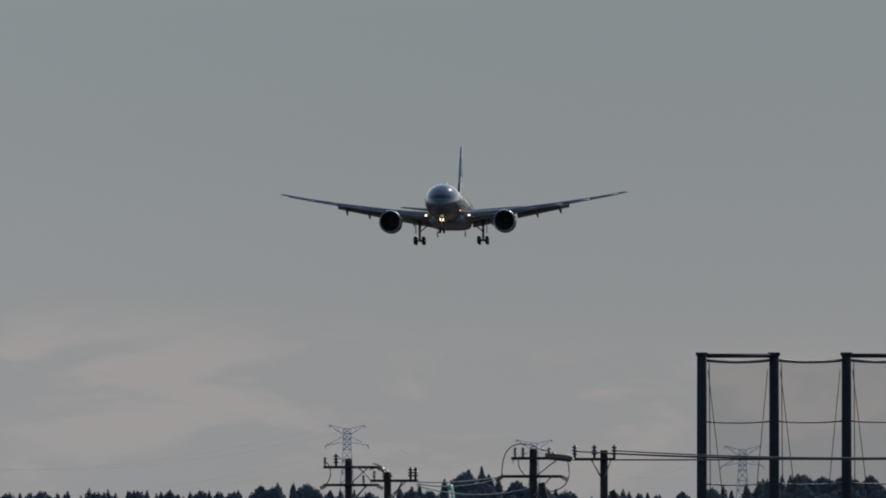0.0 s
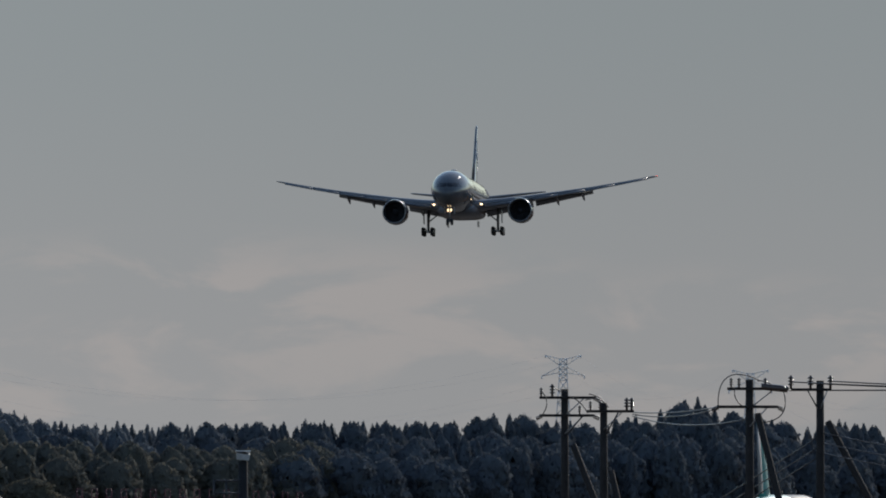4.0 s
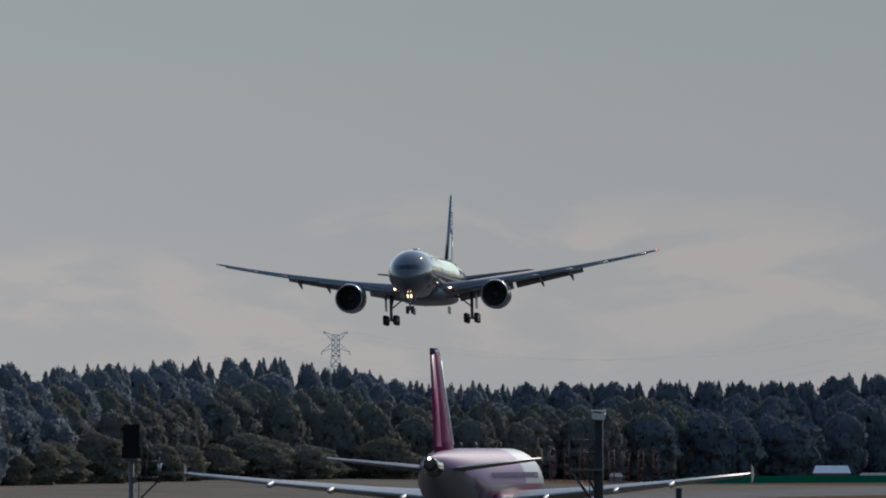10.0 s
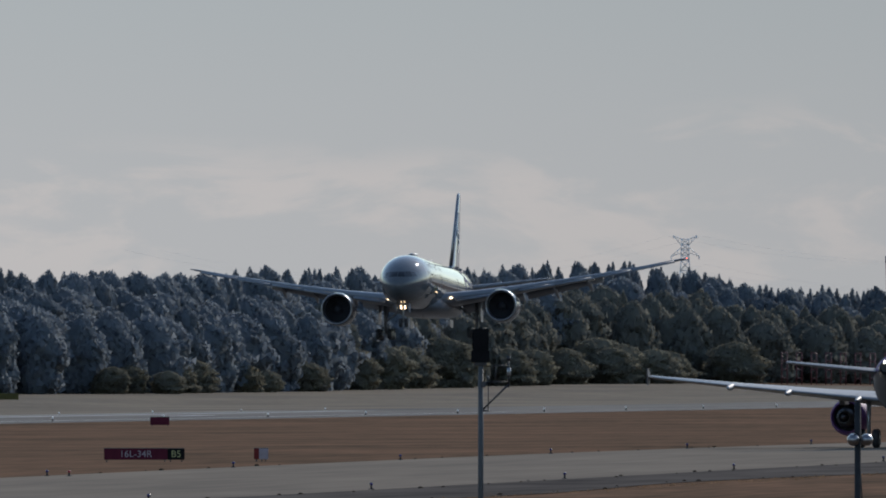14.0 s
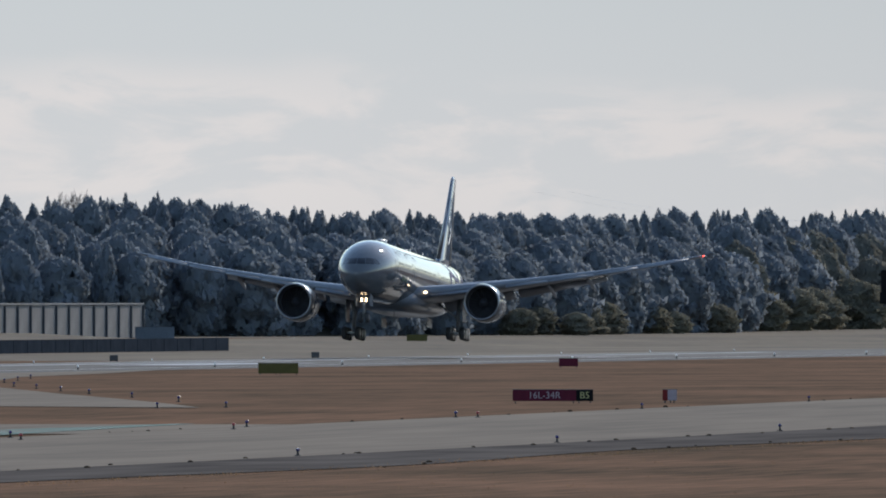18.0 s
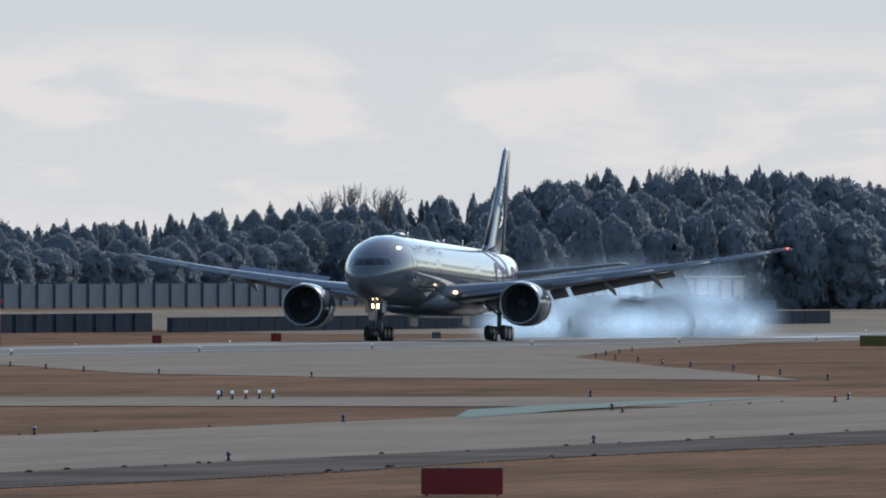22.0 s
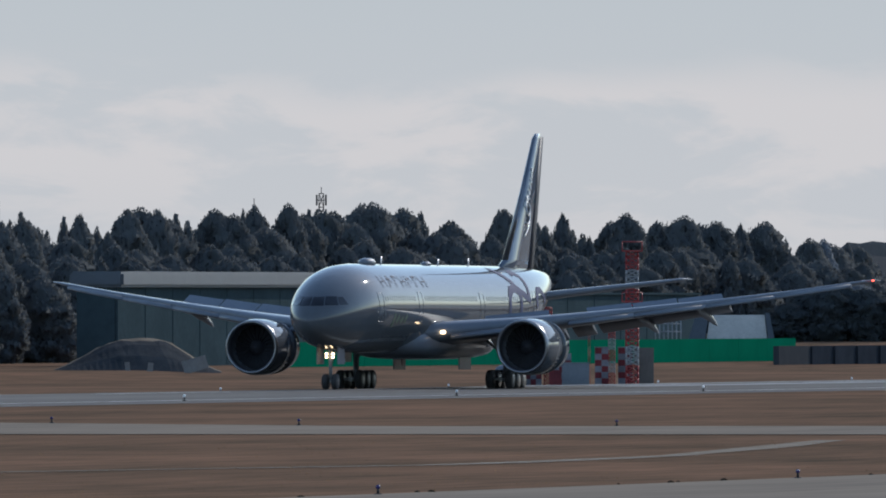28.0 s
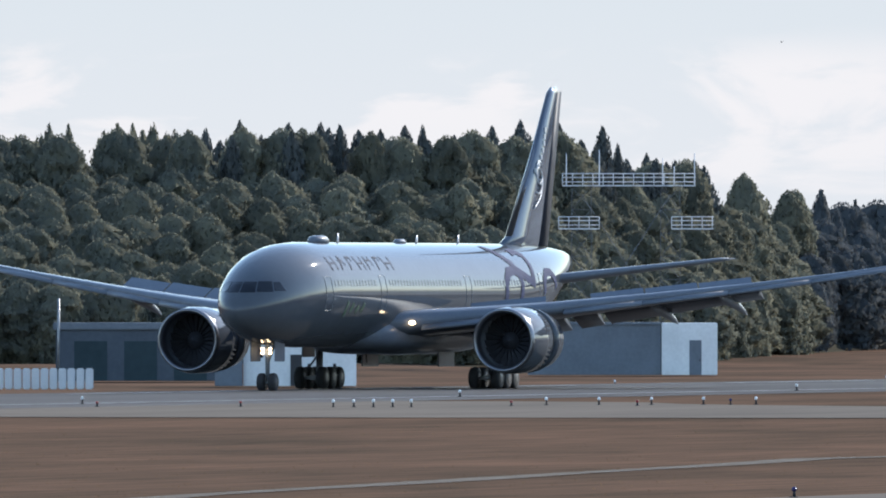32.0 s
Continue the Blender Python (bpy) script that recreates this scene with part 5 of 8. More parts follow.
annex = thing("clad_annex", "dark teal clad annex standing in line with the long shed", "building")
for i in range(8):
    y = 1736.2 + 10 * i
    p = part("wall_panel", box((SX - 0.2, y + 0.015, -0.1), (SX, y + 9.985, 6.7), 0.01), M_HANGAR, annex)
    part("rib", box((SX, y - 0.08, 0), (SX + 0.05, y + 0.08, 6.65)), M_HANGAR, p)
part("roof", box((SX - 6, 1736, 6.72), (SX + 0.3, 1816.6, 6.95), 0.04), M_HANGAR, annex)
part("end_wall", box((SX - 6, 1816.25, -0.1), (SX - 0.22, 1816.5, 6.7), 0.02), M_HANGAR, annex)
screen = thing("green_screen", "bright green cloth screen fence before the shed", "fence")
gp = gq = None
for i in range(17):
    y = 1579 + i * 11
    m = Matrix.Translation((-476, y, ground_z(-476, y)))
    if gp is None:
        gp = part("cloth_panel", box((-0.03, 0.02, 0.05), (0.03, 10.98, 2.35), 0.01), M_GREENSCREEN, screen)
        gq = part("post", tube((-0.12, 0, -0.1), (-0.12, 0, 2.3), 0.05, n=6), M_HANGAR, screen)
        gp.matrix_basis = gq.matrix_basis = m
    else:
        again(gp, "cloth_panel", screen, m)
        again(gq, "post", screen, m)


# pale blast deflector behind the green screen, and a cage beside it
x, y = polar(14.2129 + math.degrees((784 - 190) / 32000), 1830)
bd = thing("blast_deflector", "pale sloping blast deflector with dark end walls", "deflector", at=face_eye(x, y))
part("face", loft([[(-3.2, 0, 0), (3.5, 0, 0), (3.5, 1.2, 0), (-3.2, 1.2, 0)], [(-2.5, 0.9, 4.7), (3.0, 0.9, 4.7), (3.0, 1.3, 4.7), (-2.5, 1.3, 4.7)]], smooth=False), M_DEFLECTOR, bd, "pale ribbed face")
for i in range(8):
    part("rib", box((-2.8 + i * 0.8, -0.1, 0), (-2.72 + i * 0.8, 0.0, 2.4)), M_GREYWALL, bd)
part("end_wall", loft([[(-5.4, -0.4, 0), (-3.3, -0.4, 0), (-3.3, 1.6, 0), (-5.4, 1.6, 0)], [(-3.8, 0.6, 5.2), (-2.6, 0.6, 5.2), (-2.6, 1.4, 5.2), (-3.8, 1.4, 5.2)]], smooth=False), M_DARKPANEL, bd)
part("end_wall", loft([[(3.6, -0.4, 0), (4.4, -0.4, 0), (4.4, 1.6, 0), (3.6, 1.6, 0)], [(3.05, 0.6, 4.9), (3.5, 0.6, 4.9), (3.5, 1.4, 4.9), (3.05, 1.4, 4.9)]], smooth=False), M_DARKPANEL, bd)
x, y = polar(14.2129 + math.degrees((784 - 72) / 32000), 1835)
cg = thing("steel_cage", "grey steel mesh cage behind the green screen", "cage", at=face_eye(x, y))
for i in range(7):
    part("bar", tube((-1.3 + i * 0.43, 0, 0), (-1.3 + i * 0.43, 0, 4.6), 0.06, n=5), M_STEEL, cg)
for zz in (3.0, 3.8, 4.6):
    part("rail", tube((-1.35, -0.05, zz), (1.35, -0.05, zz), 0.05, n=5), M_STEEL, cg)


# red and white instrument masts and huts
def lattice(bm, w0, w1, z0, z1, bays, r, cx=0.0, cy=0.0):
    zs = [z0 + (z1 - z0) * i / bays for i in range(bays + 1)]
    ws = [w0 + (w1 - w0) * i / bays for i in range(bays + 1)]
    c = ((-1, -1), (1, -1), (1, 1), (-1, 1))
    for i in range(bays):
        for k in range(4):
            a, b = c[k], c[(k + 1) % 4]
            p = lambda q, j: (cx + q[0] * ws[j] / 2, cy + q[1] * ws[j] / 2, zs[j])
            add_tube(bm, p(a, i), p(a, i + 1), r, n=4)
            add_tube(bm, p(a, i), p(b, i + 1), r * 0.7, n=4)
            add_tube(bm, p(b, i), p(a, i + 1), r * 0.7, n=4)
            add_tube(bm, p(a, i + 1), p(b, i + 1), r * 0.7, n=4)


def mast(left, d, h, w, label, bands=6, head=True):
    x, y = polar(left, d)
    ob = thing("instrument_mast", label, "mast", "instrument masts", at=face_eye(x, y))
    for i in range(bands):
        bm = bmesh.new()
        lattice(bm, w, w, h * i / bands, h * (i + 1) / bands, 3, w * 0.085)
        part("lattice_section", bm, M_REDWHITE_R if i % 2 == 0 or i == bands - 1 else M_DIMWHITE, ob)
    if head:
        for z in (h * 0.62, h):
            part("platform", box((-w * 0.9, -w * 0.9, z - 0.05), (w * 0.9, w * 0.9, z + 0.06), 0.02), M_REDWHITE_R, ob)
            bm = bmesh.new()
            for sx in (-1, 1):
                for sy in (-1, 1):
                    add_tube(bm, (sx * w * 0.85, sy * w * 0.85, z), (sx * w * 0.85, sy * w * 0.85, z + 0.75), 0.04, n=4)
                add_tube(bm, (sx * w * 0.85, -w * 0.85, z + 0.75), (sx * w * 0.85, w * 0.85, z + 0.75), 0.04, n=4)
                add_tube(bm, (-w * 0.85, sx * w * 0.85, z + 0.75), (w * 0.85, sx * w * 0.85, z + 0.75), 0.04, n=4)
            part("railing", bm, M_REDWHITE_R, ob)
    return ob


def at26(px):
    return 14.8806 + math.degrees((784 - px) / 32000)


mast(at26(381), 1475, 10.9, 0.95, "tall red and white lattice instrument mast", 7)
mast(at26(232), 1470, 6.3, 0.6, "red and white lattice instrument mast", 6, False)
mast(at26(345), 1478, 5.6, 0.5, "slim red and white lattice mast", 6, False)
mast(at26(305), 1478, 4.6, 0.16, "thin red pole mast", 1, False)


def checked_hut(left, d, w, h, label, cell=0.5):
    x, y = polar(left, d)
    ob = thing("instrument_hut", label, "hut", "chequered huts", at=face_eye(x, y))
    part("core", box((-w / 2, 0.06, -0.05), (w / 2, 1.6, h), 0.02), M_CHECKWHITE, ob)
    nx, nz = max(2, round(w / cell)), max(2, round(h / cell))
    for i in range(nx):
        for j in range(nz):
            part("painted_panel", box((-w / 2 + w * i / nx + 0.01, 0.0, h * j / nz + 0.01), (-w / 2 + w * (i + 1) / nx - 0.01, 0.055, h * (j + 1) / nz - 0.01)), M_CHECKRED if (i + j) % 2 else M_CHECKWHITE, ob)
    part("roof", box((-w / 2 - 0.04, -0.04, h + 0.003), (w / 2 + 0.04, 1.64, h + 0.06), 0.02), M_CHECKWHITE, ob)
    return ob


for px, d, w, h in ((177, 1466, 1.45, 2.5), (206, 1468, 1.35, 2.4), (257, 1470, 1.5, 2.5), (327, 1480, 1.1, 3.0), (369, 1482, 1.2, 3.0)):
    checked_hut(at26(px), d, w, h, "narrow red and white chequered instrument hut" if w < 1.3 else "red and white chequered instrument hut")
for px, d, w, h, mat, name, label, cat in ((281, 1467, 2.2, 1.75, M_GREYWALL, "equipment_cabinet", "low blue-grey equipment cabinet beside the chequered huts", "cabinet"),
                                           (245, 1463, 1.0, 1.15, M_CHECKRED, "mast_base_cabinet", "dull red cabinet at the foot of a mast", "cabinet"),
                                           (402, 1484, 1.6, 2.9, M_DULLBEIGE, "equipment_hut", "plain dull beige equipment hut beside the tall mast", "hut")):
    x, y = polar(at26(px), d)
    ob = thing(name, label, cat, at=face_eye(x, y))
    part("body", box((-w / 2, 0, -0.05), (w / 2, 1.5, h), 0.03), mat, ob)
    part("door", box((-w * 0.2, -0.03, 0.1), (w * 0.25, -0.003, h * 0.85), 0.01), mat, ob)
    part("lid", box((-w / 2 - 0.05, -0.05, h + 0.003), (w / 2 + 0.05, 1.55, h + 0.08), 0.02), mat, ob)
x, y = polar(at26(154), 1468)
dome = thing("pale_tank", "low pale domed tank beside the chequered huts", "tank", at=face_eye(x, y))
part("shell", loft([[(r * math.cos(2 * math.pi * i / 18), 0.8 + r * math.sin(2 * math.pi * i / 18), z) for i in range(18)] for r, z in ((0.75, -0.05), (0.8, 0.5), (0.78, 1.1), (0.6, 1.45), (0.3, 1.6), (0.05, 1.64))]), M_CHECKWHITE, dome)


def at23(px):
    return 13.2217 + math.degrees((784 - px) / 32000)


x, y = polar(at23(171), 1618)
ob = thing("antenna_cabin", "red lattice-topped antenna cabin beyond the runway", "cabin", at=face_eye(x, y))
part("cabin", box((-1.1, 0, 0), (0.15, 1.5, 1.9), 0.03), M_REDWHITE_R, ob)
part("cabin", box((0.3, 0.2, 0), (0.8, 1.2, 2.1), 0.03), M_REDWHITE_R, ob)
bm = bmesh.new()
lattice(bm, 2.2, 1.6, 1.9, 3.9, 3, 0.06, -0.1, 0.8)
part("lattice_top", bm, M_REDWHITE_R, ob)
x, y = polar(at23(316), 1640)
ob = thing("instrument_pole", "red and white leaning instrument head on a pole", "pole", at=face_eye(x, y))
part("pole", tube((0.15, 0, -0.1), (0.15, 0, 3.2), 0.1, n=8), M_REDWHITE_R, ob)
part("box", box((-0.25, -0.2, 0), (0.3, 0.3, 1.0), 0.02), M_REDWHITE_R, ob)
for i in range(4):
    part("arm_section", tube((-1.1 + i * 0.33, 0, 2.9 + i * 0.33), (-1.1 + (i + 1) * 0.33, 0, 2.9 + (i + 1) * 0.33), 0.27, n=8), M_REDWHITE_R if i % 2 else M_DIMWHITE, ob)
part("head", box((0.05, -0.2, 4.0), (0.55, 0.25, 4.35), 0.04), M_REDWHITE_R, ob)
for px in (27, 282):
    x, y = polar(at23(px), 1730)
    ob = thing("equipment_box", "small pale equipment box by the low wall", "box", "equipment boxes", at=face_eye(x, y))
    part("cabinet", box((-0.35, 0, -0.6), (0.35, 0.5, 1.0), 0.03), M_RENDER, ob)
    part("lid", box((-0.4, -0.05, 1.0), (0.4, 0.55, 1.07), 0.01), M_GREYWALL, ob)


# buildings by the wooded hill
def at31(px):
    return 18.3184 + math.degrees((784 - px) / 32000)


x, y = polar(at31(98), 1208)
hut = thing("control_hut", "white two-storey airfield hut with dark windows", "building", at=face_eye(x, y, -0.55))
part("ground_floor", box((-3.9, 0, 0), (3.65, 5, 2.75), 0.04), M_RENDER, hut, "white rendered walls")
part("upper_floor", box((-1.2, 0.3, 2.754), (1.45, 4, 4.9), 0.04), M_RENDER, hut)
part("side_block", box((-5.8, -0.6, 0), (-3.95, 4, 4.3), 0.04), M_GREYWALL, hut, "grey rendered stair block")
part("roof", box((-1.35, 0.15, 4.9), (1.6, 4.1, 5.08), 0.02), M_GREYWALL, hut)
part("roof_edge", box((1.46, -0.08, 2.754), (3.75, 5.1, 2.9), 0.02), M_GREYWALL, hut)
part("roof_edge", box((-3.98, -0.08, 2.754), (-1.21, 5.1, 2.9), 0.02), M_GREYWALL, hut)
for u in (-1.0, 0.28):
    win = part("window", box((u, 0.26, 3.15), (u + 1.0, 0.295, 4.2)), M_GLASS, hut)
    part("window_frame", box((u - 0.08, 0.24, 3.07), (u + 1.08, 0.28, 3.14), 0.01), M_WHITE, win)
part("window", box((-3.4, -0.04, 1.9), (-2.6, -0.005, 2.6)), M_GLASS, hut)
# The doorway's inner shade is a dark panel on the wall.
door = part("door", box((-0.75, -0.06, 0), (0.0, -0.005, 2.1), 0.01), M_DARK, hut, "dark panel for the shade in the open doorway")
part("door_frame", box((-0.83, -0.09, 0), (-0.76, -0.005, 2.18)), M_WHITE, door)
bm = bmesh.new()
add_tube(bm, (0.2, -0.1, 0.8), (1.4, -0.1, 2.6), 0.07, n=5)
part("stair_rail", bm, M_DARK, hut)
for u in (0.4, 2.1):
    part("wall_fitting", box((u, -0.12, 0.9), (u + 0.2, -0.005, 1.5), 0.02), M_DARK, hut)
for u in (-3.2, -2.2, -0.6, 0.5):
    part("roof_lamp", tube((u, 1, 4.9 if u > -1.2 else 2.75), (u, 1, 5.7 if u > -1.2 else 5.4), 0.06, n=6), M_WHITE, hut)


def at30(px):
    return 17.5933 + math.degrees((784 - px) / 32000)


x, y = polar(at30(230), 1352)
hut = thing("flat_roofed_block", "low flat-roofed block, its shaded side toned grey, its sunlit end white", "building", at=face_eye(x, y, -0.55))
# Shade on the long side and sun on the end are wall colours here.
part("long_wall", box((-5.8, 0, 0), (4.2, 6, 3.75), 0.04), M_GREYWALL, hut, "long wall toned grey for its shade")
part("end_bay", box((4.23, -0.5, 0), (8.4, 6, 3.9), 0.04), M_RENDER, hut, "end bay toned white for the sun")
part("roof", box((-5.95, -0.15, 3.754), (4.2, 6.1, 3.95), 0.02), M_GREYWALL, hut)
d = part("door", box((6.3, -0.55, 0), (7.2, -0.503, 2.6), 0.01), M_GREYWALL, hut)
part("door_handle", box((7.05, -0.6, 1.05), (7.13, -0.55, 1.2)), M_DARK, d)


def at32(px):
    return 19.0989 + math.degrees((784 - px) / 32000)


x, y = polar(at32(245), 1270)
hut = thing("dark_block", "long low dark grey shed under the wooded hill", "building", at=face_eye(x, y, -0.55))
part("wall", box((-5.8, 0, 0), (5.6, 6, 3.6), 0.04), M_DARKPANEL, hut)
part("roof", box((-6, -0.2, 3.604), (5.8, 6.2, 4.1), 0.05), M_GREYWALL, hut)
for i in range(3):
    part("door", box((-4.5 + i * 3.5, -0.05, 0), (-2.2 + i * 3.5, -0.003, 2.8), 0.01), M_HANGAR, hut)
part("corner_post", tube((-5.6, -0.8, 0), (-5.6, -0.8, 5.8), 0.09, n=6), M_STEEL, hut)
x, y = polar(at32(70), 1128)
bar = thing("ribbed_barrier", "low white ribbed barrier beside the runway", "barrier", at=face_eye(x, y, -0.3))
for i in range(12):
    part("rib_panel", box((-3.3 + i * 0.56, 0, 0), (-2.8 + i * 0.56, 0.5, 1.32), 0.07), M_WHITE, bar)

# steel platforms of the antenna tower by the hill
x, y = polar(at32(1128), 1425)
tw = thing("antenna_tower", "pale steel antenna tower with two railed platforms", "tower", at=face_eye(x, y))
for cx in (-4.4, 2.6):
    bm = bmesh.new()
    lattice(bm, 1.7, 1.5, -0.1, 14.6, 8, 0.03, cx, 0)
    part("lattice_leg", bm, M_TOWER, tw)
for z, x0, x1 in ((14.6, -5.9, 4.6), (11.2, -6.2, -3.0), (11.2, 2.7, 6.0)):
    part("platform", box((x0, -1, z), (x1, 1, z + 0.1), 0.01), M_PYLON, tw)
    bm = bmesh.new()
    for i in range(int((x1 - x0) / 0.8) + 1):
        add_tube(bm, (x0 + i * 0.8, -1, z), (x0 + i * 0.8, -1, z + 1.0), 0.035, n=4)
    for dz in (0.35, 0.7, 1.0):
        add_tube(bm, (x0, -1, z + dz), (x1, -1, z + dz), 0.035, n=4)
        add_tube(bm, (x0, 1, z + dz), (x1, 1, z + dz), 0.035, n=4)
    part("railing", bm, M_PYLON, tw)
for u, h in ((-5.6, 2.6), (-3.0, 2.9), (2.0, 2.2), (2.9, 1.6), (4.5, 2.6)):
    part("whip_antenna", tube((u, 0, 14.6), (u, 0, 14.6 + h), 0.06, 0.03, 6), M_PYLON, tw)
for a, b in (((-4.4, 0, 3), (2.6, 0, 14)), ((2.6, 0, 3), (-4.4, 0, 14))):
    part("tie_rod", tube(a, b, 0.03, n=5), M_TOWER, tw)


# masts that rise over the woods
def sky_mast(left, back, h, label, w=0.9, arms=True, solid=False):
    d = interp(left, NEAR) + back
    x, y = polar(left, d)
    ob = thing("radio_mast", label, "mast", "masts over the woods", at=face_eye(x, y, hill_z(left, min(back, 100))))
    if solid:
        part("pole", tube((0, 0, -0.5), (0, 0, h * 0.82), 0.36, 0.34, 10), M_DARK, ob)
        part("whip_antenna", tube((-0.5, 0, h * 0.7), (-0.5, 0, h * 1.1), 0.05, n=5), M_DARK, ob)
        part("whip_antenna", tube((0.0, 0, h * 0.8), (0.0, 0, h), 0.05, n=5), M_DARK, ob)
        for u in (-0.5, 0.55):
            part("panel_antenna", box((u - 0.09, -0.12, h * 0.72), (u + 0.09, 0.12, h * 0.8), 0.03), M_DARK, ob)
    else:
        bm = bmesh.new()
        lattice(bm, w * 1.5, w, -0.5, h, 10, 0.07)
        part("lattice", bm, M_DARK, ob)
        part("whip_antenna", tube((0, 0, h), (0, 0, h * 1.05), 0.05, n=5), M_DARK, ob)
    if arms:
        for z in (h * 0.72, h * 0.84, h * 0.95):
            part("arm", tube((-w, 0, z), (w, 0, z), 0.05, n=5), M_DARK, ob)
            for u in (-w, w):
                part("panel_antenna", box((u - 0.1, -0.12, z - 0.6), (u + 0.1, 0.12, z + 0.6), 0.03), M_DARK, ob)
    return ob


def mast_top(left, back, px_above):
    d = interp(left, NEAR) + back
    return EYE + px_above / 32000 * d - hill_z(left, min(back, 100))


for left, back, above, lab, kw in ((at26(1012), 75, 153, "dark lattice radio mast with panel antennas over the woods", {}), (at26(1131), 70, 110, "short dark radio mast over the woods", {"w": 0.5}), (16.9203 + math.degrees((784 - 400) / 32000), 60, 175, "thick dark antenna pole rising over the woods", {"solid": True, "arms": False}),
                                   (16.8, 52, 165, "slim radio mast over the woods", {"w": 0.3, "arms": False}), (17.5933 + math.degrees((784 - 1346) / 32000), 75, 185, "slim dark radio mast over the woods", {"w": 0.5})):
    sky_mast(left, back, mast_top(left, back, above), lab, **kw)
x, y = polar(at26(981), interp(14.5, NEAR) + 78)
tank_h = EYE + 0.00372 * (interp(14.5, NEAR) + 78) - hill_z(14.5, 78)
tk = thing("water_tank", "small pale tank on legs over the woods", "tank", at=face_eye(x, y, hill_z(14.5, 78)))
part("tank", tube((0, 0, tank_h - 1.7), (0, 0, tank_h), 0.75, n=14), M_PYLON, tk)
bm = bmesh.new()
lattice(bm, 1.2, 1.0, -0.3, tank_h - 1.7, 4, 0.06)
part("legs", bm, M_PYLON, tk)
# flat-topped mound: an open grey slope under a crown of dark scrub
mls = stops(14.16, 15.2, 0.04)
for name, rings, mat, label in (("mound_slope", ((-75, 0.0), (-50, 0.12), (-25, 0.42), (0, 0.74), (9, 0.85)), M_SLOPE, "open grey-brown slope of a flat-topped mound"),
                                ("mound_crown", ((9, 0.85), (13, 0.97), (15, 1.0), (40, 1.0), (60, 0.0)), M_MOUND, "dark scrub along the top of a flat-topped mound")):
    mv = []
    for l2 in mls:
        u = step(l2, 14.22, 14.46) * step(-l2, -15.12, -14.92)
        dd = interp(l2, NEAR) + 66
        rise = 99 / 32000 * dd + 0.5 * noise.noise(Vector((l2 * 30, 2.0, 0.0)))
        for b, f in rings:
            x, y = polar(l2, dd + b)
            z0 = ground_z(x, y) - 0.3
            mv.append((x, y, z0 + (EYE + rise - z0) * f * u))
    me = bpy.data.meshes.new(name)
    me.from_pydata(mv, [], [(j * 5 + i, j * 5 + i + 1, j * 5 + i + 6, j * 5 + i + 5) for j in range(len(mls) - 1) for i in range(4)])
    me.materials.append(mat)
    tagged(new(name, me), label, "mound", "", "structure")
# a dense dark thicket before the mound
for i in range(7):
    l2 = 14.74 + 0.06 * i
    x, y = polar(l2, 2036 + 3 * (i % 2))
    h = (4.6, 5.6, 6.0, 6.2, 6.1, 5.7, 4.4)[i]
    ob = thing("evergreen_bush", "dense dark evergreen bush before the mound", "bush", "thicket before the mound")
    ob.matrix_world = Matrix.LocRotScale((x, y, ground_z(x, y) - 0.15), Euler((0, 0, i * 1.7)), (5.2, 5.2, h))
    for nm, me in (("crown", THICKET_ME[i % 2]), ("trunk", TRUNK_B)):
        o = new(nm, me)
        o.parent = ob

# low scrubby bank before the shed's end, dry grass along its crown
mls = stops(16.86, 17.5, 0.02)
for name, rings, mat, label in (("bank", ((0, 0.0), (3, 0.5), (6, 0.82), (9, 0.95)), M_BANK, "low dark scrubby earth bank before the shed"),
                                ("bank_crown", ((9, 0.95), (11, 1.0), (16, 1.0), (24, 0.0)), M_PALEGROUND, "dry pale grass along the crown of the bank")):
    mv = []
    for l2 in mls:
        u = step(l2, 16.88, 17.12) * step(-l2, -17.48, -17.2)
        for b, f in rings:
            x, y = polar(l2, 1600 + b)
            z0 = ground_z(x, y) - 0.2
            mv.append((x, y, z0 + (2.75 + 0.25 * noise.noise(Vector((l2 * 22, b * 0.3, 1.0))) - z0) * f * u))
    me = bpy.data.meshes.new(name)
    me.from_pydata(mv, [], [(j * 4 + i, j * 4 + i + 1, j * 4 + i + 5, j * 4 + i + 4) for j in range(len(mls) - 1) for i in range(3)])
    me.materials.append(mat)
    tagged(new(name, me), label, "bank", "", "structure")
for left, w, h, tilt in ((16.99, 2.2, 0.28, 16), (17.13, 0.5, 0.7, -8), (17.2, 0.45, 0.75, 6)):
    x, y = polar(left, 1597)
    bd = thing("pale_board", "pale weathered board lying against the earth bank", "board", "boards by the bank", at=face_eye(x, y, ground_z(x, y) + (0.9 if w > 1 else 0.0)) @ pose(0, 0, 0, 0, -tilt, 0))
    part("face", box((-w / 2, -0.06, -0.9 if w > 1 else -0.1), (w / 2, 0.06, h), 0.02), M_PALEPANEL, bd)

# far runway end: red aerial array, green fence and sheds
arr = thing("aerial_array", "row of red aerial frames beyond the runway end", "antenna")
M_DIMRED = material("dull_red_steel", (0.11, 0.024, 0.03), 0.6, var=0.2, scale=1)
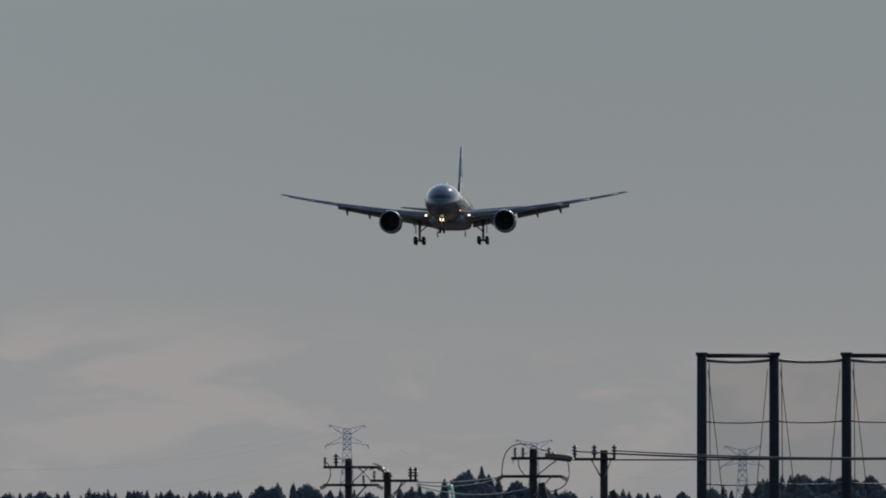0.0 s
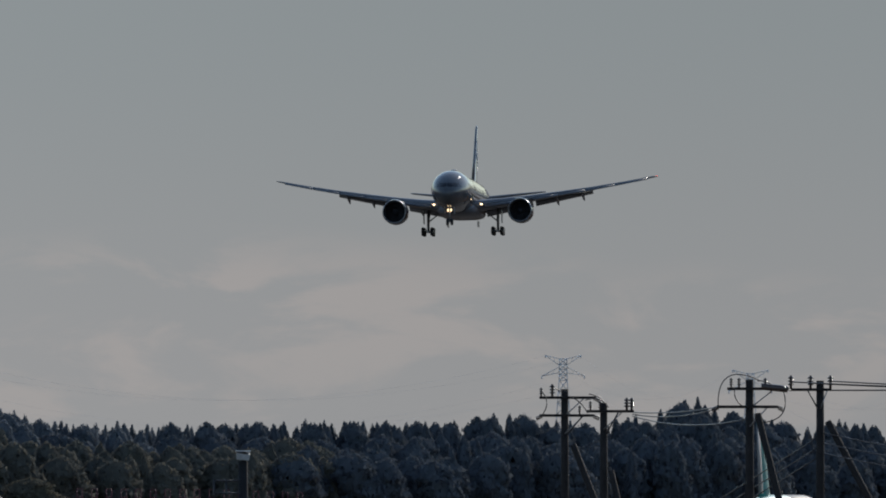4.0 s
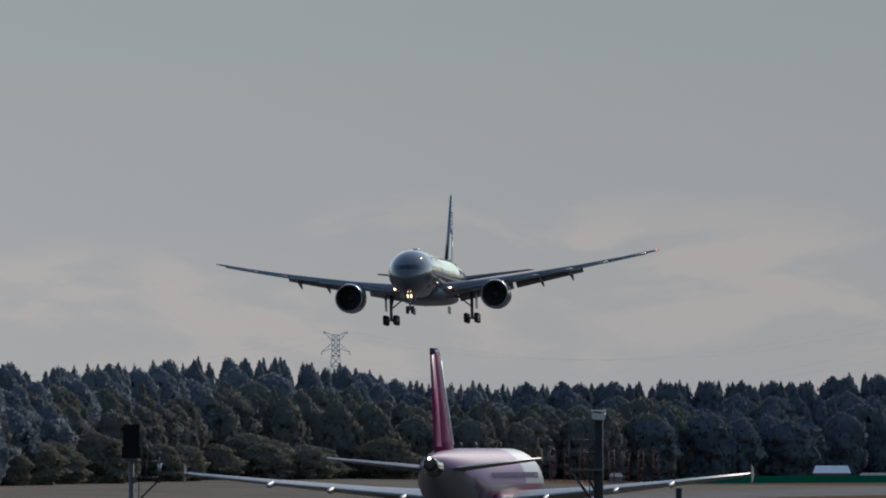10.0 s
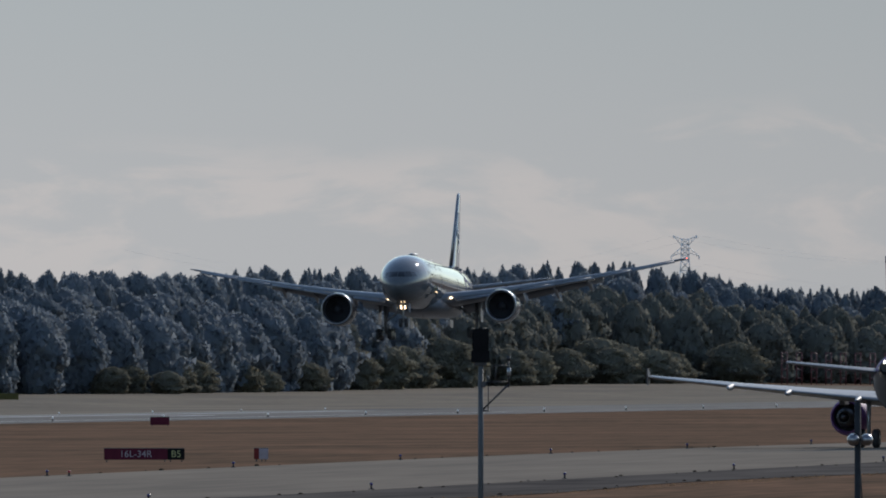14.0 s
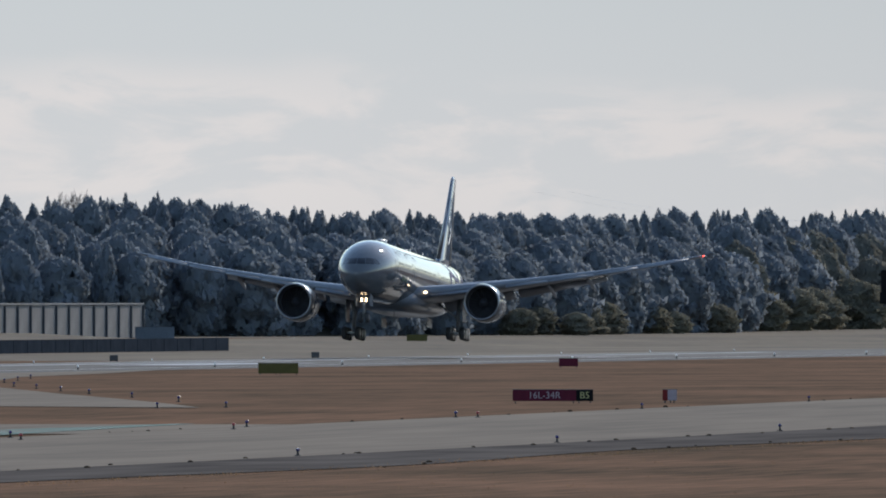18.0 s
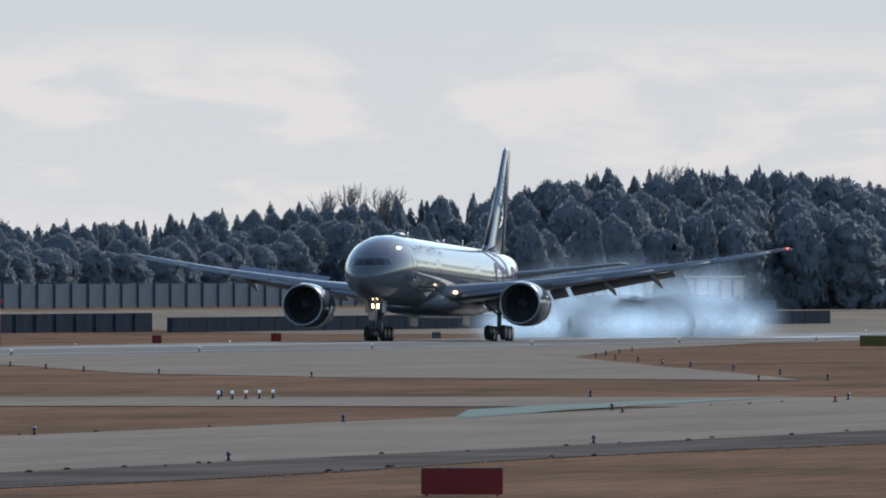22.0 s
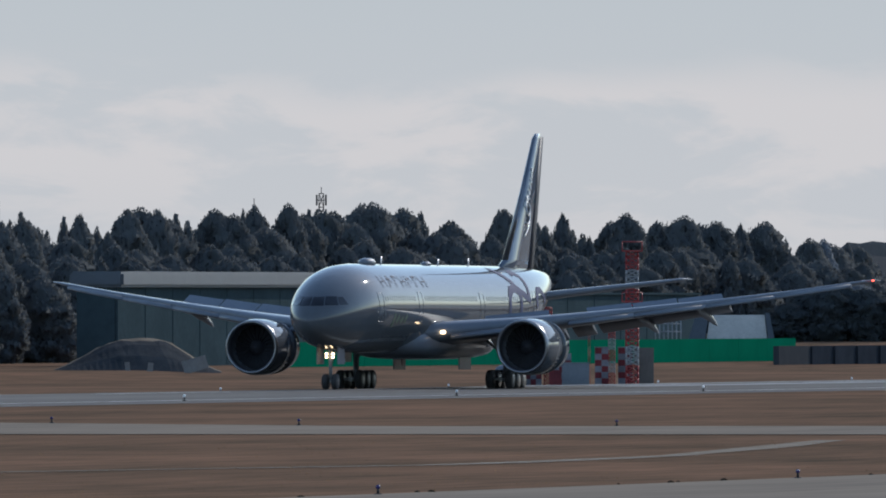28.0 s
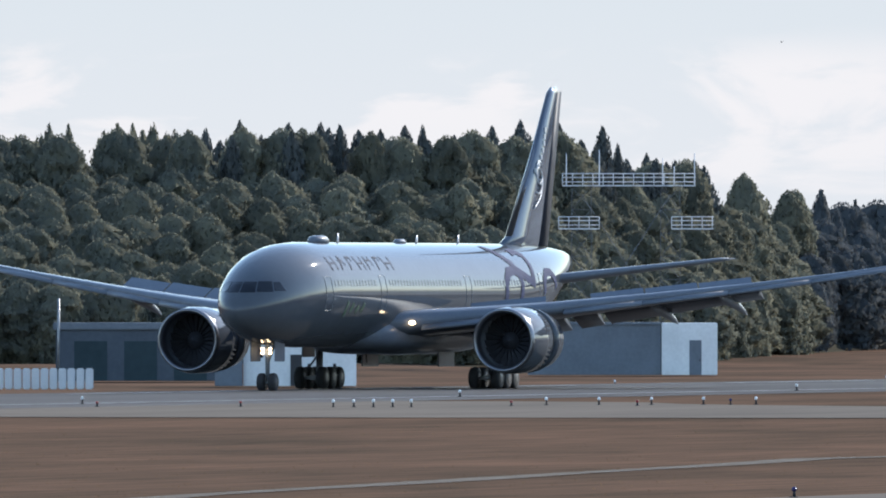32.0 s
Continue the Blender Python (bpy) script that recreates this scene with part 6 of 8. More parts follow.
for i in range(16):
    l2 = 8.1611 + math.degrees((784 - 670 - i * 26) / 32000)
    x, y = polar(l2, interp(l2, NEAR) - 45)
    bm = bmesh.new()
    add_tube(bm, (x - 0.5, y, ground_z(x, y) - 0.1), (x - 0.5, y, ground_z(x, y) + 6.0), 0.11, n=5)
    add_tube(bm, (x + 0.5, y, ground_z(x, y) - 0.1), (x + 0.5, y, ground_z(x, y) + 6.0), 0.11, n=5)
    for z in (1.2, 2.8, 4.4, 5.9):
        add_tube(bm, (x - 0.5, y, ground_z(x, y) + z), (x + 0.5, y, ground_z(x, y) + z), 0.09, n=5)
    part("aerial_frame", bm, M_DIMRED, arr)
fs = thing("far_green_fence", "low green fence at the airfield's far end", "fence")
gp = None
for i in range(40):
    x, y = polar(7.55 - i * 0.045, interp(7.55 - i * 0.045, NEAR) - 60)
    m = Matrix.Translation((x, y, ground_z(x, y))) @ Matrix.Rotation(radians(7), 4, "Z")
    if gp is None:
        gp = part("cloth_panel", box((-1.5, -0.05, 0), (1.45, 0.05, 1.35), 0.01), M_GREENSCREEN, fs)
        gp.matrix_basis = m
    else:
        again(gp, "cloth_panel", fs, m)
for px, w, h, mat, lab in ((1372, 7.4, 3.2, M_RENDER, "white shed with a red lower wall far off"), (1447, 6.2, 1.8, M_PALEROOF, "low pale roofed shed far off"), (1540, 5.0, 3.6, M_GREYWALL, "grey shed far off"), (990, 3.0, 1.7, M_PALEROOF, "low pale shed far off")):
    l2 = 8.1611 + math.degrees((784 - px) / 32000)
    x, y = polar(l2, interp(l2, NEAR) - 38)
    sh = thing("far_shed", lab, "shed", "far sheds", at=face_eye(x, y))
    part("wall", box((-w / 2 + 0.3, 0, -0.1), (w / 2 - 0.3, 4, h * 0.55), 0.03), M_DIMRED if px == 1372 else M_GREYWALL, sh)
    part("roof", loft([[(-w / 2, -0.4, h * 0.55), (w / 2, -0.4, h * 0.55), (w / 2, 4.4, h * 0.55), (-w / 2, 4.4, h * 0.55)], [(-w / 2 + 0.6, 1.8, h), (w / 2 - 0.6, 1.8, h), (w / 2 - 0.6, 2.2, h), (-w / 2 + 0.6, 2.2, h)]], smooth=False), mat, sh)

# ---- near the eye: poles, net, camera mast, lamp box ----


def at0(px):
    return 6.529 + math.degrees((784 - px) / 32000)


def above0(y_px, d):
    return EYE + (993 - y_px) / 32000 * d


def insulator(bm, x, y, z, h=0.3, r=0.06):
    add_tube(bm, (x, y, z), (x, y, z + h), r * 0.5, n=6)
    for k in range(3):
        add_tube(bm, (x, y, z + h * (0.25 + 0.25 * k)), (x, y, z + h * (0.38 + 0.25 * k)), r * 1.3, r * 0.9, 8)


def utility_pole(px, d, top_px, label, arms, stay=None, r=0.165):
    """A utility pole; arms: rows of (metres under the top, from, to, insulators)."""
    x, y = polar(at0(px), d)
    z0 = ground_z(x, y)
    top = above0(top_px, d) - z0
    ob = thing("utility_pole", label, "utility pole", "utility poles", at=face_eye(x, y))
    part("pole", tube((0, 0, -0.3), (0, 0, top), r * 1.15, r * 0.9, 12), M_WOOD, ob)
    for down, a, b, ins in arms:
        z = top - down
        arm = part("crossarm", box((a, -0.09 - r, z - 0.05), (b, 0.02 - r, z + 0.06), 0.012), M_WOOD, ob)
        part("brace", tube((0, -r, z - 0.75), (b * 0.6 if b > 0.3 else a * 0.6, -r - 0.03, z - 0.04), 0.025, n=5), M_STEEL, ob)
        for u, kind in ins:
            bm = bmesh.new()
            if kind == "up":
                insulator(bm, u, -0.04 - r, z + 0.06, 0.36, 0.065)
            elif kind == "big":
                insulator(bm, u, -0.04 - r, z + 0.06, 0.5, 0.1)
            else:
                for k in range(4):
                    add_tube(bm, (u + (0.06 * k if u > 0 else -0.06 * k), -0.04 - r, z - 0.02 - 0.03 * k), (u + (0.06 * k + 0.05 if u > 0 else -0.06 * k - 0.05), -0.04 - r, z - 0.04 - 0.03 * k), 0.10, 0.07, 8)
            part("insulator", bm, M_CERAMIC, arm)
    if stay:
        (u0, z0s), (u1, z1s) = stay
        part("stay_pole", tube((u0, -0.3, top - z0s), (u1, -1.5, -0.2), r * 0.8, r * 0.85, 10), M_WOOD, ob)
    return ob, Matrix(ob.matrix_world), top


D1 = 750


def jumper(ob, pts, r=0.022):
    """A slack cable loop on a pole; pts in the pole's space."""
    bm = bmesh.new()
    add_polyline(bm, [Vector(p) for p in pts], r, 5)
    part("jumper_cable", bm, M_WIRE, ob)


def arc(x0, z0, x1, z1, bulge, n=9, y=-0.35):
    out = []
    for i in range(n + 1):
        u = i / n
        k = 4 * u * (1 - u)
        dx, dz = x1 - x0, z1 - z0
        ln = math.hypot(dx, dz) or 1
        out.append((x0 + dx * u - dz / ln * bulge * k, y, z0 + dz * u + dx / ln * bulge * k))
    return out


pa, ma, ta_ = utility_pole(617, D1, 812, "dark utility pole with two crossarms and insulators",
                           [(0.36, -1.05, 1.3, [(-0.98, "up"), (-0.52, "big"), (1.22, "side")]), (1.1, -1.05, 1.25, [(-0.95, "side"), (0.62, "up"), (1.2, "side")])], ((0.35, 2.3), (3.6, 0)))
jumper(pa, arc(-0.98, ta_ - 0.05, -0.95, ta_ - 1.1, 0.22))
jumper(pa, arc(-0.5, ta_ + 0.2, 0.1, ta_ - 0.1, -0.12))
jumper(pa, arc(1.0, ta_ - 0.2, 1.5, ta_ - 1.3, 0.42))
jumper(pa, arc(0.2, ta_ - 0.3, 0.95, ta_ - 1.0, 0.1))
jumper(pa, [(0.1, -0.3, ta_ - 1.9), (0.7, -0.3, ta_ - 1.15)], 0.03)
pb, mb, tb_ = utility_pole(686, D1 - 4, 836, "dark utility pole with one crossarm beside another", [(0.36, -0.7, 1.25, [(-0.55, "up"), (0.95, "big"), (1.15, "big"), (-0.15, "up")])], ((0.3, 2.8), (2.0, 0)))
jumper(pb, arc(-0.75, tb_ + 0.1, 0.2, tb_ - 0.2, 0.2))
jumper(pb, [(0.1, -0.3, tb_ - 1.3), (0.6, -0.3, tb_ - 0.4)], 0.03)
pc, mc, tc_ = utility_pole(944, D1 - 60, 795, "dark utility pole with hanging switchgear and cable loops",
                           [(0.36, -0.85, 1.5, [(-0.7, "up"), (-0.4, "up"), (0.6, "up")]), (1.05, -1.25, 1.1, [(-1.2, "side"), (1.1, "side")])], ((0.3, 1.3), (2.7, 0)))
jumper(pc, arc(-1.2, tc_ - 1.05, 0.35, tc_ - 0.02, 0.75, 12))
jumper(pc, arc(0.3, tc_ - 0.05, 1.1, tc_ - 0.45, 0.12))
jumper(pc, arc(-0.55, tc_ - 0.3, -0.3, tc_ - 1.0, -0.12))
jumper(pc, arc(1.3, tc_ - 0.45, 0.45, tc_ - 1.65, 0.45, 10))
part("switchgear", loft([[(0.75 + u, -0.38 + 0.13 * math.cos(a), tc_ - 0.3 + 0.13 * math.sin(a) - 0.1 * u) for a in (2 * math.pi * i / 12 for i in range(12))] for u in (-0.3, 0.0, 0.45, 0.7)]), M_CERAMIC, pc, "dark cylindrical switchgear")
pd, md, td_ = utility_pole(1069, D1 - 40, 797, "dark utility pole with one crossarm and a leaning stay", [(0.36, -1.2, 0.45, [(-1.15, "big"), (-0.38, "big"), (0.4, "big")])], ((0.3, 1.6), (5.2, 0)))
jumper(pd, [(-0.48, -0.3, td_ - 0.4), (-0.1, -0.3, td_ - 1.1)], 0.03)


def cable(name, a, b, sag, r=0.02, n=14):
    bm = bmesh.new()
    a, b = Vector(a), Vector(b)
    pts = [a.lerp(b, i / n) - Vector((0, 0, sag * 4 * (i / n) * (1 - i / n))) for i in range(n + 1)]
    add_polyline(bm, pts, r, 5)
    me = bpy.data.meshes.new(name)
    bm.to_mesh(me)
    bm.free()
    me.materials.append(M_WIRE)
    return tagged(new(name, me), "thin dark overhead cable strung between poles", "cable", "overhead cables")


for u, dz in ((-1.15, -0.05), (-0.38, -0.1), (0.4, -0.02)):
    cable("overhead_cable", md @ Vector((u, -0.2, td_ + dz)), (Vector((*polar(at0(1900), 690), above0(800 - 30 * dz, 690)))), 0.25, 0.026)
cable("overhead_cable", mc @ Vector((0.9, -0.2, tc_ - 0.36)), md @ Vector((-1.15, -0.2, td_ - 0.36)), 0.02, 0.03)
cable("overhead_cable", md @ Vector((0.4, -0.2, td_ - 0.38)), (Vector((*polar(at0(1900), 700), above0(806, 700)))), 0.05, 0.03)
for k, (u, dz) in enumerate(((-1.2, -1.05), (-1.2, -1.1), (-0.1, -1.5))):
    cable("overhead_cable", mb @ Vector((1.2, -0.2, tb_ - 0.4 - 0.08 * k)), mc @ Vector((u, -0.2, tc_ + dz)), 0.10 + 0.1 * k, 0.024)
for k in range(3):
    a = ma @ Vector((0.1, -0.2, 2.2 - 0.35 * k))
    b = md @ Vector((0.15, -0.2, 8.6 - 0.4 * k))
    cable("overhead_cable", a, b, 0.1, 0.024)
    cable("overhead_cable", b, Vector((*polar(at0(1700), 690), above0(940 + 18 * k, 690))), 0.5, 0.024)

# the tall practice net: posts, top beams, mesh and stay lines
DN = 1000
net = thing("practice_net", "tall dark-posted sports net with thin mesh", "net fence")
M_MESH = bpy.data.materials.new("thin_net_mesh")
M_MESH.use_nodes = True
nt = M_MESH.node_tree
nb_ = nt.nodes["Principled BSDF"]
nb_.inputs["Base Color"].default_value, nb_.inputs["Roughness"].default_value = (0.05, 0.055, 0.06, 1), 0.9
tr_ = nt.nodes.new("ShaderNodeBsdfTransparent")
ms_ = nt.nodes.new("ShaderNodeMixShader")
nz_ = nt.nodes.new("ShaderNodeTexNoise")
nz_.inputs["Scale"].default_value = 0.6
mr_ = nt.nodes.new("ShaderNodeMapRange")
mr_.inputs["To Min"].default_value, mr_.inputs["To Max"].default_value = 0.14, 0.26
nt.links.new(nz_.outputs["Fac"], mr_.inputs["Value"])
nt.links.new(mr_.outputs[0], ms_.inputs[0])
nt.links.new(tr_.outputs[0], ms_.inputs[1])
nt.links.new(nb_.outputs[0], ms_.inputs[2])
nt.links.new(ms_.outputs[0], nt.nodes["Material Output"].inputs[0])
posts = []
for i in range(5):
    x, y = polar(at0(1242 + 128 * i), DN + 5 * i)
    top = above0(626, DN + 5 * i)
    z0 = ground_z(x, y)
    part("post", tube((x, y, z0 - 0.3), (x, y, top), 0.3, 0.27, 14), M_NETPOST, net)
    part("cap", tube((x, y, top - 0.12), (x, y, top + 0.06), 0.34, n=14), M_NETPOST, net)
    posts.append(Vector((x, y, top)))
for i, (a, b) in enumerate(zip(posts, posts[1:])):
    if i != 1:
        part("top_beam", tube(a - Vector((0, 0, 0.12)), b - Vector((0, 0, 0.12)), 0.12, n=8), M_NETPOST, net)
    for dz, sag, r in ((0.35, 0.12, 0.09), (3.75, 0.1, 0.045), (7.2, 0.1, 0.04), (11.0, 0.1, 0.04)):
        bm = bmesh.new()
        add_polyline(bm, [a.lerp(b, k / 8) - Vector((0, 0, dz + sag * 4 * (k / 8) * (1 - k / 8))) for k in range(9)], r, 5)
        part("cable", bm, M_WIRE, net)
    bm = bmesh.new()
    add_tube(bm, a + Vector((0.35, -0.1, -0.9)), a.lerp(b, 0.32) - Vector((0, 0, 9)), 0.025, n=4)
    add_tube(bm, b + Vector((-0.35, -0.1, -0.9)), b.lerp(a, 0.28) - Vector((0, 0, 9)), 0.025, n=4)
    add_tube(bm, a + Vector((0.42, -0.1, -0.5)), a + Vector((0.55, -0.1, -15)), 0.025, n=4)
    part("stay_line", bm, M_WIRE, net)
    bm = bmesh.new()
    vs = [bm.verts.new(p) for p in (a - Vector((0, 0, 0.4)), b - Vector((0, 0, 0.4)), b - Vector((0, 0, b.z - ground_z(b.x, b.y))), a - Vector((0, 0, a.z - ground_z(a.x, a.y))))]
    bm.faces.new(vs)
    part("mesh_sheet", bm, M_MESH, net, "fine see-through netting")

# camera mast with a caged ladder platform
x, y = polar(6.529 + math.degrees((784 - 48) / 32000), 640)
top = above0(919, 640) - ground_z(x, y)
cp = thing("camera_mast", "dark post with a weatherproof camera and railed platform", "camera mast", at=face_eye(x, y))
part("post", tube((0, 0, -0.2), (0, 0, top - 0.4), 0.17, 0.165, 14), M_NETPOST, cp)
hs = part("camera_housing", loft([[(x0, yy, z0) for x0, z0 in ((-0.24, top - 0.32 + t2), (0.2, top - 0.36 + t2), (0.25, top - 0.16 + t2), (-0.24, top - 0.08 + t2))] for yy, t2 in ((-0.35, -0.03), (0.4, 0.05))], smooth=False), M_STEEL, cp, "tilted grey camera housing")
part("sunshield", box((-0.28, -0.42, top - 0.07), (0.27, 0.42, top - 0.03), 0.01), M_PYLON, hs)
part("bracket", box((-0.07, -0.07, top - 0.42), (0.1, 0.07, top - 0.3), 0.01), M_DARK, cp)
part("platform", box((-1.05, -0.45, top - 2.2), (0.12, 0.45, top - 2.1), 0.008), M_DARK, cp)
for u in (-1.03, -0.6):
    for v in (-0.43, 0.43):
        part("rail_post", tube((u, v, top - 2.1), (u, v, top - 1.05), 0.04, n=5), M_DARK, cp)
for z in (1.1, 1.55):
    for v in (-0.43, 0.43):
        part("handrail", tube((-1.03, v, top - z), (-0.1, v, top - z), 0.036, n=5), M_DARK, cp)
    part("handrail", tube((-1.03, -0.43, top - z), (-1.03, 0.43, top - z), 0.036, n=5), M_DARK, cp)
bm = bmesh.new()
add_tube(bm, (-1.0, -0.3, top - 2.12), (-0.12, -0.1, top - 3.4), 0.06, n=5)
add_tube(bm, (-0.55, -0.3, top - 2.12), (-0.12, -0.1, top - 2.9), 0.045, n=5)
part("brace", bm, M_DARK, cp)
part("ladder", tube((-0.32, -0.2, 0), (-0.32, -0.2, top - 2.1), 0.025, n=5), M_DARK, cp)

# dark lamp box on a pole
x, y = polar(6.529 + math.degrees((784 + 779) / 32000), 600)
top = above0(946, 600) - ground_z(x, y)
lb = thing("signal_box_pole", "grey pole with a dark signal box and side bracket", "signal pole", at=face_eye(x, y))
part("pole", tube((0, 0, -0.2), (0, 0, top - 1.1), 0.095, 0.085, 12), M_POLE, lb)
sb = part("signal_box", box((-0.28, -0.2, top - 0.72), (0.26, 0.25, top), 0.025), M_BLACK, lb, "tall dark signal box")
part("lower_box", box((-0.32, -0.24, top - 1.12), (0.29, 0.28, top - 0.715), 0.02), M_BLACK, sb)
part("cap", box((-0.22, -0.15, top - 1.22), (0.2, 0.2, top - 1.115), 0.02), M_DARK, sb)
bm = bmesh.new()
add_tube(bm, (0.05, 0, top - 2.7), (0.92, 0, top - 1.85), 0.035, n=6)
add_tube(bm, (0.92, 0, top - 1.95), (0.92, 0, top - 1.0), 0.03, n=6)
add_tube(bm, (0.25, 0, top - 2.75), (0.25, 0, top - 1.9), 0.018, n=5)
add_tube(bm, (0.05, 0, top - 2.72), (0.3, 0, top - 2.72), 0.025, n=5)
add_tube(bm, (0.08, 0, top - 1.25), (0.9, 0, top - 1.2), 0.014, n=4)
add_tube(bm, (0.5, 0, top - 1.2), (0.5, 0, top - 1.75), 0.014, n=4)
add_tube(bm, (0.08, 0, top - 1.78), (0.9, 0, top - 1.75), 0.014, n=4)
part("side_bracket", bm, M_DARK, lb)
part("sensor", tube((0.92, 0, top - 1.05), (0.92, 0, top - 0.9), 0.07, n=8), M_DARK, lb)
part("sensor", tube((0.93, -0.02, top - 1.55), (0.93, -0.02, top - 1.3), 0.07, n=8), M_STEEL, lb)
part("clamp_box", box((0.0, -0.15, top - 1.95), (0.16, 0.1, top - 1.75), 0.02), M_DARK, lb)

# two slim dark posts with paired floodlights
for px, ypx in ((-112, 1076), (190, 1059)):
    x, y = polar(6.529 + math.degrees((784 - px) / 32000), 400)
    top = above0(ypx, 400) - ground_z(x, y)
    fp = thing("floodlight_post", "slim dark post with a pair of round floodlights", "floodlight post", "floodlight posts", at=face_eye(x, y))
    part("post", tube((0, 0, -0.2), (0, 0, top), 0.075, 0.07, 10), M_NETPOST, fp)
    part("crossbar", box((-0.2, -0.1, top - 0.86), (0.32, -0.04, top - 0.8), 0.01), M_DARK, fp)
    for u in (-0.1, 0.2):
        fl = part("floodlight", loft([[(u + r * math.cos(a), yy, top - 0.83 + r * math.sin(a)) for a in (2 * math.pi * i / 18 for i in range(18))] for yy, r in ((-0.3, 0.01), (-0.29, 0.05), (-0.26, 0.09), (-0.2, 0.122), (-0.13, 0.135), (-0.06, 0.138))]), M_BAREMETAL, fp, "round-backed metal floodlight")
        part("glass", tube((u, -0.055, top - 0.83), (u, -0.05, top - 0.83), 0.128, n=18), M_RUBBER, fl)
    part("cable", tube((0.12, 0.0, top - 2.5), (0.02, 0.0, top - 0.9), 0.015, n=5), M_WIRE, fp)

# far power pylons and their lines
DP = 4500


def pylon(left, px_above, slim=1.0):
    x, y = polar(left, DP)
    z0 = ground_z(x, y)
    top = EYE + px_above / 32000 * DP - z0
    ob = thing("power_pylon", "grey lattice power pylon far beyond the woods", "pylon", "power pylons", at=face_eye(x, y))
    bm = bmesh.new()
    lattice(bm, 6.5, 2.0, 0, top - 6.5, 11, 0.15)
    part("tower", bm, M_PYLON, ob)
    bm = bmesh.new()
    lattice(bm, 2.0, 1.8, top - 6.5, top - 1.2, 4, 0.15)
    part("tower_head", bm, M_PYLON, ob)
    for z, w, rise in ((top - 1.2, 4.5 * slim, 0.9), (top - 4.6, 5.4 * slim, -0.9)):
        for s in (-1, 1):
            bm = bmesh.new()
            add_tube(bm, (s * 0.9, 0, z), (s * w, 0, z + rise), 0.09, n=5)
            add_tube(bm, (s * 0.9, 0, z - 1.6 if rise > 0 else z + 1.4), (s * w, 0, z + rise), 0.09, n=5)
            for u in (0.35, 0.65):
                add_tube(bm, (s * (0.9 + (w - 0.9) * u), 0, z + rise * u), (s * (0.9 + (w - 0.9) * u), 0, z + (-1.6 if rise > 0 else 1.4) * (1 - u) + rise * u), 0.05, n=4)
            part("crossarm", bm, M_PYLON, ob)
            part("insulator_string", tube((s * (w - 0.1), 0, z + rise), (s * (w - 0.1), 0, z + rise - 0.7), 0.14, n=6), M_PYLON, ob)
    return x, y, z0 + top


tops = [pylon(l2, a, s) for l2, a, s in ((5.58, 206, 1), (6.24, 217, 1), (6.833, 243, 1), (8.68, 214, 0.66))]
ends = [(*polar(4.6, DP), 37.0), *tops, (*polar(10.4, DP), 33.0)]
for a, b in zip(ends, ends[1:]):
    for du, dz in ((-4.4, -0.4), (4.4, -0.4), (-5.3, -7.5), (5.3, -7.5)):
        bm = bmesh.new()
        pa_, pb_ = Vector(a) + Vector((du, 0, dz)), Vector(b) + Vector((du, 0, dz))
        add_polyline(bm, [pa_.lerp(pb_, k / 16) - Vector((0, 0, 9 * 4 * (k / 16) * (1 - k / 16))) for k in range(17)], 0.011, 4)
        me = bpy.data.meshes.new("power_line")
        bm.to_mesh(me)
        bm.free()
        me.materials.append(M_PYLON)
        tagged(new("power_line", me), "thin sagging power line between far pylons", "power line", "power lines")

# ---- the taxiing aircraft ----


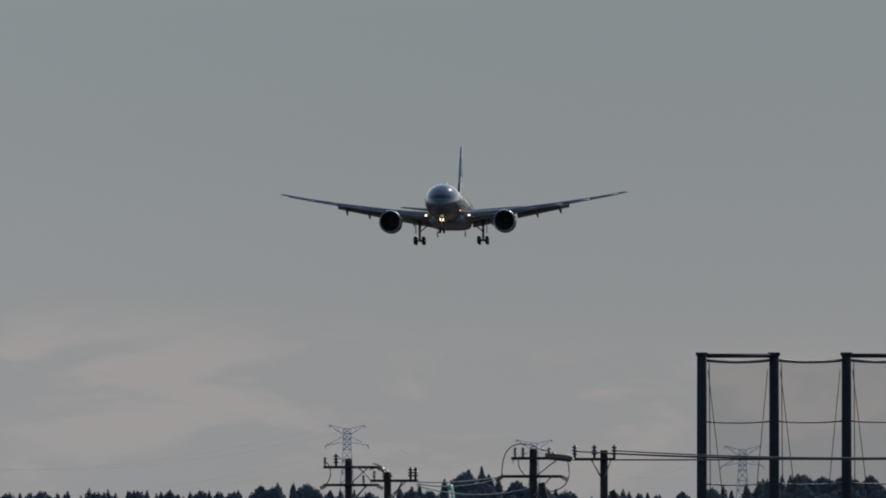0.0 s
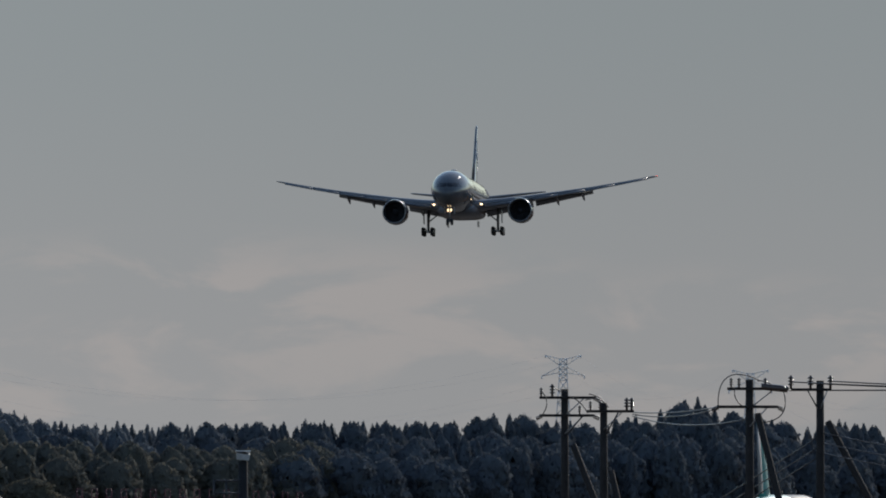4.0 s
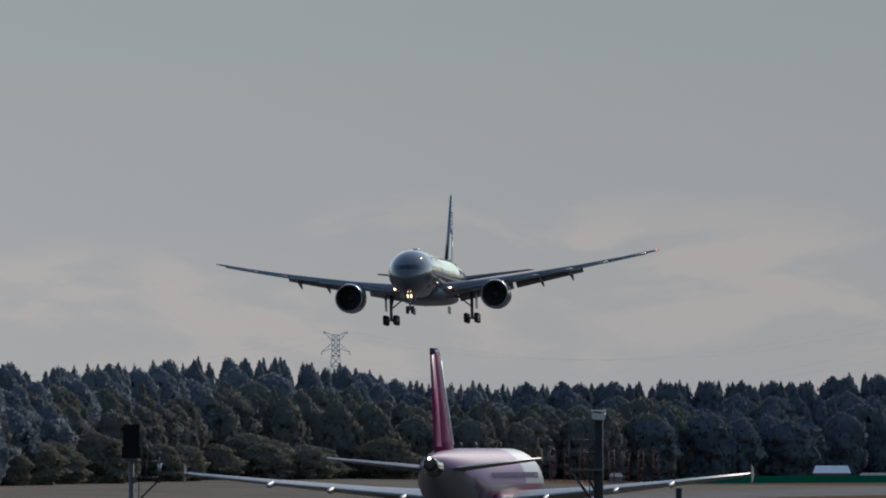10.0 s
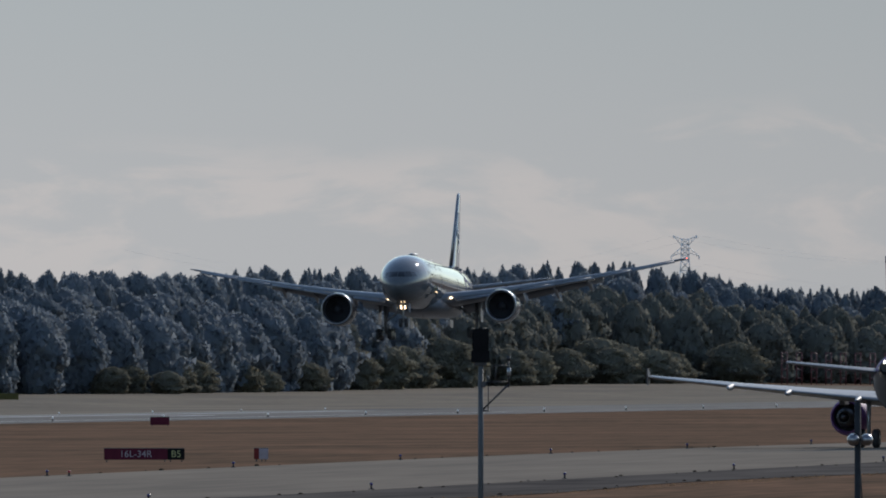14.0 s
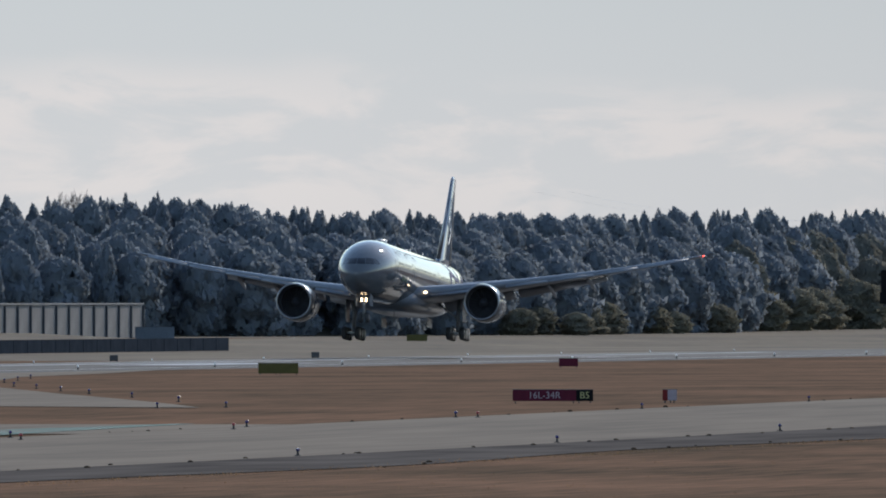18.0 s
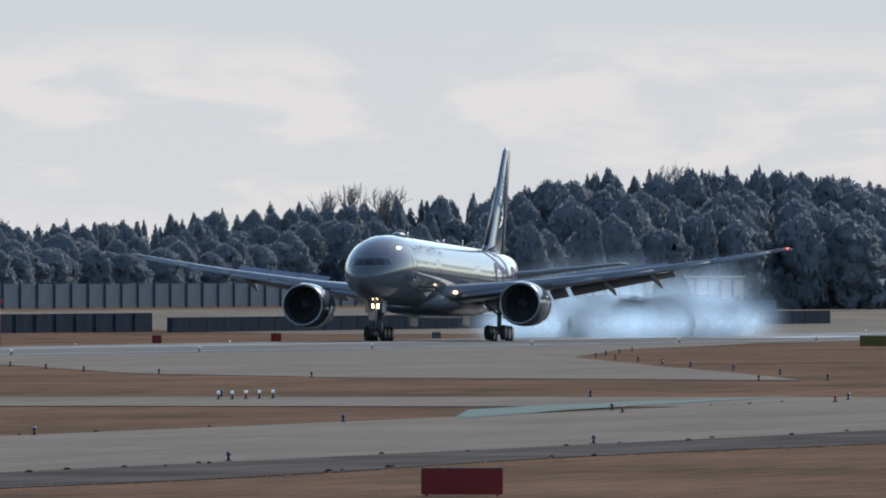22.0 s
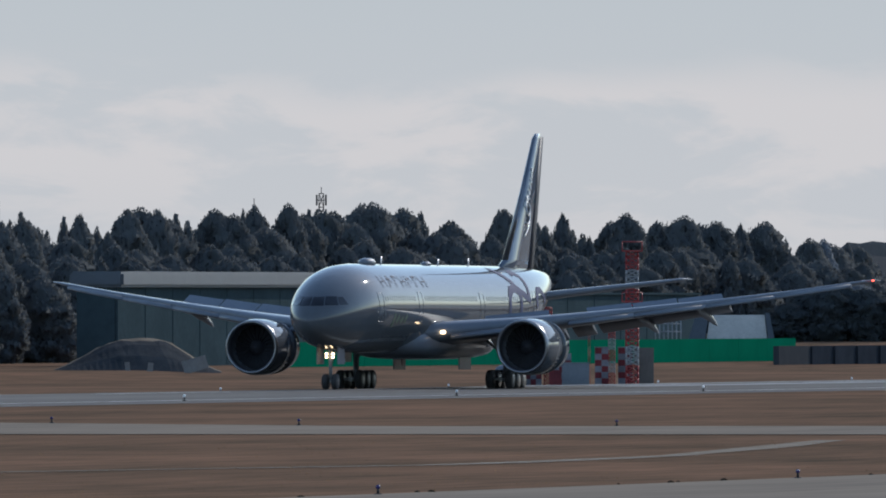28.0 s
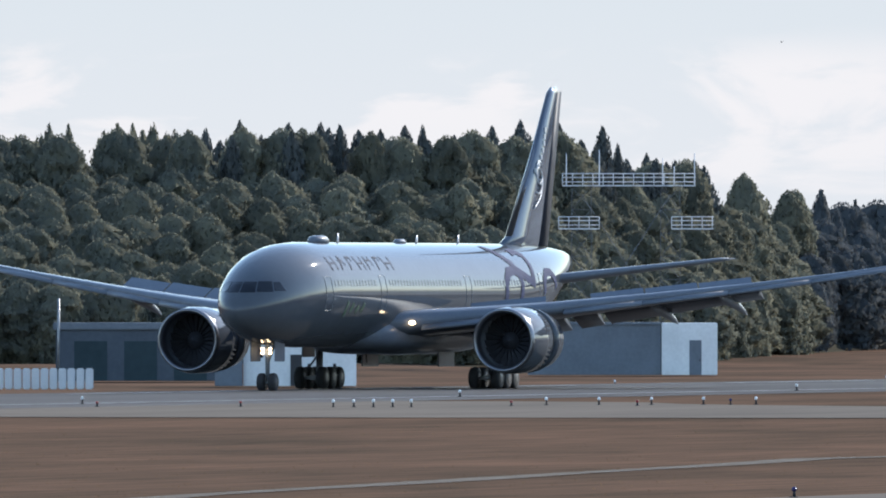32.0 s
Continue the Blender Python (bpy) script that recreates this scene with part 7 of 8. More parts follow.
def build_narrowbody(name, label, body_mat, rear_mat, fin_mat, light_wing=True):
    """A narrow-body airliner with its nose towards +y, origin on the ground between the main wheels."""
    craft = thing(name, label, "airplane")
    n = 32
    k, rk = 37.6 / 63.7, 2.0 / 3.1
    g = 17.9

    def ring(st, zc, rx, rz):
        z = 3.75 + (zc - 5.65) * 0.62
        return [(rx * rk * math.cos(2 * math.pi * i / n), g - st * k, z + rz * rk * 1.03 * math.sin(2 * math.pi * i / n)) for i in range(n)]
    cut = 21.0 if rear_mat is M_LILAC else 36.0    # the station at which the rear paint begins
    front = [s for s in FUS if s[0] <= cut] + [(cut, *fus_at(cut))]
    rear = [front[-1]] + [s for s in FUS if s[0] > cut]
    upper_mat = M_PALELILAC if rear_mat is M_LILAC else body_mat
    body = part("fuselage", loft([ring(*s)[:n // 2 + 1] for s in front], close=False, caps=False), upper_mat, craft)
    # The belly's shade is put into its darker white.
    part("front_belly", loft([(ring(*s) + ring(*s)[:1])[n // 2:] for s in front], close=False, caps=False), body_mat, body, "white belly darkened in colour for shade")
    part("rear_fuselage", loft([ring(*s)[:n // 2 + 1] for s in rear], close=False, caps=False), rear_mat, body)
    part("rear_belly", loft([(ring(*s) + ring(*s)[:1])[n // 2:] for s in rear], close=False, caps=False), body_mat, body, "white rear belly darkened in colour for shade")
    if rear_mat is not M_TEALPAINT:
        for side in (1, -1):
            sw = []
            for st, a0, a1 in ((34, -88, -62), (37, -78, -40), (41, -60, -26), (45, -44, -10), (49, -30, 2), (52, -16, 8)):
                z0, rx, rz = fus_at(st)
                sw.append([(side * (rx * rk + 0.03) * math.cos(radians(a)), g - st * k, 3.75 + (z0 - 5.65) * 0.62 + (rz * rk * 1.03 + 0.03) * math.sin(radians(a))) for a in [a0 + (a1 - a0) * q / 6 for q in range(7)]])
            part("painted_swoosh", loft(sw, close=False, caps=False), M_PURPLE, body, "purple swoosh curling under the belly")
            band = []
            for st, a0, a1 in ((12, -22, -2), (20, -22, -3), (28, -23, -5), (36, -22, -9), (42, -19, -13), (45, -17, -15)):
                z0, rx, rz = fus_at(st)
                band.append([(side * (rx * rk + 0.025) * math.cos(radians(a)), g - st * k, 3.75 + (z0 - 5.65) * 0.62 + (rz * rk * 1.03 + 0.025) * math.sin(radians(a))) for a in [a0 + (a1 - a0) * q / 5 for q in range(6)]])
            part("magenta_band", loft(band, close=False, caps=False), M_PINK, body, "magenta band along the windows")
    part("belly_stripe", loft([[(x0, g - st * k, z0) for x0, z0 in ((1.9, 3.1), (1.72, 2.62), (0.9, 1.98), (0.9, 1.9), (1.82, 2.55), (2.03, 3.1))] for st in (16, 26, 36, 42)]), M_PINK if rear_mat is not M_TEALPAINT else M_DIMJETWHITE, body)
    tail = part("tail_cone", loft([[(r * math.cos(2 * math.pi * i / 16), g - st, z + r * math.sin(2 * math.pi * i / 16)) for i in range(16)] for st, z, r in ((36.3, 4.72, 0.62), (37.2, 4.85, 0.42), (37.7, 4.9, 0.36), (37.72, 4.9, 0.26))]), M_GLASS, craft)
    part("exhaust", loft([[(0.26 * math.cos(2 * math.pi * i / 16), g - st, 4.9 + 0.26 * math.sin(2 * math.pi * i / 16)) for i in range(16)] for st in (37.3, 37.73)]), M_RUBBER, tail)
    fin = part("fin", loft([[(w * hw, g - y, z) for y, w in ((y0, 0), (y0 + 0.1 * (y1 - y0), 0.6), (y0 + 0.35 * (y1 - y0), 1), (y1, 0.06), (y1, -0.06), (y0 + 0.35 * (y1 - y0), -1), (y0 + 0.1 * (y1 - y0), -0.6))] for y0, y1, z, hw in ((27.6, 35.4, 5.3, 0.3), (29.4, 35.6, 6.3, 0.3), (32.0, 36.6, 9.2, 0.2), (33.9, 37.4, 11.3, 0.14), (34.3, 37.4, 11.52, 0.08))]), fin_mat, craft, "swept painted tail fin")
    part("rudder", loft([[(w * hw, g - y, z) for y, w in ((y0, 1), (y1, 0.1), (y1, -0.1), (y0, -1))] for y0, y1, z, hw in ((34.0, 35.9, 5.9, 0.16), (35.3, 36.9, 9.2, 0.12), (36.3, 37.5, 11.2, 0.09))]), M_PINK if rear_mat is not M_TEALPAINT else M_DIMWHITE, fin, "magenta rudder" if rear_mat is not M_TEALPAINT else "white rudder")
    if rear_mat is not M_TEALPAINT:
        # White strip paints in the sun's glint along the fin's front edge.
        part("fin_leading_edge", loft([[(w * hw, g - y, z) for y, w in ((y0 - 0.05, 0), (y0 + 0.1 * (y1 - y0), 0.8), (y0 + 0.33 * (y1 - y0), 1.1), (y0 + 0.33 * (y1 - y0), -1.1), (y0 + 0.1 * (y1 - y0), -0.8))] for y0, y1, z, hw in ((28.9, 35.5, 6.0, 0.31), (32.0, 36.6, 9.2, 0.21), (33.4, 37.2, 10.8, 0.17))]), M_WHITE, fin, "white strip on the fin's front for the sun's glint")
    part("fin_cap", loft([[(w * hw, g - y, z) for y, w in ((y0, 0), (y0 + 0.6, 1), (y1, 0.2), (y1, -0.2), (y0 + 0.6, -1))] for y0, y1, z, hw in ((33.85, 37.45, 11.15, 0.155), (34.4, 37.5, 11.55, 0.1))]), M_NAVY if rear_mat is not M_TEALPAINT else fin_mat, fin)
    for side in (1, -1):
        w = part("wing", surface([(side * x, g - a, g - b, z, t) for x, a, b, z, t in ((0.4, 11.8, 19.6, 2.75, 1.1), (2.0, 12.6, 19.5, 2.8, 1.05), (6.4, 15.5, 19.7, 3.25, 0.62), (11.5, 18.4, 21.2, 3.75, 0.4), (16.6, 21.3, 22.8, 4.3, 0.22))]), M_PALEWING, craft, "pale grey wing")
        part("wingtip_fence", loft([[(side * 16.65 + dx, g - y, z) for y, z in ((21.5, 4.3), (22.4, 4.8), (22.9, 4.85), (22.85, 4.3), (22.85, 3.8), (22.3, 3.85))] for dx in (-0.03, 0.03)], smooth=False), M_DIMJETWHITE, w)
        for x in (4.2, 8.4, 11.8):
            te = 19.6 + max(0, x - 6.4) * 0.32
            part("flap_track_fairing", loft([[(side * x + r * math.cos(a), g - te - st, 2.5 + 0.1 * x + r * math.sin(a) - 0.05 * st) for a in (2 * math.pi * i / 10 for i in range(10))] for st, r in ((-2, 0.03), (-1.2, 0.17), (0, 0.2), (0.9, 0.11), (1.3, 0.02))]), M_PALEWING, w)
        pod = part("engine", loft(revolve([(0, 1.0), (-1.0, 1.17), (-2.2, 1.15), (-3.3, 0.95), (-3.3, 0.9), (-2.5, 0.85)], n=28, center=(side * 5.75, g - 10.6, 1.85)), caps=False), rear_mat if rear_mat is not M_TEALPAINT else M_DIMJETWHITE, craft, "painted engine cowl")
        part("core_nozzle", loft(revolve([(-2.6, 0.7), (-3.6, 0.55), (-4.3, 0.4), (-4.3, 0.3), (-3.4, 0.25)], n=20, center=(side * 5.75, g - 10.6, 1.85)), caps=False), M_DARK, pod)
        part("exhaust_cone", loft(revolve([(-3.6, 0.3), (-4.6, 0.12), (-4.9, 0.02)], n=16, center=(side * 5.75, g - 10.6, 1.85)), caps=False), M_DARK, pod)
        part("inner_disc", loft(revolve([(-2.55, 0.02), (-2.55, 0.86)], n=24, center=(side * 5.75, g - 10.6, 1.85)), caps=False), M_RUBBER, pod)
        part("pylon", box((side * 5.75 - 0.16, g - 16, 2.6), (side * 5.75 + 0.16, g - 11.5, 3.2), 0.03), M_DIMJETWHITE, pod)
        part("tailplane", surface([(side * x, g - a, g - b, z, t) for x, a, b, z, t in ((0.3, 31.4, 34.8, 4.55, 0.4), (1.2, 32.0, 35.0, 4.65, 0.38), (6.2, 35.3, 36.6, 5.2, 0.18))]), M_DIMJETWHITE, craft, "pale tailplane")
        leg = part("main_gear", tube((side * 3.8, 0, 2.8), (side * 3.8, 0, 0.6), 0.14, 0.11, 10), M_STEEL, craft)
        for dx in (-0.46, 0.46):
            wheel(0.58, 0.42, leg, Matrix.Translation((side * 3.8 + dx, 0, 0.58)))
        part("gear_door", box((side * 4.4 - 0.02, -0.6, 1.2), (side * 4.4 + 0.02, 0.6, 2.7), 0.01), M_DIMJETWHITE, leg)
    leg = part("nose_gear", tube((0, 12.65, 2.2), (0, 12.65, 0.4), 0.1, n=10), M_STEEL, craft)
    for dx in (-0.25, 0.25):
        wheel(0.38, 0.22, leg, Matrix.Translation((dx, 12.65, 0.38)))
    for st, h in ((9, 0.4), (19, 0.35), (25, 0.35)):
        part("antenna_blade", loft([airfoil2(g - st, 0.4, 0.05, 5.75), airfoil2(g - st - 0.1, 0.2, 0.03, 5.8 + h)]), M_DIMJETWHITE, body)
    part("tail_lamp", tube((0, g - 37.72, 5.22), (0, g - 37.85, 5.22), 0.09, n=8), M_LAMPDIM, craft)
    win = None
    for side in (1, -1):
        for i in range(36):
            m = Matrix.Translation((side * 1.985, 10.5 - i * 0.53, 4.25)) @ Matrix.Rotation(radians(-14 * side), 4, "Y")
            if win is None:
                win = part("cabin_window", box((-0.012, -0.12, -0.17), (0.012, 0.12, 0.17), 0.008), M_NAVY, body)
                win.matrix_basis = m
            else:
                again(win, "cabin_window", body, m)
    return craft


PINKJET = build_narrowbody("pink_airliner", "lilac and magenta narrow-body airliner taxiing away", M_DIMJETWHITE, M_LILAC, M_PINK)
TEALJET = build_narrowbody("teal_airliner", "white narrow-body airliner with a teal tail fin taxiing away", M_DIMJETWHITE, M_TEALPAINT, M_TEALPAINT)

# ---- tyre smoke at the touchdown point, and a bird ----
M_SMOKE = bpy.data.materials.new("thin_tyre_smoke")
M_SMOKE.use_nodes = True
nt = M_SMOKE.node_tree
nt.nodes.clear()
so = nt.nodes.new("ShaderNodeOutputMaterial")
sm = nt.nodes.new("ShaderNodeMixShader")
st_ = nt.nodes.new("ShaderNodeBsdfTransparent")
sd = nt.nodes.new("ShaderNodeBsdfTranslucent")
sd.inputs["Color"].default_value = (0.6, 0.77, 0.93, 1)
sf = nt.nodes.new("ShaderNodeBsdfDiffuse")
sf.inputs["Color"].default_value = (0.6, 0.77, 0.93, 1)
sa = nt.nodes.new("ShaderNodeMixShader")
lw = nt.nodes.new("ShaderNodeTexNoise")
lw.inputs["Scale"].default_value, lw.inputs["Detail"].default_value = 0.28, 3
geo_ = nt.nodes.new("ShaderNodeNewGeometry")
nt.links.new(geo_.outputs["Position"], lw.inputs["Vector"])
lr = nt.nodes.new("ShaderNodeMapRange")
for k_, v_ in (("From Min", 0.3), ("From Max", 0.7), ("To Min", 0.1), ("To Max", 0.42)):
    lr.inputs[k_].default_value = v_
nt.links.new(lw.outputs["Fac"], lr.inputs["Value"])
tc_s = nt.nodes.new("ShaderNodeTexCoord")
gr = nt.nodes.new("ShaderNodeTexGradient")
gr.gradient_type = "SPHERICAL"
mp_s = nt.nodes.new("ShaderNodeMapping")
mp_s.inputs["Scale"].default_value = (1, 0.05, 1)
nt.links.new(tc_s.outputs["Object"], mp_s.inputs[0])
nt.links.new(mp_s.outputs[0], gr.inputs[0])
ml = nt.nodes.new("ShaderNodeMath")
ml.operation = "MULTIPLY"
nt.links.new(lr.outputs[0], ml.inputs[0])
sq = nt.nodes.new("ShaderNodeMath")
sq.operation = "POWER"
sq.inputs[1].default_value = 1.9
nt.links.new(gr.outputs["Fac"], sq.inputs[0])
nt.links.new(sq.outputs[0], ml.inputs[1])
sa.inputs[0].default_value = 0.5
nt.links.new(sd.outputs[0], sa.inputs[1])
nt.links.new(sf.outputs[0], sa.inputs[2])
nt.links.new(ml.outputs[0], sm.inputs[0])
nt.links.new(st_.outputs[0], sm.inputs[1])
nt.links.new(sa.outputs[0], sm.inputs[2])
nt.links.new(sm.outputs[0], so.inputs[0])
puff_me = []
pr = random.Random(3)
for s in range(4):
    bm = bmesh.new()
    rings = []
    for j in range(9):
        r = 1.0 * j / 8
        rings.append([bm.verts.new((r * math.cos(2 * math.pi * i / 20), -0.16 * (1 - r * r) + 0.08 * noise.noise(Vector((r * math.cos(i), r * math.sin(i), s * 5.0))), r * math.sin(2 * math.pi * i / 20))) for i in range(20)] if j else [bm.verts.new((0, -0.16, 0))])
    for i in range(20):
        bm.faces.new((rings[0][0], rings[1][i], rings[1][(i + 1) % 20]))
    for r0, r1 in zip(rings[1:], rings[2:]):
        for i in range(20):
            bm.faces.new((r0[i], r1[i], r1[(i + 1) % 20], r0[(i + 1) % 20]))
    for f in bm.faces:
        f.smooth = True
    me = bpy.data.meshes.new("puff")
    bm.to_mesh(me)
    bm.free()
    me.materials.append(M_SMOKE)
    puff_me.append(me)
M_SMOKE_DENSE = M_SMOKE.copy()
M_SMOKE_DENSE.name = "dense_tyre_smoke"
for nd in M_SMOKE_DENSE.node_tree.nodes:
    if nd.bl_idname == "ShaderNodeMapRange":
        nd.inputs["To Min"].default_value, nd.inputs["To Max"].default_value = 0.22, 0.6
dense_me = []
for me in puff_me:
    me = me.copy()
    me.materials.clear()
    me.materials.append(M_SMOKE_DENSE)
    dense_me.append(me)
SMOKE = []
for i in range(44):
    ob = thing("smoke_puff", "thin bluish-white puff of tyre smoke", "smoke", "puffs of tyre smoke")
    big = i % 3 == 2
    o = new("puff", (puff_me if big else dense_me)[i % 4])
    o.parent = ob
    o.visible_shadow = False
    u = i / 43
    t0 = 20.0 + 1.3 * u + (0.0 if not big else 0.2 if i < 12 else 0.7)
    side = 5.5 if i % 2 else -5.5
    y = 1700 - 66 * u
    size = pr.uniform(4.4, 6.0) if big else pr.uniform(2.6, 3.7)
    ob.scale = (size * 1.3, size, size * (0.95 if big else 0.8))
    SMOKE.append((ob, t0, RWY + side + pr.uniform(-2, 2), y + pr.uniform(-4, 4), 3.0 + 1.6 * u if big else 1.3, size, pr.uniform(-0.7, 0.5)))
M_SMOKE_THIN = M_SMOKE.copy()
M_SMOKE_THIN.name = "faint_tyre_smoke"
for nd in M_SMOKE_THIN.node_tree.nodes:
    if nd.bl_idname == "ShaderNodeMapRange":
        nd.inputs["To Min"].default_value, nd.inputs["To Max"].default_value = 0.04, 0.16
thin_me = puff_me[1].copy()
thin_me.materials.clear()
thin_me.materials.append(M_SMOKE_THIN)
for i in range(4):
    ob = thing("smoke_puff", "small faint puff of nose-wheel tyre smoke", "smoke", "puffs of tyre smoke")
    o = new("puff", thin_me)
    o.parent = ob
    o.visible_shadow = False
    size = (2.6, 3.4, 4.4, 5.0)[i]
    ob.scale = (size * 1.4, size, size * 0.85)
    SMOKE.append((ob, 23.45 + 0.14 * i, RWY + (0, 2, -1, 3)[i], 1456 - 4 * i, (1.2, 2.0, 3.0, 3.4)[i], size, pr.uniform(0.5, 0.9)))
BIRD = thing("bird", "small dark bird high over the runway", "bird")
bm = bmesh.new()
bmesh.ops.create_uvsphere(bm, u_segments=10, v_segments=6, radius=0.035)
bmesh.ops.scale(bm, vec=(1, 2.2, 0.9), verts=bm.verts)
part("body", bm, M_DARK, BIRD)
for s in (-1, 1):
    part("wing", loft([airfoil(s * 0.02, -0.03, 0.03, 0.01, 0.01), airfoil(s * 0.07, -0.025, 0.025, 0.03, 0.008), airfoil(s * 0.11, 0.0, 0.02, 0.02, 0.004)]), M_DARK, BIRD)

# ---- grass tufts over the nearer field ----
M_TUFT = material("dry_grass_blades", (0.186, 0.113, 0.066), 0.9, other=(0.09, 0.068, 0.042), scale=0.03, mapping=(2.0, 0.8, 1), space="World", fine=22, spec=0.0, island=0.1, thin=0.6)


def on_pavement(x, y):
    if -392.5 < x < -315.5 or -165.5 < x < -130:
        return True
    if 890 < y < 1535 and (interp(y, exit_l) if y < 1190 else -316) - 1 < x < interp(y, exit_r) + 1:
        return True
    return -317 < x < -164 and 778 < y < interp(x, cross_b) + 2


grass_rng = np.random.default_rng(77)
gv, gn = [], 0
n = 22000
tl = np.radians(grass_rng.uniform(9.5, 20.6, n))
td = 370 * (800 / 370) ** grass_rng.uniform(0, 1, n)
tx, ty = -td * np.sin(tl), td * np.cos(tl)
keep = [i for i in range(n) if not on_pavement(tx[i], ty[i])]
edge_y = grass_rng.uniform(430, 1000, 2600)
cx = np.concatenate([tx[keep], -127.4 + grass_rng.normal(0, 0.7, 2600)])
cy = np.concatenate([ty[keep], edge_y])
tall = np.concatenate([grass_rng.uniform(0.015, 0.05, len(keep)), grass_rng.uniform(0.02, 0.075, 2600)])
k = 3
bx = np.repeat(cx, k) + grass_rng.normal(0, 0.12, len(cx) * k)
by = np.repeat(cy, k) + grass_rng.normal(0, 0.12, len(cx) * k)
bz = np.array([ground_z(a, b) for a, b in zip(cx, cy)]).repeat(k)
h = tall.repeat(k) * grass_rng.uniform(0.5, 1.2, len(bx))
a = grass_rng.uniform(0, 2 * np.pi, len(bx))
w = h * 0.55
v = np.stack([np.stack([bx - w * np.cos(a), by - w * np.sin(a), bz - 0.02], 1), np.stack([bx + w * np.cos(a), by + w * np.sin(a), bz - 0.02], 1),
              np.stack([bx + grass_rng.normal(0, 0.06, len(bx)), by + grass_rng.normal(0, 0.06, len(bx)), bz + h], 1)], 1).reshape(-1, 3)
tagged(new("grass_tufts", tri_mesh("grass_tufts", v, np.arange(len(v)).reshape(-1, 3), M_TUFT)), "tufts of dry brown winter grass", "grass", "", "stuff")

clods = bmesh.new()
cr = random.Random(12)
for i in range(150):
    y = cr.uniform(480, 1250)
    x = -137 + cr.choice((0.0, 0.3, 8.6 + 1.2 * math.sin(y * 0.05), -28.3)) + cr.uniform(-0.5, 0.5)
    r = cr.uniform(0.05, 0.13)
    rings = [[(x + r * k * math.cos(a) * cr.uniform(0.75, 1.25), y + 2.2 * r * k * math.sin(a), ground_z(x, y) + 0.03 + z * r) for a in (2 * math.pi * q / 7 for q in range(7))] for k, z in ((1.0, -0.2), (0.8, 0.35), (0.25, 0.6))]
    loops = [[clods.verts.new(p) for p in ring] for ring in rings]
    for lo, hi_ in zip(loops, loops[1:]):
        for q in range(7):
            clods.faces.new((lo[q], lo[(q + 1) % 7], hi_[(q + 1) % 7], hi_[q]))
    clods.faces.new(loops[-1])
me = bpy.data.meshes.new("turf_clods")
clods.to_mesh(me)
clods.free()
me.materials.append(M_CLOD)
tagged(new("turf_clods", me), "dark clods of turf along the taxiway's edges", "clods", "", "stuff")


# ---- what moves ----
# the landing: seconds, x, y, height of the wheels, pitch up, bank to its right, crab
LANDING = [
    (0, -353.93, 3105.36, 61.11, 2.2, 0.43, -2.9), (1, -353.62, 3029.8, 57.16, 2.11, 1.39, -2.8), (2, -353.28, 2958.08, 53.05, 2, 2.17, -2.7),
    (3, -353.46, 2889.03, 49.73, 1.91, 1.45, -2.6), (6, -355.25, 2689.02, 39.93, 1.6, 0.37, -2.3), (7, -355.78, 2622.59, 36.33, 1.51, 0.85, -2.07),
    (8, -355.99, 2555.58, 32.68, 1.55, 1.18, -1.98), (9, -356.17, 2487.75, 28.17, 1.61, 0.46, -1.9), (10, -356.15, 2418.98, 23.54, 1.65, 1.79, -2.03),
    (11, -356.42, 2349.27, 18.99, 1.7, 1.52, -2.15), (12, -356.54, 2278.68, 15.47, 1.75, 0, -2.27), (13, -356.66, 2207.34, 12.08, 1.8, 0, -2.4),
    (14, -356.75, 2135.47, 8.32, 2.08, 1.24, -2.28), (17, -355.16, 1919.34, 2.89, 2.9, -0.8, -1.9), (18, -354.56, 1848.15, 1.84, 3.13, -0.34, -1.3),
    (19, -354.11, 1777.94, 0.76, 3.37, 0, -0.7), (20, -353.8, 1708.99, 0, 4, 0.97, -0.57), (21, -353.88, 1641.61, 0, 2.43, 1.32, -0.45),
    (22, -354.03, 1576.03, 0, 1.8, 0.45, -0.33), (23, -354.37, 1512.45, 0, 1.15, 0.22, -0.2), (24, -354.49, 1451, 0, 0.7, 0.28, -0.35),
    (25, -355.08, 1391.73, 0, 0.38, 0.27, -0.45), (26, -355.54, 1335.2, 0, 0.25, 0.45, -0.55), (29, -357.95, 1174.9, 0, 0.1, 0, -0.75),
    (30, -357.69, 1123.2, 0, 0.06, 0, -0.82), (31, -357.04, 1071.75, 0, 0.03, 0, -0.88), (32, -356.2, 1022.0, 0, 0, 0, -0.95),
]
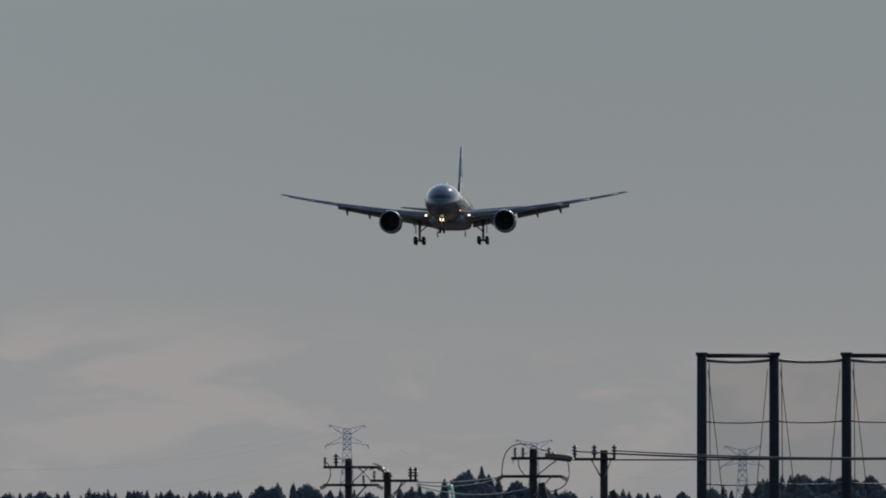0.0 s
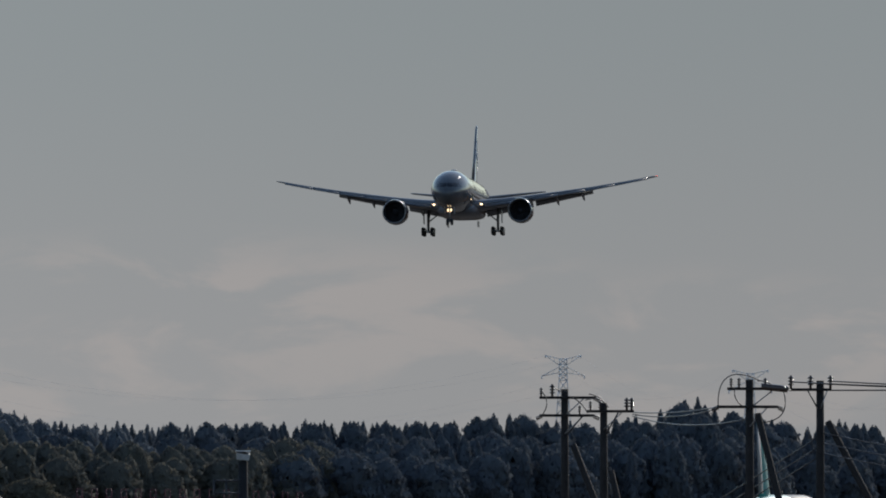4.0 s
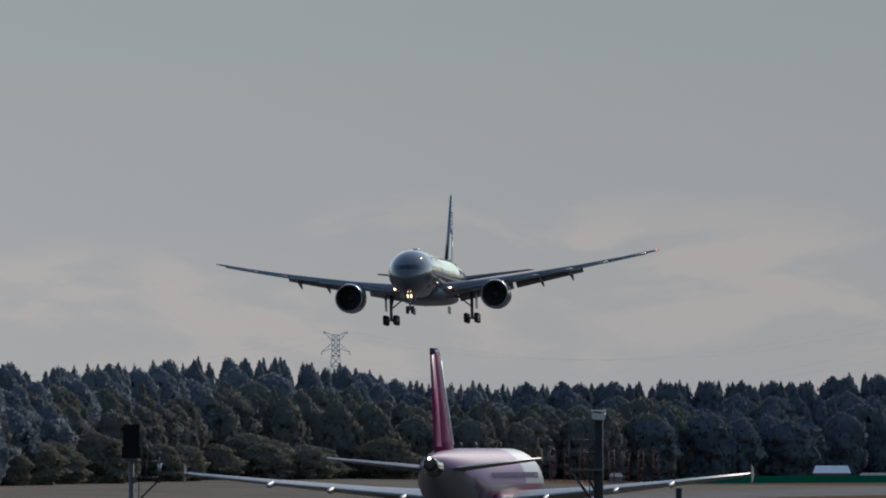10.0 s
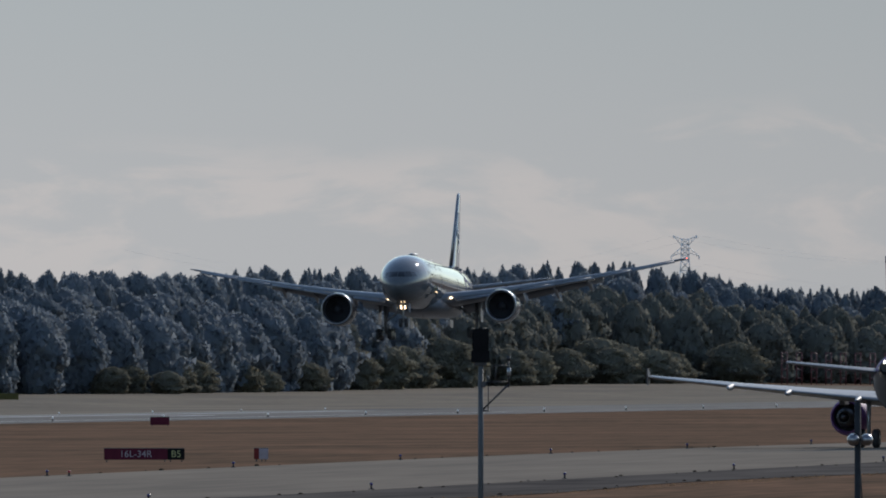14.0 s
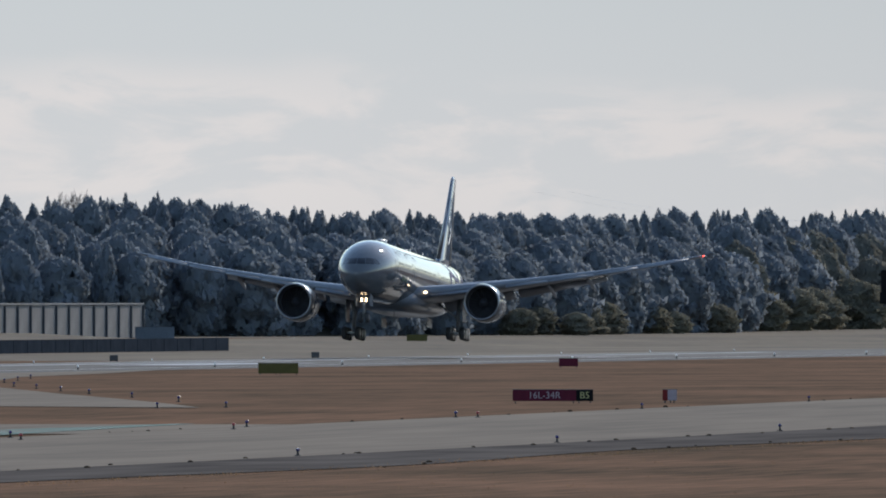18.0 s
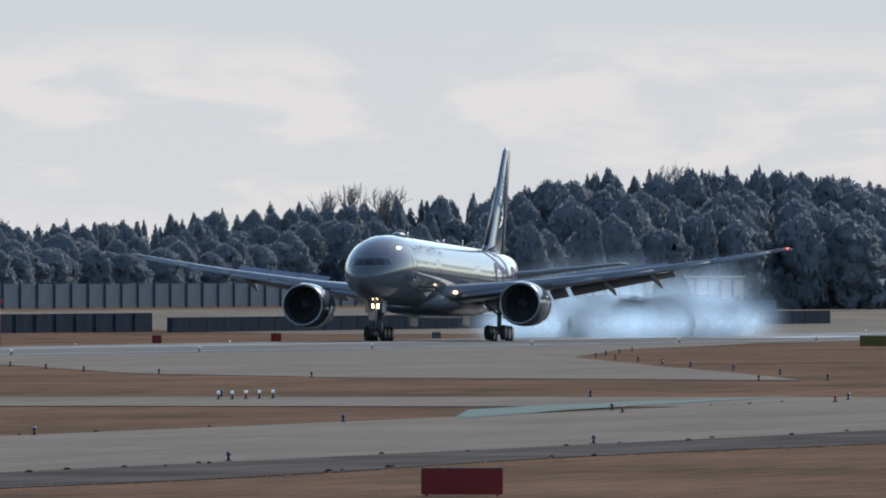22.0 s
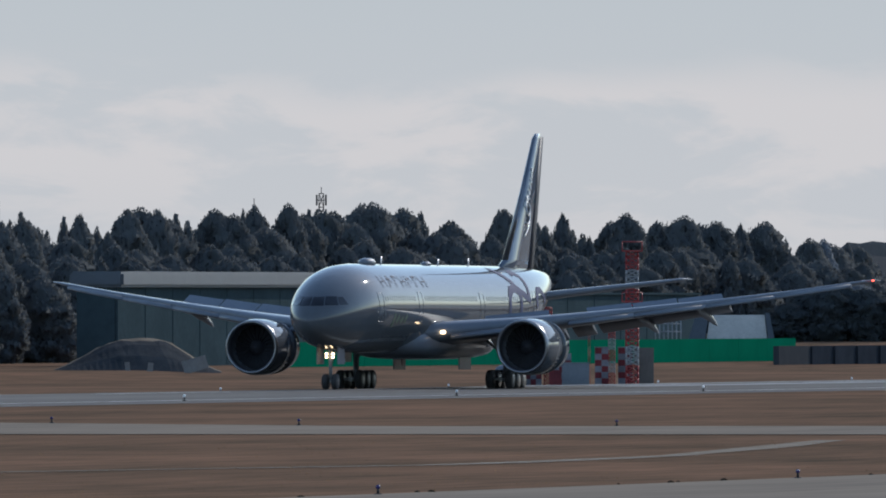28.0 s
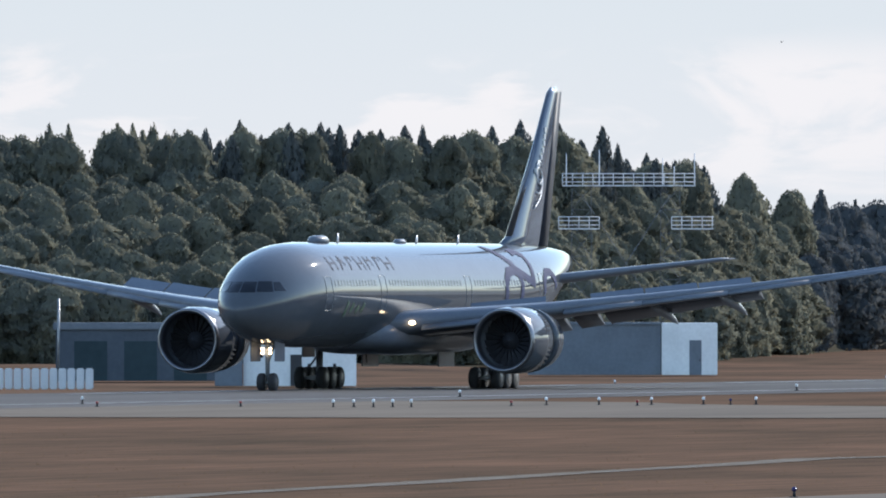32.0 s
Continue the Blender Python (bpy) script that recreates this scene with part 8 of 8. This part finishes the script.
# taxiing craft: seconds, y along the parallel taxiway
PINK_Y = [(0, 934), (5.5, 992.6), (7, 1009), (9, 1033.3), (11, 1055.1), (13, 1076.8), (14.5, 1093.5), (20, 1150), (32, 1270)]
TEAL_Y = [(0, 1342), (4, 1405), (10, 1497), (32, 1817)]
TAXI_X = -151.0


def motions():
    walk(AIRLINER, [(t, pose(x, y, z + 0.45 * step(20.6 - t, 0.0, 1.2), -pitch, -bank, -crab)) for t, x, y, z, pitch, bank, crab in LANDING])
    for w, side in zip(WINGS, (1, -1)):
        walk(w, [(t, Matrix.Translation((3 * side, 0, 3.8)) @ pose(0, 0, 0, 0, -side * a, 0) @ Matrix.Translation((-3 * side, 0, -3.8))) for t, a in ((0, 3.0), (17.5, 3.0), (19.5, 3.7), (20.5, 3.4), (22, 1.6), (23.2, 0.2), (32, 0.2))])
    for sp, hinge in SPOILERS:
        walk(sp, [(t, hinge @ pose(0, 0, 0, a, 0, 0)) for t, a in ((0, 0), (20.6, 0), (21.6, 34), (32, 34))])
    for leg in LEGS:
        walk(leg, [(t, pose(0, 0, z)) for t, z in ((0, -0.45), (19.6, -0.45), (20.6, 0), (32, 0))])
    for sl in SLEEVES:
        walk(sl, [(t, pose(0, d, 0)) for t, d in ((0, 0), (22.6, 0), (24.2, 0.62), (32, 0.62))])
    for craft, rows in ((PINKJET, PINK_Y), (TEALJET, TEAL_Y)):
        walk(craft, [(t, pose(TAXI_X, y, ground_z(TAXI_X, y) + 0.03)) for t, y in rows])
    for ob, t0, x, y, z, size, drift in SMOKE:
        turn = math.degrees(math.atan2(-x, y))
        walk(ob, [(0, pose(x, y, -12, 0, 0, turn)), (t0 - 0.2, pose(x, y, -12, 0, 0, turn)), (t0 + 0.15, pose(x, y + 1, z - size * 0.5, 0, 0, turn)), (t0 + 0.8, pose(x + drift, y - 2, z, 0, 0, turn)), (24.5, pose(x - 2 + drift * 3, y - 9, z + 0.6, 0, 0, turn)), (32, pose(x - 8 + drift * 6, y - 30, -9, 0, 0, turn))])
    far = 700
    walk(BIRD, [(t, pose(*polar(left, far), EYE + far * up)) for t, left, up in ((0, 18.2, 0.0125), (28, 18.45, 0.0126), (30, 18.5207, 0.01444), (31, 18.277, 0.0136), (32, 18.026, 0.01328))])


motions()
